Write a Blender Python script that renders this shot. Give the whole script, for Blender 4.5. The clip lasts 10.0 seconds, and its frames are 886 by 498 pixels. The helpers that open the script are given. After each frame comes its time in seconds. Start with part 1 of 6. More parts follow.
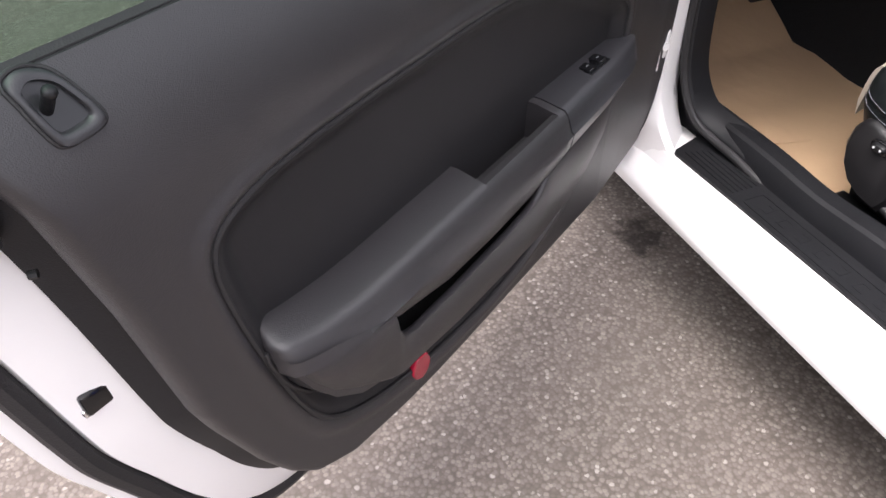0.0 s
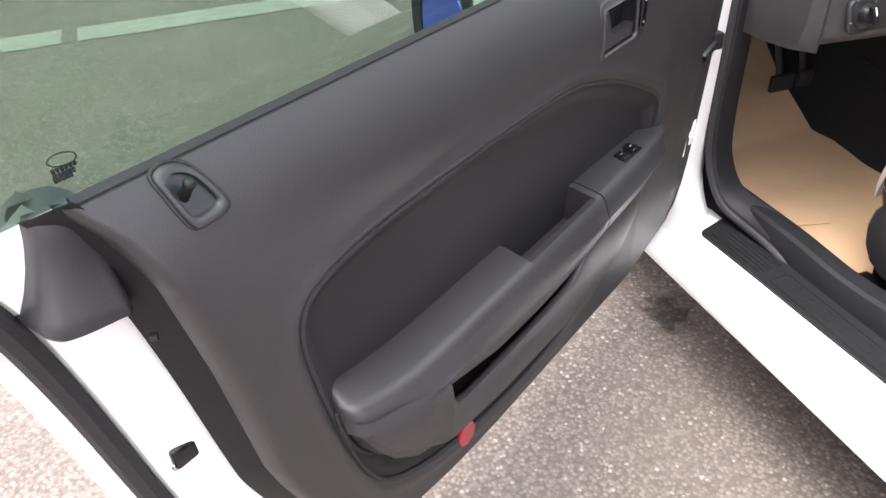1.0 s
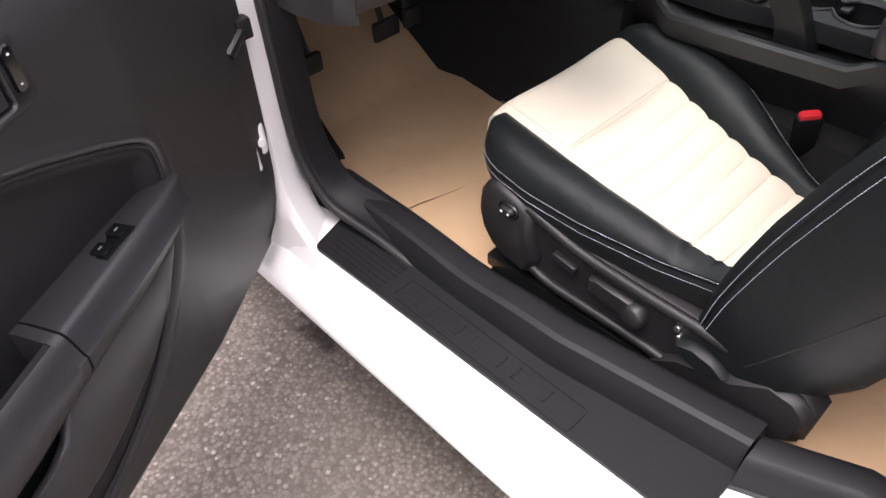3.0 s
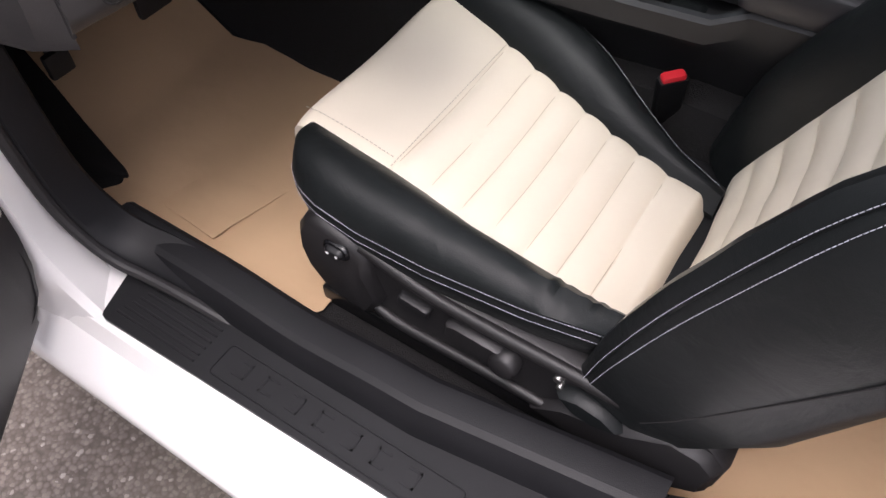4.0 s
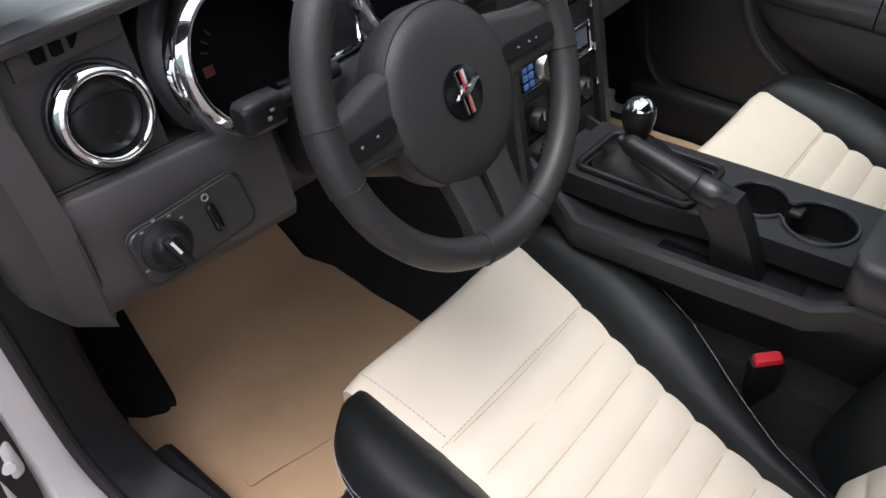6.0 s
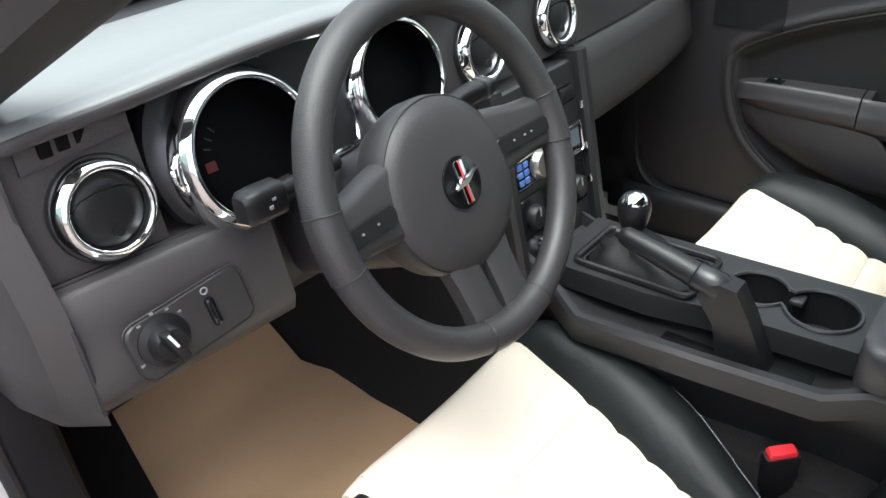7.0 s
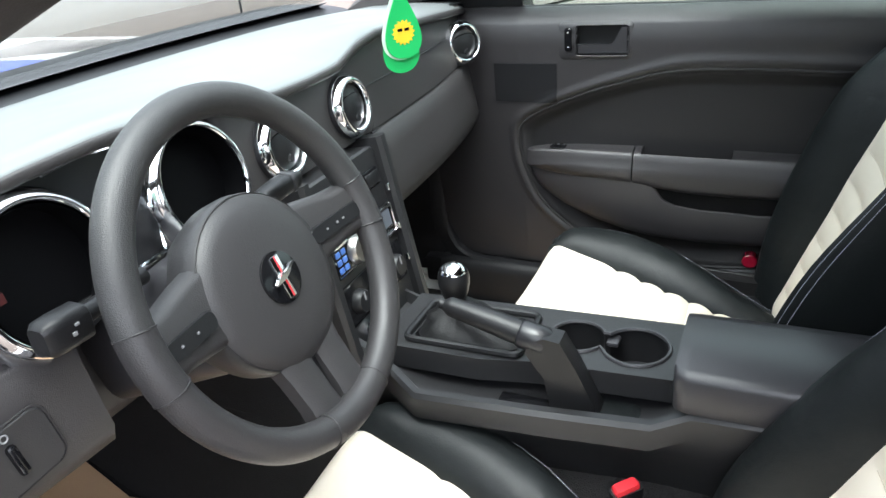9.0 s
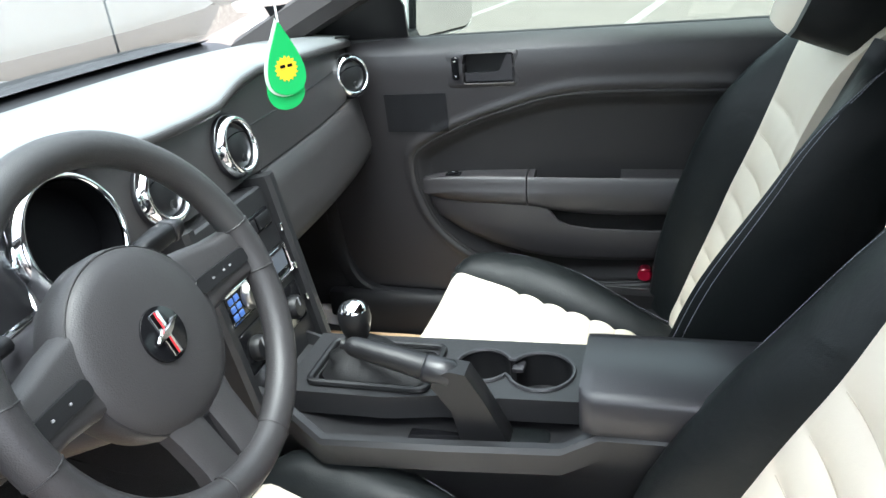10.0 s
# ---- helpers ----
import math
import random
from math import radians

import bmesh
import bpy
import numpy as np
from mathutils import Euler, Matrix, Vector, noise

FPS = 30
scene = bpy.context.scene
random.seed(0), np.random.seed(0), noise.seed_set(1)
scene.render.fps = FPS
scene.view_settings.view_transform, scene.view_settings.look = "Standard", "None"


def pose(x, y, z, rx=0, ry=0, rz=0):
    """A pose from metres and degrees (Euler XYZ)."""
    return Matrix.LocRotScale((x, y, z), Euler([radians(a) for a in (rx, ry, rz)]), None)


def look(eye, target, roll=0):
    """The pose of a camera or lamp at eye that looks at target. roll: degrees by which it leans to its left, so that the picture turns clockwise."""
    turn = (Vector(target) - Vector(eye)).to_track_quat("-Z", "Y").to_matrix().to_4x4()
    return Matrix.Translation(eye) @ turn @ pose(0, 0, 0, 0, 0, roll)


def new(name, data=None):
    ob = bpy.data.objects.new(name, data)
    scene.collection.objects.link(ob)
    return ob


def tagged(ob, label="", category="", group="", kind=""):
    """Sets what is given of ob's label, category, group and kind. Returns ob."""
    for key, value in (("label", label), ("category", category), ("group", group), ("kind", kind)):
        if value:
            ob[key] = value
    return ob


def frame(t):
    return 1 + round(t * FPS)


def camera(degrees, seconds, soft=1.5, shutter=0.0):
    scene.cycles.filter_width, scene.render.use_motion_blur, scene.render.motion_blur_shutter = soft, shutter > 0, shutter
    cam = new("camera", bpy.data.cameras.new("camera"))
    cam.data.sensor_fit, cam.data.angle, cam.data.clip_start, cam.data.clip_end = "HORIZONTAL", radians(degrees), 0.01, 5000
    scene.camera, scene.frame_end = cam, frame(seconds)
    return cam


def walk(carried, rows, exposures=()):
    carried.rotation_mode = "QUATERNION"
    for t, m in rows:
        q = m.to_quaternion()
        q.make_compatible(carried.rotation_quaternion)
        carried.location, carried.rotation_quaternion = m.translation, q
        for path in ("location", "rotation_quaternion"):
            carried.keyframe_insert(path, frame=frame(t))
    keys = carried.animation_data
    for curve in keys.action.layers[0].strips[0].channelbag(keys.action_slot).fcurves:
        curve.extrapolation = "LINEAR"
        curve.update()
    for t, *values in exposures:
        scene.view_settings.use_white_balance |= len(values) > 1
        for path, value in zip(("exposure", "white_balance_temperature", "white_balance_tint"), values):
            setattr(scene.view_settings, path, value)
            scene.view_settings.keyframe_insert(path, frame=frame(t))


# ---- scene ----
cam = camera(61.2, 10.0)
PATH = [
    (0, (-1.716, -0.688, 1.169), (-1.163, 0.698, -0.163), -1.4),
    (0.5, (-1.754, -0.71, 1.206), (-1.26, 0.767, -0.049), -3.1),
    (1, (-1.774, -0.729, 1.217), (-1.218, 0.792, 0.043), -1.8),
    (1.5, (-1.786, -0.72, 1.23), (-1.101, 0.815, 0.146), -2.7),
    (2, (-1.716, -0.691, 1.212), (-0.824, 0.734, 0.129), -3.0),
    (2.5, (-1.483, -0.639, 1.201), (-0.517, 0.619, -0.018), -5.3),
    (3, (-1.27, -0.582, 1.2), (-0.33, 0.517, -0.182), -4.2),
    (3.2, (-1.217, -0.521, 1.192), (-0.251, 0.466, -0.254), -3.3),
    (4.3, (-0.939, -0.412, 1.151), (0.054, 0.252, -0.453), -1.9),
    (4.5, (-0.907, -0.403, 1.146), (0.041, 0.258, -0.486), -2.0),
    (5, (-0.856, -0.343, 1.156), (0.06, 0.24, -0.524), -5.1),
    (5.5, (-0.855, -0.337, 1.191), (0.204, 0.442, -0.316), -4.1),
    (6, (-0.855, -0.34, 1.196), (0.274, 0.704, -0.084), -4.0),
    (6.2, (-0.855, -0.342, 1.197), (0.287, 0.744, -0.033), -3.8),
    (7.3, (-0.87, -0.339, 1.168), (0.485, 0.78, 0.211), -4.5),
    (7.5, (-0.871, -0.337, 1.167), (0.536, 0.751, 0.253), -4.5),
    (8, (-0.873, -0.34, 1.165), (0.617, 0.644, 0.266), -4.5),
    (8.5, (-0.876, -0.345, 1.17), (0.66, 0.539, 0.243), -5.0),
    (9, (-0.868, -0.344, 1.174), (0.753, 0.442, 0.305), -5.5),
    (9.5, (-0.856, -0.349, 1.177), (0.829, 0.343, 0.35), -6.0),
    (10, (-0.845, -0.351, 1.175), (0.888, 0.21, 0.348), -6.1),
]
EXPOSURES = [(0.0, 0.56, 6500, 17), (0.6, 0.97, 6500, 15), (1.5, 1.25, 6500, 16), (2.0, 1.18, 6500, 17), (2.5, 0.85, 6550, 19), (3.0, 0.46, 6600, 20), (4.3, 0.06, 6480, 21), (5.5, -0.04, 6430, 21), (6.0, 0.0, 6350, 18), (7.3, 1.12, 6350, 12), (9.0, 1.3, 6200, 10), (10.0, 1.48, 6100, 9)]
walk(cam, [(t, look(eye, target, roll)) for t, eye, target, roll in PATH], EXPOSURES)
# ---- light and air ----
world = bpy.data.worlds.new("overcast_sky")
scene.world = world
world.use_nodes = True
_nt = world.node_tree
_sky = _nt.nodes.new("ShaderNodeTexSky")
_sky.sky_type, _sky.sun_disc = "NISHITA", False
_sky.sun_elevation, _sky.sun_rotation = radians(75), radians(250)
_sky.dust_density, _sky.air_density, _sky.ozone_density = 4.0, 1.0, 1.0
_hsv = _nt.nodes.new("ShaderNodeHueSaturation")
_hsv.inputs["Saturation"].default_value = 0.25
_nt.links.new(_sky.outputs[0], _hsv.inputs["Color"])
# an overcast sky is darker towards the horizon than overhead
_dir, _sep, _grade, _mul = _nt.nodes.new("ShaderNodeTexCoord"), _nt.nodes.new("ShaderNodeSeparateXYZ"), _nt.nodes.new("ShaderNodeMapRange"), _nt.nodes.new("ShaderNodeVectorMath")
_grade.inputs[3].default_value, _grade.inputs[4].default_value = 0.52, 1.08
_mul.operation = "SCALE"
_nt.links.new(_dir.outputs["Generated"], _sep.inputs[0])
_nt.links.new(_sep.outputs["Z"], _grade.inputs[0])
_nt.links.new(_hsv.outputs[0], _mul.inputs[0])
_nt.links.new(_grade.outputs[0], _mul.inputs["Scale"])
_nt.links.new(_mul.outputs[0], _nt.nodes["Background"].inputs["Color"])
_nt.nodes["Background"].inputs["Strength"].default_value = 0.48
sun = new("sun", bpy.data.lights.new("sun", "SUN"))
sun.data.energy, sun.data.angle, sun.data.color = 1.0, radians(60), (1.0, 0.97, 0.93)
sun.matrix_world = look((0, 0, 10), (1.1, 0.4, 5.6))


# ---- mesh tools ----
def mesh_of(name, verts, faces, sharp=35):
    me = bpy.data.meshes.new(name)
    me.from_pydata([tuple(map(float, v)) for v in verts], [], [tuple(f) for f in faces])
    me.validate()
    bm = bmesh.new()
    bm.from_mesh(me)
    bmesh.ops.recalc_face_normals(bm, faces=bm.faces)
    bm.to_mesh(me)
    bm.free()
    me.shade_smooth()
    me.set_sharp_from_angle(angle=radians(sharp))
    return me


def thing(name, label, category, group="", kind="", m=None):
    ob = new(name)
    if m is not None:
        ob.matrix_world = m
    return tagged(ob, label, category, group, kind)


def part(name, geo, material, parent, label="", sharp=35, kind=""):
    """One mesh object under a thing or a part. geo: (verts, faces) in the thing's own frame."""
    ob = new(name, mesh_of(name, *geo, sharp=sharp))
    ob.data.materials.append(material)
    ob.parent = parent
    return tagged(ob, label, kind=kind)


def solo(name, geo, material, label, category, kind="", sharp=35):
    ob = new(name, mesh_of(name, *geo, sharp=sharp))
    ob.data.materials.append(material)
    return tagged(ob, label, category, kind=kind)


def join(*geos):
    verts, faces = [], []
    for v, f in geos:
        n = len(verts)
        verts += list(v)
        faces += [tuple(i + n for i in g) for g in f]
    return verts, faces


def moved(geo, m):
    return [m @ Vector(v) for v in geo[0]], geo[1]


def loft(sections, closed=True, caps=True, ring=False):
    """A skin over sections with the same number of points. closed: each section is a loop. ring: the last joins the first."""
    n, verts, faces = len(sections[0]), [p for s in sections for p in s], []
    rows = len(sections)
    for a in range(rows if ring else rows - 1):
        b = (a + 1) % rows
        for i in range(n if closed else n - 1):
            j = (i + 1) % n
            faces.append((a * n + i, a * n + j, b * n + j, b * n + i))
    if caps and closed and not ring:
        faces += [tuple(range(n))[::-1], tuple(range((rows - 1) * n, rows * n))]
    return verts, faces


def sheet(sections, thick, way):
    """An open skin over sections, given a thickness along the direction way."""
    n, rows = len(sections[0]), len(sections)
    top = [Vector(p) for s in sections for p in s]
    low = [p + Vector(way) * thick for p in top]
    k = len(top)
    faces = []
    for a in range(rows - 1):
        for i in range(n - 1):
            q = (a * n + i, a * n + i + 1, (a + 1) * n + i + 1, (a + 1) * n + i)
            faces += [q, tuple(k + x for x in q[::-1])]
    edge = [*range(n), *[(a + 1) * n - 1 for a in range(1, rows)], *[(rows - 1) * n + i for i in range(n - 2, -1, -1)], *[a * n for a in range(rows - 2, 0, -1)]]
    for a, b in zip(edge, edge[1:] + edge[:1]):
        faces.append((b, a, k + a, k + b))
    return top + low, faces


def smooth_line(points, steps=6, closed=False):
    """Catmull-Rom through the points."""
    p = [Vector(q) for q in points]
    n, out = len(p), []
    for i in range(n if closed else n - 1):
        if closed:
            a, b, c, d = p[i - 1], p[i], p[(i + 1) % n], p[(i + 2) % n]
        else:
            b, c = p[i], p[i + 1]
            a, d = p[i - 1] if i else 2 * b - c, p[i + 2] if i + 2 < n else 2 * c - b
        for s in range(steps):
            t = s / steps
            out.append(0.5 * (2 * b + (c - a) * t + (2 * a - 5 * b + 4 * c - d) * t * t + (3 * b - a - 3 * c + d) * t**3))
    return out if closed else out + [p[-1]]


def tube(path, r, n=8, closed=False, flat=1.0, up=(0, 0, 1)):
    """A round bar along a path; r is a number or one for each point."""
    p = [Vector(q) for q in path]
    rr = r if isinstance(r, (list, tuple)) else [r] * len(p)
    secs = []
    for i, q in enumerate(p):
        a = p[i - 1] if i or closed else p[i]
        b = p[(i + 1) % len(p)] if i + 1 < len(p) or closed else p[i]
        t = (b - a).normalized()
        s = t.cross(Vector(up))
        if s.length < 1e-4:
            s = t.cross(Vector((1, 0.01, 0)))
        s.normalize()
        v = s.cross(t)
        secs.append([q + rr[i] * (math.cos(k) * s + flat * math.sin(k) * v) for k in [2 * math.pi * j / n for j in range(n)]])
    return loft(secs, ring=closed)


def box(lo, hi, bevel=0.0, segments=2):
    bm = bmesh.new()
    bmesh.ops.create_cube(bm, size=1)
    for v in bm.verts:
        v.co = Vector([(lo[i] + hi[i]) / 2 + v.co[i] * (hi[i] - lo[i]) for i in range(3)])
    if bevel:
        bmesh.ops.bevel(bm, geom=bm.edges[:], offset=bevel, segments=segments, profile=0.5, affect="EDGES")
    bm.verts.index_update()
    geo = [v.co.copy() for v in bm.verts], [tuple(v.index for v in f.verts) for f in bm.faces]
    bm.free()
    return geo


def frame_m(o, x, y, z):
    """A matrix with the given origin and axes."""
    m = Matrix.Identity(4)
    for i, a in enumerate((x, y, z, o)):
        for j in range(3):
            m[j][i] = a[j]
    return m


def slab(outline, d0, d1, m=None, bevel=0.0):
    """A plate with an outline in its own x and y, from z = d0 to d1, with a chamfer at d1, then laid by m."""
    c = Vector((sum(p[0] for p in outline) / len(outline), sum(p[1] for p in outline) / len(outline)))
    def ring(z, inset):
        out = []
        for p in outline:
            q = Vector(p[:2]) - c
            k = max(0.0, 1 - inset / max(q.length, 1e-6))
            out.append(Vector((c.x + q.x * k, c.y + q.y * k, z)))
        return out
    secs = [ring(d0, 0), ring(d1 - (bevel if d1 > d0 else -bevel), 0), ring(d1, bevel)] if bevel else [ring(d0, 0), ring(d1, 0)]
    geo = loft(secs)
    return moved(geo, m) if m is not None else geo


def rounded(x0, y0, x1, y1, r, n=5):
    """A rectangle with round corners as an outline."""
    out = []
    for cx, cy, a in ((x1 - r, y1 - r, 0), (x0 + r, y1 - r, 90), (x0 + r, y0 + r, 180), (x1 - r, y0 + r, 270)):
        out += [(cx + r * math.cos(radians(a + 90 * k / n)), cy + r * math.sin(radians(a + 90 * k / n))) for k in range(n + 1)]
    return out


def circle(cx, cy, r, n=32):
    return [(cx + r * math.cos(2 * math.pi * k / n), cy + r * math.sin(2 * math.pi * k / n)) for k in range(n)]


def turned(profile, n=40, a0=0, a1=360):
    """A body of revolution round z; profile: (radius, z) points."""
    full = a1 - a0 >= 360
    k = n if full else n + 1
    secs = [[Vector((r * math.cos(t), r * math.sin(t), z)) for r, z in profile] for t in [radians(a0 + (a1 - a0) * i / n) for i in range(k)]]
    return loft(secs, closed=False, caps=False, ring=full)


def dashes(path, length, gap, r):
    """Short thread stitches along a path."""
    p = [Vector(q) for q in path]
    geos, walked, at = [], 0.0, 0.0
    for a, b in zip(p, p[1:]):
        d = (b - a).length
        if d < 1e-6:
            continue
        w = (b - a) / d
        while at < walked + d:
            s = a + w * (at - walked)
            geos.append(tube([s, s + w * length], r, 5))
            at += length + gap
        walked += d
    return join(*geos)


# ---- materials ----
def material(name, base, rough=0.5, metal=0.0, var=0.12, scale=8.0, grain=0.0, grain_scale=400.0, coat=0.0, spec=0.5, tint=None, rough_var=0.08, wrinkle=0.0):
    m = bpy.data.materials.new(name)
    m.use_nodes = True
    nt = m.node_tree
    bsdf = nt.nodes["Principled BSDF"]
    co = nt.nodes.new("ShaderNodeTexCoord")
    big = nt.nodes.new("ShaderNodeTexNoise")
    big.inputs["Scale"].default_value, big.inputs["Detail"].default_value = scale, 6
    nt.links.new(co.outputs["Object"], big.inputs["Vector"])
    ramp = nt.nodes.new("ShaderNodeMix")
    ramp.data_type = "RGBA"
    dark = tuple(c * (1 - var) for c in base)
    light = tint or tuple(min(1.0, c * (1 + var)) for c in base)
    ramp.inputs[6].default_value, ramp.inputs[7].default_value = (*dark, 1), (*light, 1)
    nt.links.new(big.outputs[0], ramp.inputs[0])
    nt.links.new(ramp.outputs[2], bsdf.inputs["Base Color"])
    rr = nt.nodes.new("ShaderNodeMapRange")
    rr.inputs[3].default_value, rr.inputs[4].default_value = max(0.02, rough - rough_var), min(1, rough + rough_var)
    nt.links.new(big.outputs[0], rr.inputs[0])
    nt.links.new(rr.outputs[0], bsdf.inputs["Roughness"])
    bsdf.inputs["Metallic"].default_value = metal
    bsdf.inputs["Specular IOR Level"].default_value = spec
    bsdf.inputs["Coat Weight"].default_value = coat
    bsdf.inputs["Coat Roughness"].default_value = 0.08
    if grain:
        v = nt.nodes.new("ShaderNodeTexVoronoi")
        v.inputs["Scale"].default_value = grain_scale
        n2 = nt.nodes.new("ShaderNodeTexNoise")
        n2.inputs["Scale"].default_value, n2.inputs["Detail"].default_value = grain_scale * 0.35, 4
        add = nt.nodes.new("ShaderNodeMath")
        nt.links.new(co.outputs["Object"], v.inputs["Vector"])
        nt.links.new(co.outputs["Object"], n2.inputs["Vector"])
        nt.links.new(v.outputs["Distance"], add.inputs[0])
        nt.links.new(n2.outputs[0], add.inputs[1])
        bump = nt.nodes.new("ShaderNodeBump")
        bump.inputs["Strength"].default_value, bump.inputs["Distance"].default_value = grain, 0.4 / grain_scale
        nt.links.new(add.outputs[0], bump.inputs["Height"])
        nt.links.new(bump.outputs[0], bsdf.inputs["Normal"])
        if wrinkle:
            # soft creases of worn leather
            crease = nt.nodes.new("ShaderNodeTexNoise")
            crease.inputs["Scale"].default_value, crease.inputs["Detail"].default_value, crease.inputs["Distortion"].default_value = 22.0, 3, 0.5
            nt.links.new(co.outputs["Object"], crease.inputs["Vector"])
            soft = nt.nodes.new("ShaderNodeBump")
            soft.inputs["Strength"].default_value, soft.inputs["Distance"].default_value = wrinkle, 0.012
            nt.links.new(crease.outputs[0], soft.inputs["Height"])
            nt.links.new(soft.outputs[0], bump.inputs["Normal"])
    return m


DOOR_PLASTIC = material("charcoal_grained_plastic", (0.027, 0.0250, 0.0268), 0.40, grain=0.4, grain_scale=900, var=0.1, spec=0.55)
DARK_CLOTH = material("dark_door_insert", (0.0150, 0.0140, 0.0152), 0.60, spec=0.35, grain=0.5, grain_scale=1100, var=0.1)
DASH_PLASTIC = material("charcoal_dash_plastic", (0.037, 0.034, 0.0345), 0.43, grain=0.4, grain_scale=900, var=0.1)
# charcoal pad; the sky's sheen on it is put into a paler base colour
DASH_TOP = material("dash_top_vinyl_with_sheen", (0.130, 0.140, 0.140), 0.33, spec=0.9, grain=0.03, grain_scale=700, var=0.1)
SATIN_PLASTIC = material("satin_charcoal_plastic", (0.027, 0.026, 0.029), 0.36, grain=0.15, grain_scale=600, var=0.1)
BLACK_PLASTIC = material("black_plastic", (0.010, 0.010, 0.011), 0.38, grain=0.2, grain_scale=700, spec=0.32)
SATIN_BLACK = material("satin_black_dish", (0.014, 0.014, 0.016), 0.30, var=0.15)
GLOSS_BLACK = material("gloss_black", (0.006, 0.006, 0.007), 0.14, var=0.2)
GAUGE_BLACK = material("gauge_black", (0.0025, 0.0025, 0.003), 0.5, spec=0.08)
SILL_PLASTIC = material("sill_black_plastic", (0.0095, 0.0095, 0.0110), 0.52, grain=0.3, grain_scale=800, var=0.25, scale=14, spec=0.26)
RUBBER = material("black_rubber", (0.016, 0.015, 0.016), 0.6, grain=0.3, grain_scale=500, var=0.25)
BLACK_LEATHER = material("black_leather", (0.0085, 0.0100, 0.0105), 0.42, grain=0.25, grain_scale=800, var=0.25, scale=18, spec=0.24, wrinkle=0.16)
CREAM_LEATHER = material("cream_leather", (0.70, 0.625, 0.515), 0.5, grain=0.2, grain_scale=800, var=0.07, scale=5, wrinkle=0.07)
THREAD = material("white_thread", (0.40, 0.40, 0.46), 0.8)
PRINT_GREY = material("grey_print", (0.20, 0.20, 0.21), 0.6)
CONSOLE_PLASTIC = material("console_plastic", (0.0145, 0.0145, 0.0158), 0.42, grain=0.3, grain_scale=800, var=0.12)
PANEL_PLASTIC = material("switch_panel_plastic", (0.024, 0.023, 0.024), 0.40, grain=0.2, grain_scale=800)
BOOT_LEATHER = material("boot_leather", (0.007, 0.007, 0.0075), 0.55, grain=0.5, grain_scale=700, var=0.3, spec=0.25)
RING_CHROME = material("polished_ring_chrome", (0.86, 0.87, 0.89), 0.07, metal=1.0, var=0.03, rough_var=0.03)
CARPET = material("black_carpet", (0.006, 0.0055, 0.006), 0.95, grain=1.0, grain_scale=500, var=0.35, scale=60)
WHITE_PAINT = material("white_car_paint", (0.82, 0.80, 0.79), 0.32, coat=0.6, var=0.02)
CHROME = material("chrome", (0.82, 0.83, 0.85), 0.06, metal=1.0, var=0.03, rough_var=0.02)
STEEL = material("bare_steel", (0.45, 0.44, 0.42), 0.35, metal=1.0, var=0.15)
RED_PLASTIC = material("red_plastic", (0.55, 0.02, 0.03), 0.32, var=0.1)
RED_LENS = material("red_reflector", (0.33, 0.008, 0.03), 0.18, coat=0.5, var=0.2, scale=90)
GREEN_CARD = material("green_card", (0.015, 0.40, 0.10), 0.45, var=0.06)
PALE_GREEN = material("pale_card_edge", (0.62, 0.72, 0.62), 0.5)
YELLOW_CARD = material("yellow_print", (0.80, 0.50, 0.02), 0.5)
BLUE_PAINT = material("blue_paint", (0.01, 0.05, 0.42), 0.3, coat=0.5)
PRINT_WHITE = material("white_print", (0.75, 0.75, 0.74), 0.5)
LCD_BLUE = material("blue_key_caps", (0.06, 0.14, 0.42), 0.3)
SEAT_TRIM = material("seat_trim_plastic", (0.012, 0.0112, 0.012), 0.46, grain=0.4, grain_scale=900)
HEADLINER = material("grey_headliner", (0.10, 0.085, 0.085), 0.9, grain=0.4, grain_scale=900)


def kraft_paper():
    m = material("kraft_paper", (0.50, 0.335, 0.20), 0.75, var=0.10, scale=5)
    nt = m.node_tree
    co = nt.nodes.new("ShaderNodeTexCoord")
    n = nt.nodes.new("ShaderNodeTexNoise")
    n.inputs["Scale"].default_value, n.inputs["Detail"].default_value = 9.0, 3
    nt.links.new(co.outputs["Object"], n.inputs["Vector"])
    b = nt.nodes.new("ShaderNodeBump")
    b.inputs["Strength"].default_value, b.inputs["Distance"].default_value = 0.5, 0.012
    nt.links.new(n.outputs[0], b.inputs["Height"])
    nt.links.new(b.outputs[0], nt.nodes["Principled BSDF"].inputs["Normal"])
    return m


PAPER = kraft_paper()


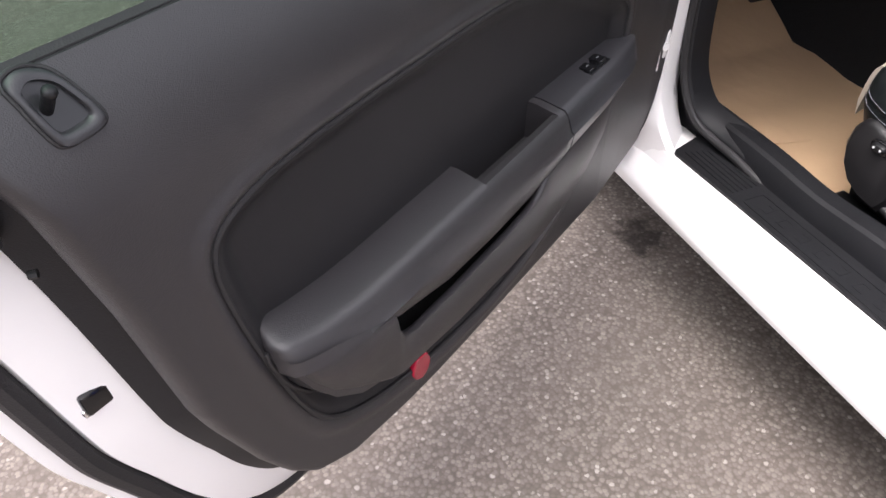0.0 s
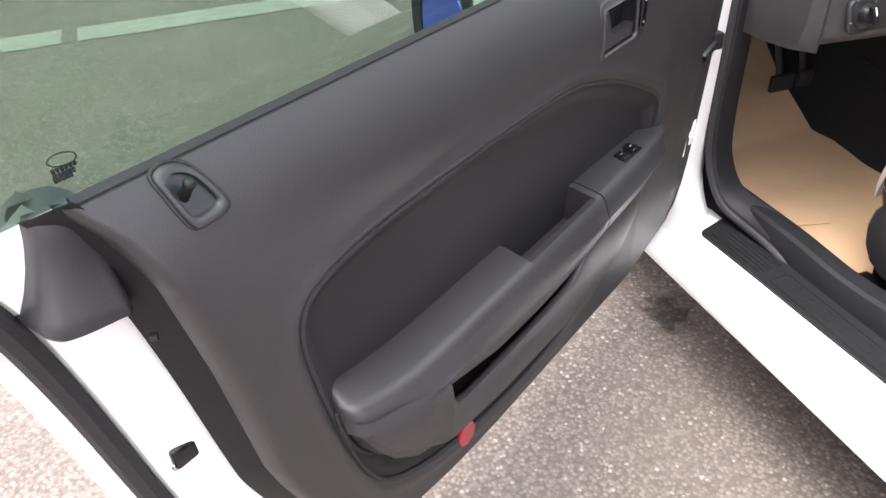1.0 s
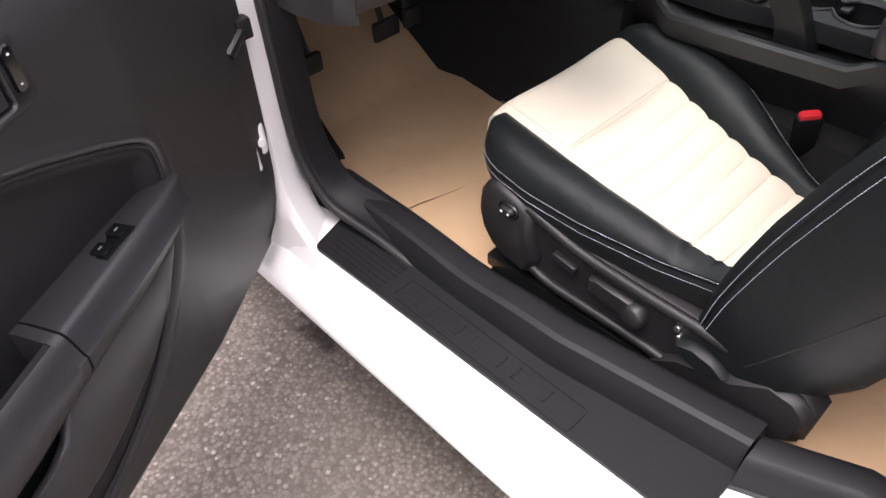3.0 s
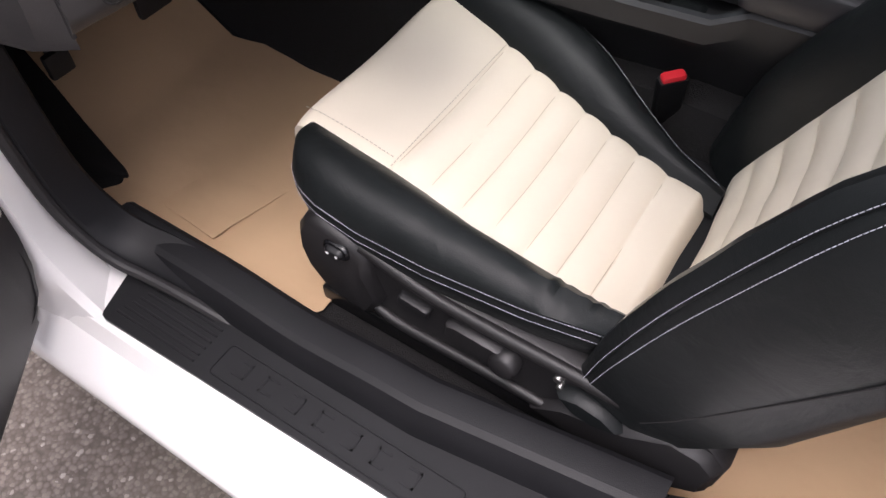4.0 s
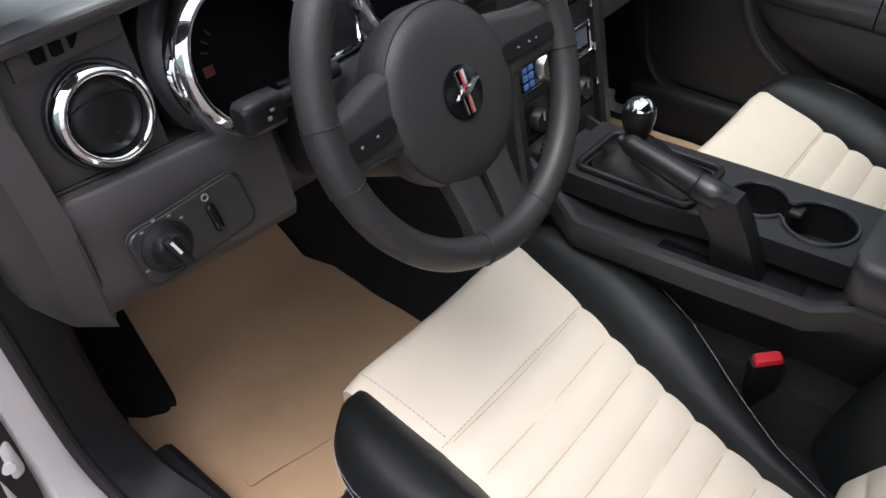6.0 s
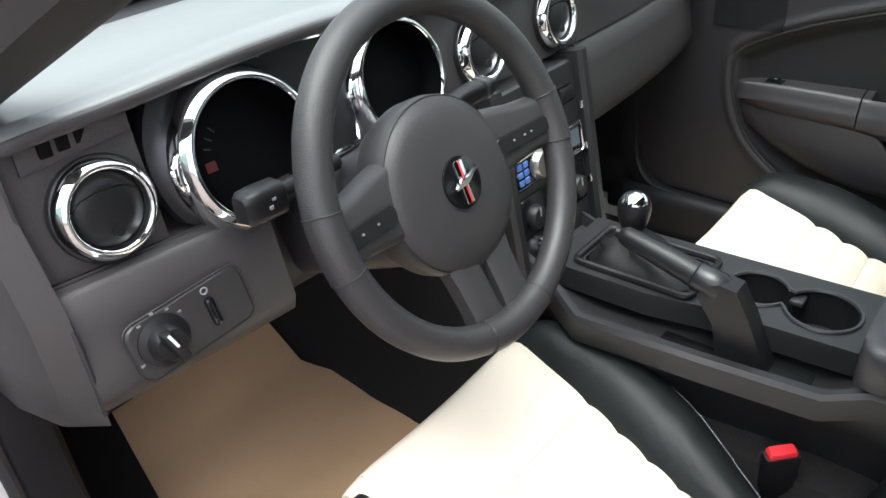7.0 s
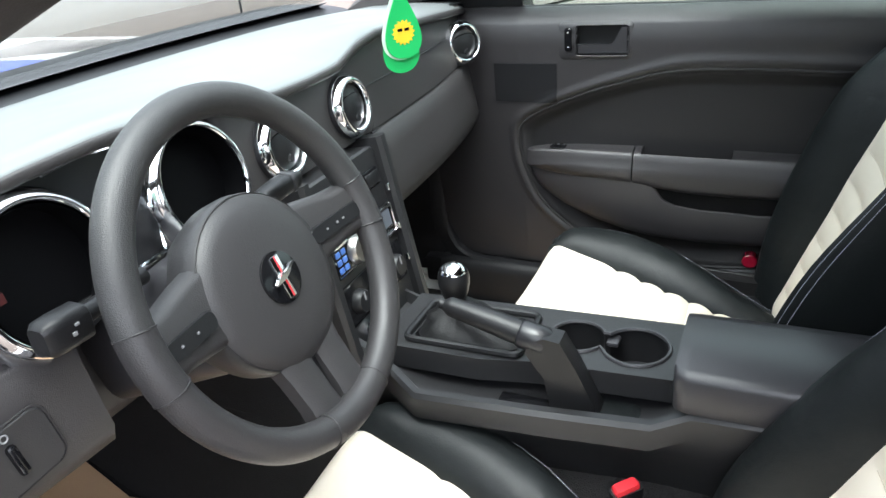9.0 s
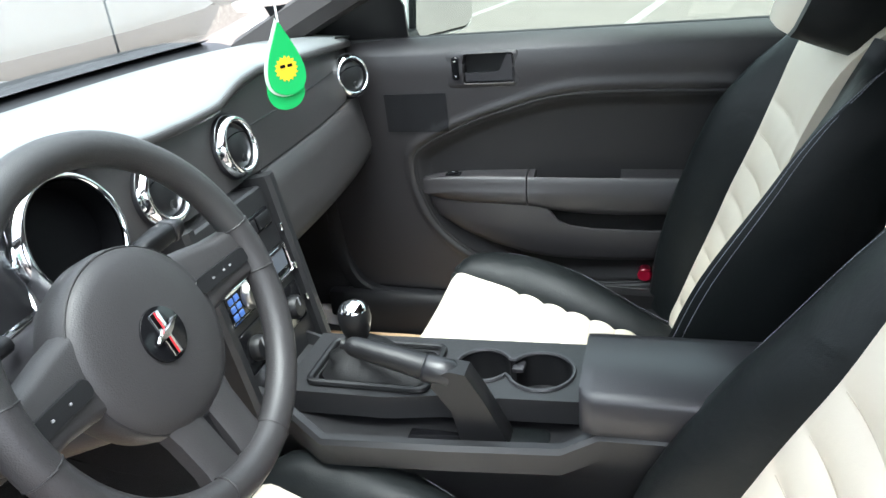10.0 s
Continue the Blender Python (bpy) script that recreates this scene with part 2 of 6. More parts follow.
def asphalt():
    m = bpy.data.materials.new("asphalt")
    m.use_nodes = True
    nt = m.node_tree
    bsdf = nt.nodes["Principled BSDF"]
    co = nt.nodes.new("ShaderNodeTexCoord")
    def noise_tex(scale, detail):
        n = nt.nodes.new("ShaderNodeTexNoise")
        n.inputs["Scale"].default_value, n.inputs["Detail"].default_value = scale, detail
        nt.links.new(co.outputs["Object"], n.inputs["Vector"])
        return n
    def mix(fac, a, b):
        x = nt.nodes.new("ShaderNodeMix")
        x.data_type = "RGBA"
        nt.links.new(fac, x.inputs[0])
        for s, i in ((a, 6), (b, 7)):
            if isinstance(s, tuple):
                x.inputs[i].default_value = (*s, 1)
            else:
                nt.links.new(s, x.inputs[i])
        return x.outputs[2]
    def ramp(src, lo, hi):
        r = nt.nodes.new("ShaderNodeMapRange")
        r.inputs[1].default_value, r.inputs[2].default_value = lo, hi
        nt.links.new(src, r.inputs[0])
        return r.outputs[0]
    stones = nt.nodes.new("ShaderNodeTexVoronoi")
    stones.inputs["Scale"].default_value = 125
    nt.links.new(co.outputs["Object"], stones.inputs["Vector"])
    sep = nt.nodes.new("ShaderNodeSeparateColor")
    nt.links.new(stones.outputs["Color"], sep.inputs[0])
    stone = mix(sep.outputs[0], (0.096, 0.082, 0.071), (0.190, 0.162, 0.142))
    pale = mix(ramp(sep.outputs[1], 0.94, 0.995), stone, (0.31, 0.28, 0.255))
    tar = mix(ramp(stones.outputs["Distance"], 0.40, 0.85), pale, (0.085, 0.072, 0.062))
    patchy = mix(ramp(noise_tex(2.3, 5).outputs[0], 0.35, 0.7), tar, (0.175, 0.150, 0.133))
    half = nt.nodes.new("ShaderNodeMix")
    half.data_type = "RGBA"
    half.inputs[0].default_value = 0.28
    nt.links.new(tar, half.inputs[6])
    nt.links.new(patchy, half.inputs[7])
    # an oil drip beside the sill
    geo = nt.nodes.new("ShaderNodeVectorMath")
    geo.operation = "DISTANCE"
    warp = nt.nodes.new("ShaderNodeVectorMath")
    warp.operation = "ADD"
    wn = noise_tex(22, 4)
    sc = nt.nodes.new("ShaderNodeVectorMath")
    sc.operation = "SCALE"
    sc.inputs["Scale"].default_value = 0.16
    nt.links.new(wn.outputs["Color"], sc.inputs[0])
    nt.links.new(co.outputs["Object"], warp.inputs[0])
    nt.links.new(sc.outputs[0], warp.inputs[1])
    nt.links.new(warp.outputs[0], geo.inputs[0])
    geo.inputs[1].default_value = (-0.785 + 0.08, 0.375 + 0.08, 0.08)
    stain = nt.nodes.new("ShaderNodeMapRange")
    stain.inputs[1].default_value, stain.inputs[2].default_value = 0.035, 0.075
    stain.inputs[3].default_value, stain.inputs[4].default_value = 0.75, 0.0
    nt.links.new(geo.outputs["Value"], stain.inputs[0])
    final = mix(stain.outputs[0], half.outputs[2], (0.016, 0.013, 0.012))
    nt.links.new(final, bsdf.inputs["Base Color"])
    bsdf.inputs["Roughness"].default_value = 0.85
    bsdf.inputs["Specular IOR Level"].default_value = 0.15
    bump = nt.nodes.new("ShaderNodeBump")
    bump.inputs["Strength"].default_value, bump.inputs["Distance"].default_value = 0.35, 0.003
    bump.invert = True
    nt.links.new(stones.outputs["Distance"], bump.inputs["Height"])
    nt.links.new(bump.outputs[0], bsdf.inputs["Normal"])
    return m


ASPHALT = asphalt()


def worn_paint():
    m = material("worn_road_paint", (0.22, 0.212, 0.185), 0.85, var=0.45, scale=30, grain=0.6, grain_scale=160)
    return m


ROAD_PAINT = worn_paint()


def glass(name, tint, rough=0.0):
    """Thin car glass: mostly clear, tinted, with a real mirror gloss at grazing angles."""
    m = bpy.data.materials.new(name)
    m.use_nodes = True
    nt = m.node_tree
    nt.nodes.remove(nt.nodes["Principled BSDF"])
    tr, gl = nt.nodes.new("ShaderNodeBsdfTransparent"), nt.nodes.new("ShaderNodeBsdfGlossy")
    tr.inputs[0].default_value = (*tint, 1)
    gl.inputs["Roughness"].default_value = rough
    lw, mx = nt.nodes.new("ShaderNodeLayerWeight"), nt.nodes.new("ShaderNodeMixShader")
    up, sc = nt.nodes.new("ShaderNodeMath"), nt.nodes.new("ShaderNodeMapRange")
    up.operation, up.inputs[1].default_value = "POWER", 5.0
    sc.inputs[3].default_value, sc.inputs[4].default_value = 0.035, 1.0
    nt.links.new(lw.outputs["Facing"], up.inputs[0])
    nt.links.new(up.outputs[0], sc.inputs[0])
    nt.links.new(sc.outputs[0], mx.inputs[0])
    nt.links.new(tr.outputs[0], mx.inputs[1])
    nt.links.new(gl.outputs[0], mx.inputs[2])
    nt.links.new(mx.outputs[0], nt.nodes["Material Output"].inputs["Surface"])
    return m


GREEN_GLASS = glass("green_tinted_glass", (0.49, 0.595, 0.54))
# lighter copy of the side glass; its tint carries the brighter outdoors on the passenger side
LIT_GREEN = glass("green_glass_lit_side", (0.80, 0.88, 0.84))
PRIVACY_GLASS = glass("dark_tinted_glass", (0.30, 0.36, 0.33))
CLEAR_GLASS = glass("windscreen_glass", (0.80, 0.86, 0.83))
# ---- ground ----
def ground():
    n = 41
    secs = []
    for i in range(n):
        a = (i / (n - 1) * 2 - 1)
        y = math.copysign(abs(a) ** 3, a) * 900
        row = []
        for j in range(n):
            b = (j / (n - 1) * 2 - 1)
            x = math.copysign(abs(b) ** 3, b) * 900
            row.append((x, y, 0.0))
        secs.append(row)
    return loft(secs, closed=False, caps=False)


solo("ground", ground(), ASPHALT, "grey-brown weathered asphalt of an open car park", "ground", "structure")


def road_stripe(name, a, b, width, gaps=(), seed=3):
    """A painted stripe from a to b with a ragged edge and broken places."""
    rnd = random.Random(seed)
    a, b = Vector((*a, 0.004)), Vector((*b, 0.004))
    d = b - a
    n = max(8, int(d.length / 0.07))
    s = Vector((-d.y, d.x, 0)).normalized() * width / 2
    geos = []
    for i in range(n):
        t0, t1 = i / n, (i + 1) / n
        if any(g0 < t0 < g1 for g0, g1 in gaps):
            continue
        k = [1 + rnd.uniform(-0.12, 0.04) for _ in range(4)]
        p0, p1 = a + d * t0, a + d * t1
        geos.append(([p0 - s * k[0], p1 - s * k[1], p1 + s * k[2], p0 + s * k[3]], [(0, 1, 2, 3)]))
    solo(name, join(*geos), ROAD_PAINT, "worn white paint line on the asphalt", "road marking", "structure")


road_stripe("road_marking_front", (-4.2, 3.10), (2.6, 3.22), 0.21, gaps=((0.288, 0.292), (0.386, 0.389)))
road_stripe("road_marking_bay", (6.1, 0.1), (11.5, -0.9), 0.12, seed=5)
road_stripe("road_marking_edge", (7.0, 2.05), (11.5, 1.0), 0.12, seed=6)

# ---- car body ----
car = thing("car_body", "white two-door coupe body with blue stripes, driver door open", "car")


def along_y(profile, ys):
    """A skin of an x, z profile carried along y."""
    return loft([[Vector((x, y, z)) for x, z in profile] for y in ys])


def lin(a, b, n):
    return [a + (b - a) * i / (n - 1) for i in range(n)]


def rocker(side):
    """The sill: from the inner floor edge over the step down to the outer skin."""
    prof = [(-0.665, 0.17), (-0.665, 0.275), (-0.68, 0.283), (-0.80, 0.284), (-0.812, 0.280), (-0.822, 0.262), (-0.826, 0.254), (-0.868, 0.246),
            (-0.880, 0.236), (-0.884, 0.222), (-0.880, 0.208), (-0.862, 0.196), (-0.84, 0.17), (-0.80, 0.15), (-0.68, 0.15)]
    return along_y([(x * side, z) for x, z in prof], lin(-1.1, 0.52, 12))


part("rocker_panel", rocker(1), WHITE_PAINT, car, "white painted door sill")
part("rocker_panel", rocker(-1), WHITE_PAINT, car)

# black plastic sill trim with its ridge, and the scuff plate
ridge = [(-0.640, 0.235), (-0.642, 0.310), (-0.647, 0.328), (-0.656, 0.3355), (-0.664, 0.337), (-0.690, 0.335), (-0.699, 0.331), (-0.707, 0.318), (-0.713, 0.302), (-0.716, 0.290), (-0.722, 0.287), (-0.722, 0.27)]


def sill_trim():
    secs = []
    for y in lin(-0.445, 0.40, 30):
        k = math.exp(-((y - 0.04) / 0.10) ** 2)
        dx = -0.004 * k + (0.04 * max(0, (-0.15 - y)) / 0.3 if y < -0.15 else 0)
        secs.append([Vector((x + dx, y, z - 0.006 * k)) for x, z in ridge])
    return loft(secs)


part("sill_trim", sill_trim(), SILL_PLASTIC, car, "black plastic sill trim with a raised inner ridge", 18)


def rear_sill_trim():
    return loft([[Vector((x + 0.02 + 0.05 * (y < -0.5), y, z - 0.004)) for x, z in ridge] for y in lin(-1.05, -0.449, 6)])


part("sill_trim", rear_sill_trim(), SILL_PLASTIC, car)
plate_out = [(-0.8035, 0.306), (-0.8015, 0.312), (-0.796, 0.316), (-0.733, 0.336), (-0.718, 0.34), (-0.704, -0.15), (-0.684, -0.30), (-0.662, -0.449), (-0.783, -0.449), (-0.788, -0.444), (-0.788, -0.36), (-0.797, 0.0)]
plate = part("scuff_plate", slab(plate_out, 0.280, 0.2905, bevel=0.0), SILL_PLASTIC, car, "black ribbed plastic scuff plate on the sill")
for y0, y1 in ((0.15, 0.30),):
    for i in range(6):
        part("tread_rib", box((-0.787 + i * 0.011 + 0.007 * (y0 < 0), y0, 0.289), (-0.783 + i * 0.011 + 0.007 * (y0 < 0), y1 - (0.004 * i if y0 > 0 else 0), 0.2925), 0.0008, 1), SILL_PLASTIC, plate)
rim_path = [Vector((x, y, 0.2912)) for x, y in rounded(-0.786, -0.250, -0.738, 0.123, 0.006, 3)]
part("nameplate_rim", tube(rim_path, 0.0011, 6, closed=True), SILL_PLASTIC, plate)
for i in range(7):
    y = 0.085 - i * 0.045
    for lo, hi in (((-0.772, y - 0.010), (-0.768, y + 0.010)), ((-0.751, y - 0.010), (-0.747, y + 0.010)), ((-0.772, y + (0.006 if i % 2 else -0.010)), (-0.747, y + (0.010 if i % 2 else -0.006)))):
        part("nameplate_bar", box((*lo, 0.290), (*hi, 0.2911), 0.0003, 1), SILL_PLASTIC, plate)


# hinge pillar: white jamb, black seal round the opening
def jamb():
    secs = []
    for z in [0.20, 0.27, 0.30, 0.33, 0.37, 0.42, 0.5, 0.6, 0.75, 0.90, 0.98]:
        k = max(0, (0.40 - z) / 0.13)
        k = k * k
        secs.append([Vector((-0.70, 0.50, z)), Vector((-0.738, 0.420 - 0.06 * k, z)), Vector((-0.768, 0.402 - 0.07 * k, z)), Vector((-0.796, 0.397 - 0.10 * k, z)),
                     Vector((-0.809, 0.410 - 0.10 * k, z)), Vector((-0.838, 0.48, z)), Vector((-0.84, 0.56, z)), Vector((-0.70, 0.56, z))])
    return loft(secs)


part("hinge_pillar", jamb(), WHITE_PAINT, car, "white painted front door jamb")
check = part("door_check", join(tube([(-0.80, 0.392, 0.69), (-0.815, 0.372, 0.685), (-0.845, 0.36, 0.668)], 0.009, 8), box((-0.815, 0.372, 0.672), (-0.79, 0.394, 0.705), 0.004)), BLACK_PLASTIC, car, "black door check strap")
# the flat trim band round the front of the opening, with a thin seal along its outer edge
band_out = smooth_line([(-0.700, 0.430, 1.02), (-0.738, 0.412, 0.92), (-0.749, 0.402, 0.78), (-0.750, 0.400, 0.62), (-0.750, 0.398, 0.50), (-0.748, 0.388, 0.42), (-0.742, 0.362, 0.362), (-0.734, 0.330, 0.328), (-0.724, 0.285, 0.312), (-0.717, 0.22, 0.303), (-0.706, 0.12, 0.278)], 6)
band_in = smooth_line([(-0.655, 0.445, 1.02), (-0.684, 0.420, 0.92), (-0.690, 0.410, 0.78), (-0.690, 0.408, 0.62), (-0.689, 0.405, 0.50), (-0.683, 0.398, 0.42), (-0.674, 0.372, 0.365), (-0.666, 0.338, 0.342), (-0.658, 0.285, 0.337), (-0.656, 0.22, 0.333), (-0.662, 0.12, 0.318)], 6)


def trim_band():
    secs = []
    for p, q in zip(band_out, band_in):
        d = q - p
        up = Vector((0, -1, 0)) if p.z > 0.45 else Vector((0, -max(0.0, (p.z - 0.33) / 0.12), 1 - max(0.0, (p.z - 0.33) / 0.12))).normalized()
        secs.append([p + d * t + up * h for t, h in ((0.0, -0.012), (0.04, 0.0), (0.12, 0.005), (0.5, 0.007), (0.88, 0.005), (0.97, -0.002), (1.0, -0.030))])
    return loft(secs, closed=False, caps=False)


part("opening_trim", trim_band(), SILL_PLASTIC, car, "charcoal plastic trim round the door opening")
part("door_seal", tube([p + Vector((-0.004, 0.002, -0.002)) for p in band_out], 0.0085, 10, up=(1, 0, 0)), RUBBER, car, "black rubber door seal")
kick = loft([[Vector((-0.735, 0.450, z)), Vector((-0.705, 0.425 - 0.13 * max(0, (0.44 - z) / 0.15) ** 2, z)), Vector((-0.684, 0.43 - 0.06 * max(0, (0.44 - z) / 0.15) ** 2, z)),
              Vector((-0.675, 0.62, z)), Vector((-0.70, 0.95, z)), Vector((-0.74, 0.95, z))] for z in [0.22, 0.29, 0.32, 0.36, 0.40, 0.44, 0.55, 0.7, 0.84]])
part("kick_panel", kick, SILL_PLASTIC, car, "black plastic kick panel ahead of the sill")


def mirrored(geo):
    return [Vector((-v[0], v[1], v[2])) for v in geo[0]], geo[1]


part("kick_panel", mirrored(kick), SILL_PLASTIC, car)
part("sill_trim", mirrored(sill_trim()), SILL_PLASTIC, car)
part("hinge_pillar", mirrored(jamb()), WHITE_PAINT, car)
part("opening_trim", mirrored(trim_band()), SILL_PLASTIC, car)
for hz in (0.495, 0.80):
    hinge = part("door_hinge", join(box((-0.838, 0.380, hz - 0.032), (-0.806, 0.425, hz + 0.034), 0.012, 3), tube([(-0.842, 0.382, hz - 0.045), (-0.842, 0.382, hz + 0.045)], 0.012, 12), box((-0.880, 0.366, hz - 0.03), (-0.842, 0.386, hz + 0.03), 0.006)), WHITE_PAINT, car, "white painted door hinge")
    part("bolt", tube([(-0.822, 0.382, hz), (-0.822, 0.375, hz)], 0.008, 8), WHITE_PAINT, hinge)


# floor, tunnel, toe board
def floor_pan():
    secs = []
    for y, z in [(-1.1, 0.205), (-0.5, 0.205), (-0.40, 0.215), (0.0, 0.225), (0.45, 0.232), (0.62, 0.26), (0.80, 0.36), (0.97, 0.50), (1.02, 0.70)]:
        row = []
        for x in [-0.70, -0.60, -0.35, -0.20, -0.155, -0.12, -0.06, 0.0, 0.06, 0.12, 0.155, 0.20, 0.35, 0.60, 0.70]:
            t = max(0.0, min(1.0, (0.185 - abs(x)) / 0.08))
            row.append(Vector((x, y, z + 0.22 * t * t * (3 - 2 * t))))
        secs.append(row)
    return sheet(secs, 0.02, (0, 0, -1))


part("carpet", floor_pan(), CARPET, car, "black floor carpet over the tunnel")
flap = [[Vector((a + (b - a) * t, y, z + 0.006 * math.sin(6 * t + 9 * y))) for t in lin(0, 1, 7)] for y, a, b, z in ((0.520, -0.60, -0.580, 0.262), (0.535, -0.632, -0.572, 0.263), (0.58, -0.66, -0.562, 0.272), (0.65, -0.67, -0.548, 0.296), (0.72, -0.68, -0.535, 0.338), (0.82, -0.69, -0.52, 0.40))]
part("carpet_flap", sheet(flap, 0.008, (0, 0, -1)), CARPET, car, "black carpet flap lying over the paper")
part("sill_trim", box((0.655, -1.0, 0.26), (0.80, 0.45, 0.334), 0.012), SILL_PLASTIC, car, "black plastic sill trim")
part("firewall", box((-0.74, 1.02, 0.2), (0.74, 1.05, 0.83)), CARPET, car)


# pillars, roof, glass
def pillar(side):
    path = smooth_line([(-0.69, 0.56, 0.915), (-0.665, 0.30, 1.035), (-0.645, 0.05, 1.145), (-0.62, -0.15, 1.222), (-0.595, -0.36, 1.275), (-0.575, -0.8, 1.30), (-0.57, -1.2, 1.26)], 6)
    secs = []
    for i, p in enumerate(path):
        t = (path[min(i + 1, len(path) - 1)] - path[max(i - 1, 0)]).normalized()
        s = t.cross(Vector((0, 0, 1))).normalized()
        v = s.cross(t)
        out = []
        for a, b in [(-0.045, -0.01), (-0.03, -0.036), (0.0, -0.042), (0.035, -0.034), (0.05, 0.0), (0.04, 0.03), (0.0, 0.042), (-0.035, 0.03)]:
            q = p + s * a + v * b
            out.append(Vector((q.x * side, q.y, q.z)))
        secs.append(out)
    return loft(secs)


PILLAR_TRIM = material("pillar_trim", (0.028, 0.024, 0.024), 0.7, grain=0.3, grain_scale=900)
part("a_pillar", pillar(1), PILLAR_TRIM, car, "dark grey trimmed windscreen pillar")
part("a_pillar", pillar(-1), PILLAR_TRIM, car)


def roof():
    secs = []
    for y, z in [(-0.20, 1.285), (-0.30, 1.315), (-0.5, 1.34), (-0.9, 1.345), (-1.25, 1.30)]:
        secs.append([Vector((x, y - 0.04 * (1 - (x / 0.6) ** 2), z - 0.05 * (x / 0.6) ** 2)) for x in lin(-0.62, 0.62, 11)])
    return sheet(secs, 0.03, (0, 0, 1))


part("roof", roof(), WHITE_PAINT, car, "white roof")
part("headliner", moved(roof(), Matrix.Translation((0, 0, -0.032))), HEADLINER, car, "grey cloth headliner")


def screen():
    secs = []
    for k in lin(0, 1, 9):
        y, z = 0.80 - 1.02 * k, 0.945 + 0.36 * k - 0.02 * k * k
        secs.append([Vector((x * (0.72 - 0.11 * k), y - (0.10 - 0.02 * k) * x * x, z + 0.02 * (1 - x * x) * k)) for x in lin(-1, 1, 13)])
    return loft(secs, closed=False, caps=False)


part("windscreen", screen(), CLEAR_GLASS, car, "clear windscreen glass")
part("frit_band", sheet([[Vector((x * (0.72 - 0.11 * k), 0.80 - 1.02 * k - (0.10 - 0.02 * k) * x * x - 0.006, 0.945 + 0.36 * k - 0.02 * k * k - 0.004)) for x in lin(-1, 1, 13)] for k in (0.0, 0.012, 0.026)], 0.002, (0, -1, -0.3)), GLOSS_BLACK, car, "black border band of the windscreen")
part("antenna", tube([(0.84, 1.02, 0.82), (0.84, 1.02, 0.90), (0.84, 1.03, 1.5)], [0.006, 0.0035, 0.0022], 8, up=(1, 0, 0)), BLACK_PLASTIC, car, "thin whip antenna on the wing")
part("cowl", sheet([[Vector((x, y - 0.10 * (x / 0.75) ** 2, z)) for x in lin(-0.74, 0.74, 13)] for y, z in [(0.70, 0.925), (0.76, 0.938), (0.80, 0.942), (0.90, 0.944), (0.97, 0.938), (1.01, 0.90)]], 0.015, (0, 0, -1)), BLACK_PLASTIC, car, "black plastic cowl below the windscreen")


def hood(x0, x1, lift=0.0):
    secs = []
    for y, z in [(0.97, 0.885), (1.02, 0.897), (1.3, 0.892), (1.7, 0.868), (1.98, 0.82), (2.06, 0.77)]:
        secs.append([Vector((x, y - 0.12 * (x / 0.8) ** 2, z + lift - 0.05 * (x / 0.75) ** 4)) for x in lin(x0, x1, 9)])
    return sheet(secs, 0.012, (0, 0, -1))


bonnet = part("hood", hood(-0.83, 0.83), WHITE_PAINT, car, "white hood with two blue stripes")
part("stripe", hood(-0.30, -0.05, 0.014), BLUE_PAINT, bonnet, "blue stripe")
part("stripe", hood(0.05, 0.30, 0.014), BLUE_PAINT, bonnet, "blue stripe")


def fender(side, cy=1.60, head=(0.50, 0.7, 0.9, 1.1, 1.2), tail=(2.0, 2.06, 2.1), crest=0.865):
    """A wing with its wheel arch cut through."""
    cz, r = 0.33, 0.365
    secs = []
    ys = list(head) + [cy + r * math.cos(radians(a)) for a in range(170, -1, -10)] + list(tail)
    for y in ys:
        low = 0.20
        if abs(y - cy) < r:
            low = cz + math.sqrt(max(0, r * r - (y - cy) ** 2)) * 1.0
        ex = -0.05 * max(0, (y - 1.75) / 0.3, (-2.0 - y) / 0.35) ** 2 * 2.2
        prof = []
        for k in lin(0, 1, 10):
            z = low + (crest - low) * k
            bulge = 0.885 + 0.035 * math.sin(math.pi * min(1, max(0, (z - 0.15) / 0.75))) ** 0.7
            if z > crest - 0.085:
                bulge -= 0.16 * ((z - crest + 0.085) / 0.10) ** 2
            prof.append(Vector((-(bulge + ex) * side, y, z)))
        secs.append(prof)
    return sheet(secs, 0.03, (side, 0, 0))


part("front_fender", fender(1), WHITE_PAINT, car, "white front wing")
part("front_fender", fender(-1), WHITE_PAINT, car)
part("front_bumper", loft([[Vector((x, 2.08 + 0.10 * (1 - (x / 0.8) ** 2), 0.22)), Vector((x, 2.14 + 0.10 * (1 - (x / 0.8) ** 2), 0.45)), Vector((x, 2.10 + 0.10 * (1 - (x / 0.8) ** 2), 0.72)), Vector((x, 2.02, 0.72)), Vector((x, 2.02, 0.22))] for x in lin(-0.80, 0.80, 11)]), WHITE_PAINT, car, "white front bumper")
for s in (-1, 1):
    part("wheel_liner", loft([[Vector((s * 0.55, 1.60 + 0.36 * math.cos(a), 0.33 + 0.36 * math.sin(a))), Vector((s * 0.86, 1.60 + 0.36 * math.cos(a), 0.33 + 0.36 * math.sin(a)))] for a in lin(0, math.pi, 17)], closed=False, caps=False), RUBBER, car, "black wheel arch liner")


def wheel(x, y, side):
    m = frame_m((x, y, 0.325), (0, 1, 0), (0, 0, 1), (-side, 0, 0)) if side < 0 else frame_m((x, y, 0.325), (0, -1, 0), (0, 0, 1), (side, 0, 0))
    hub = part("wheel", moved(turned([(0.0, -0.10), (0.20, -0.10), (0.218, -0.06), (0.218, 0.05)], 40), m), BLUE_PAINT, car, "road wheel with blue spokes")
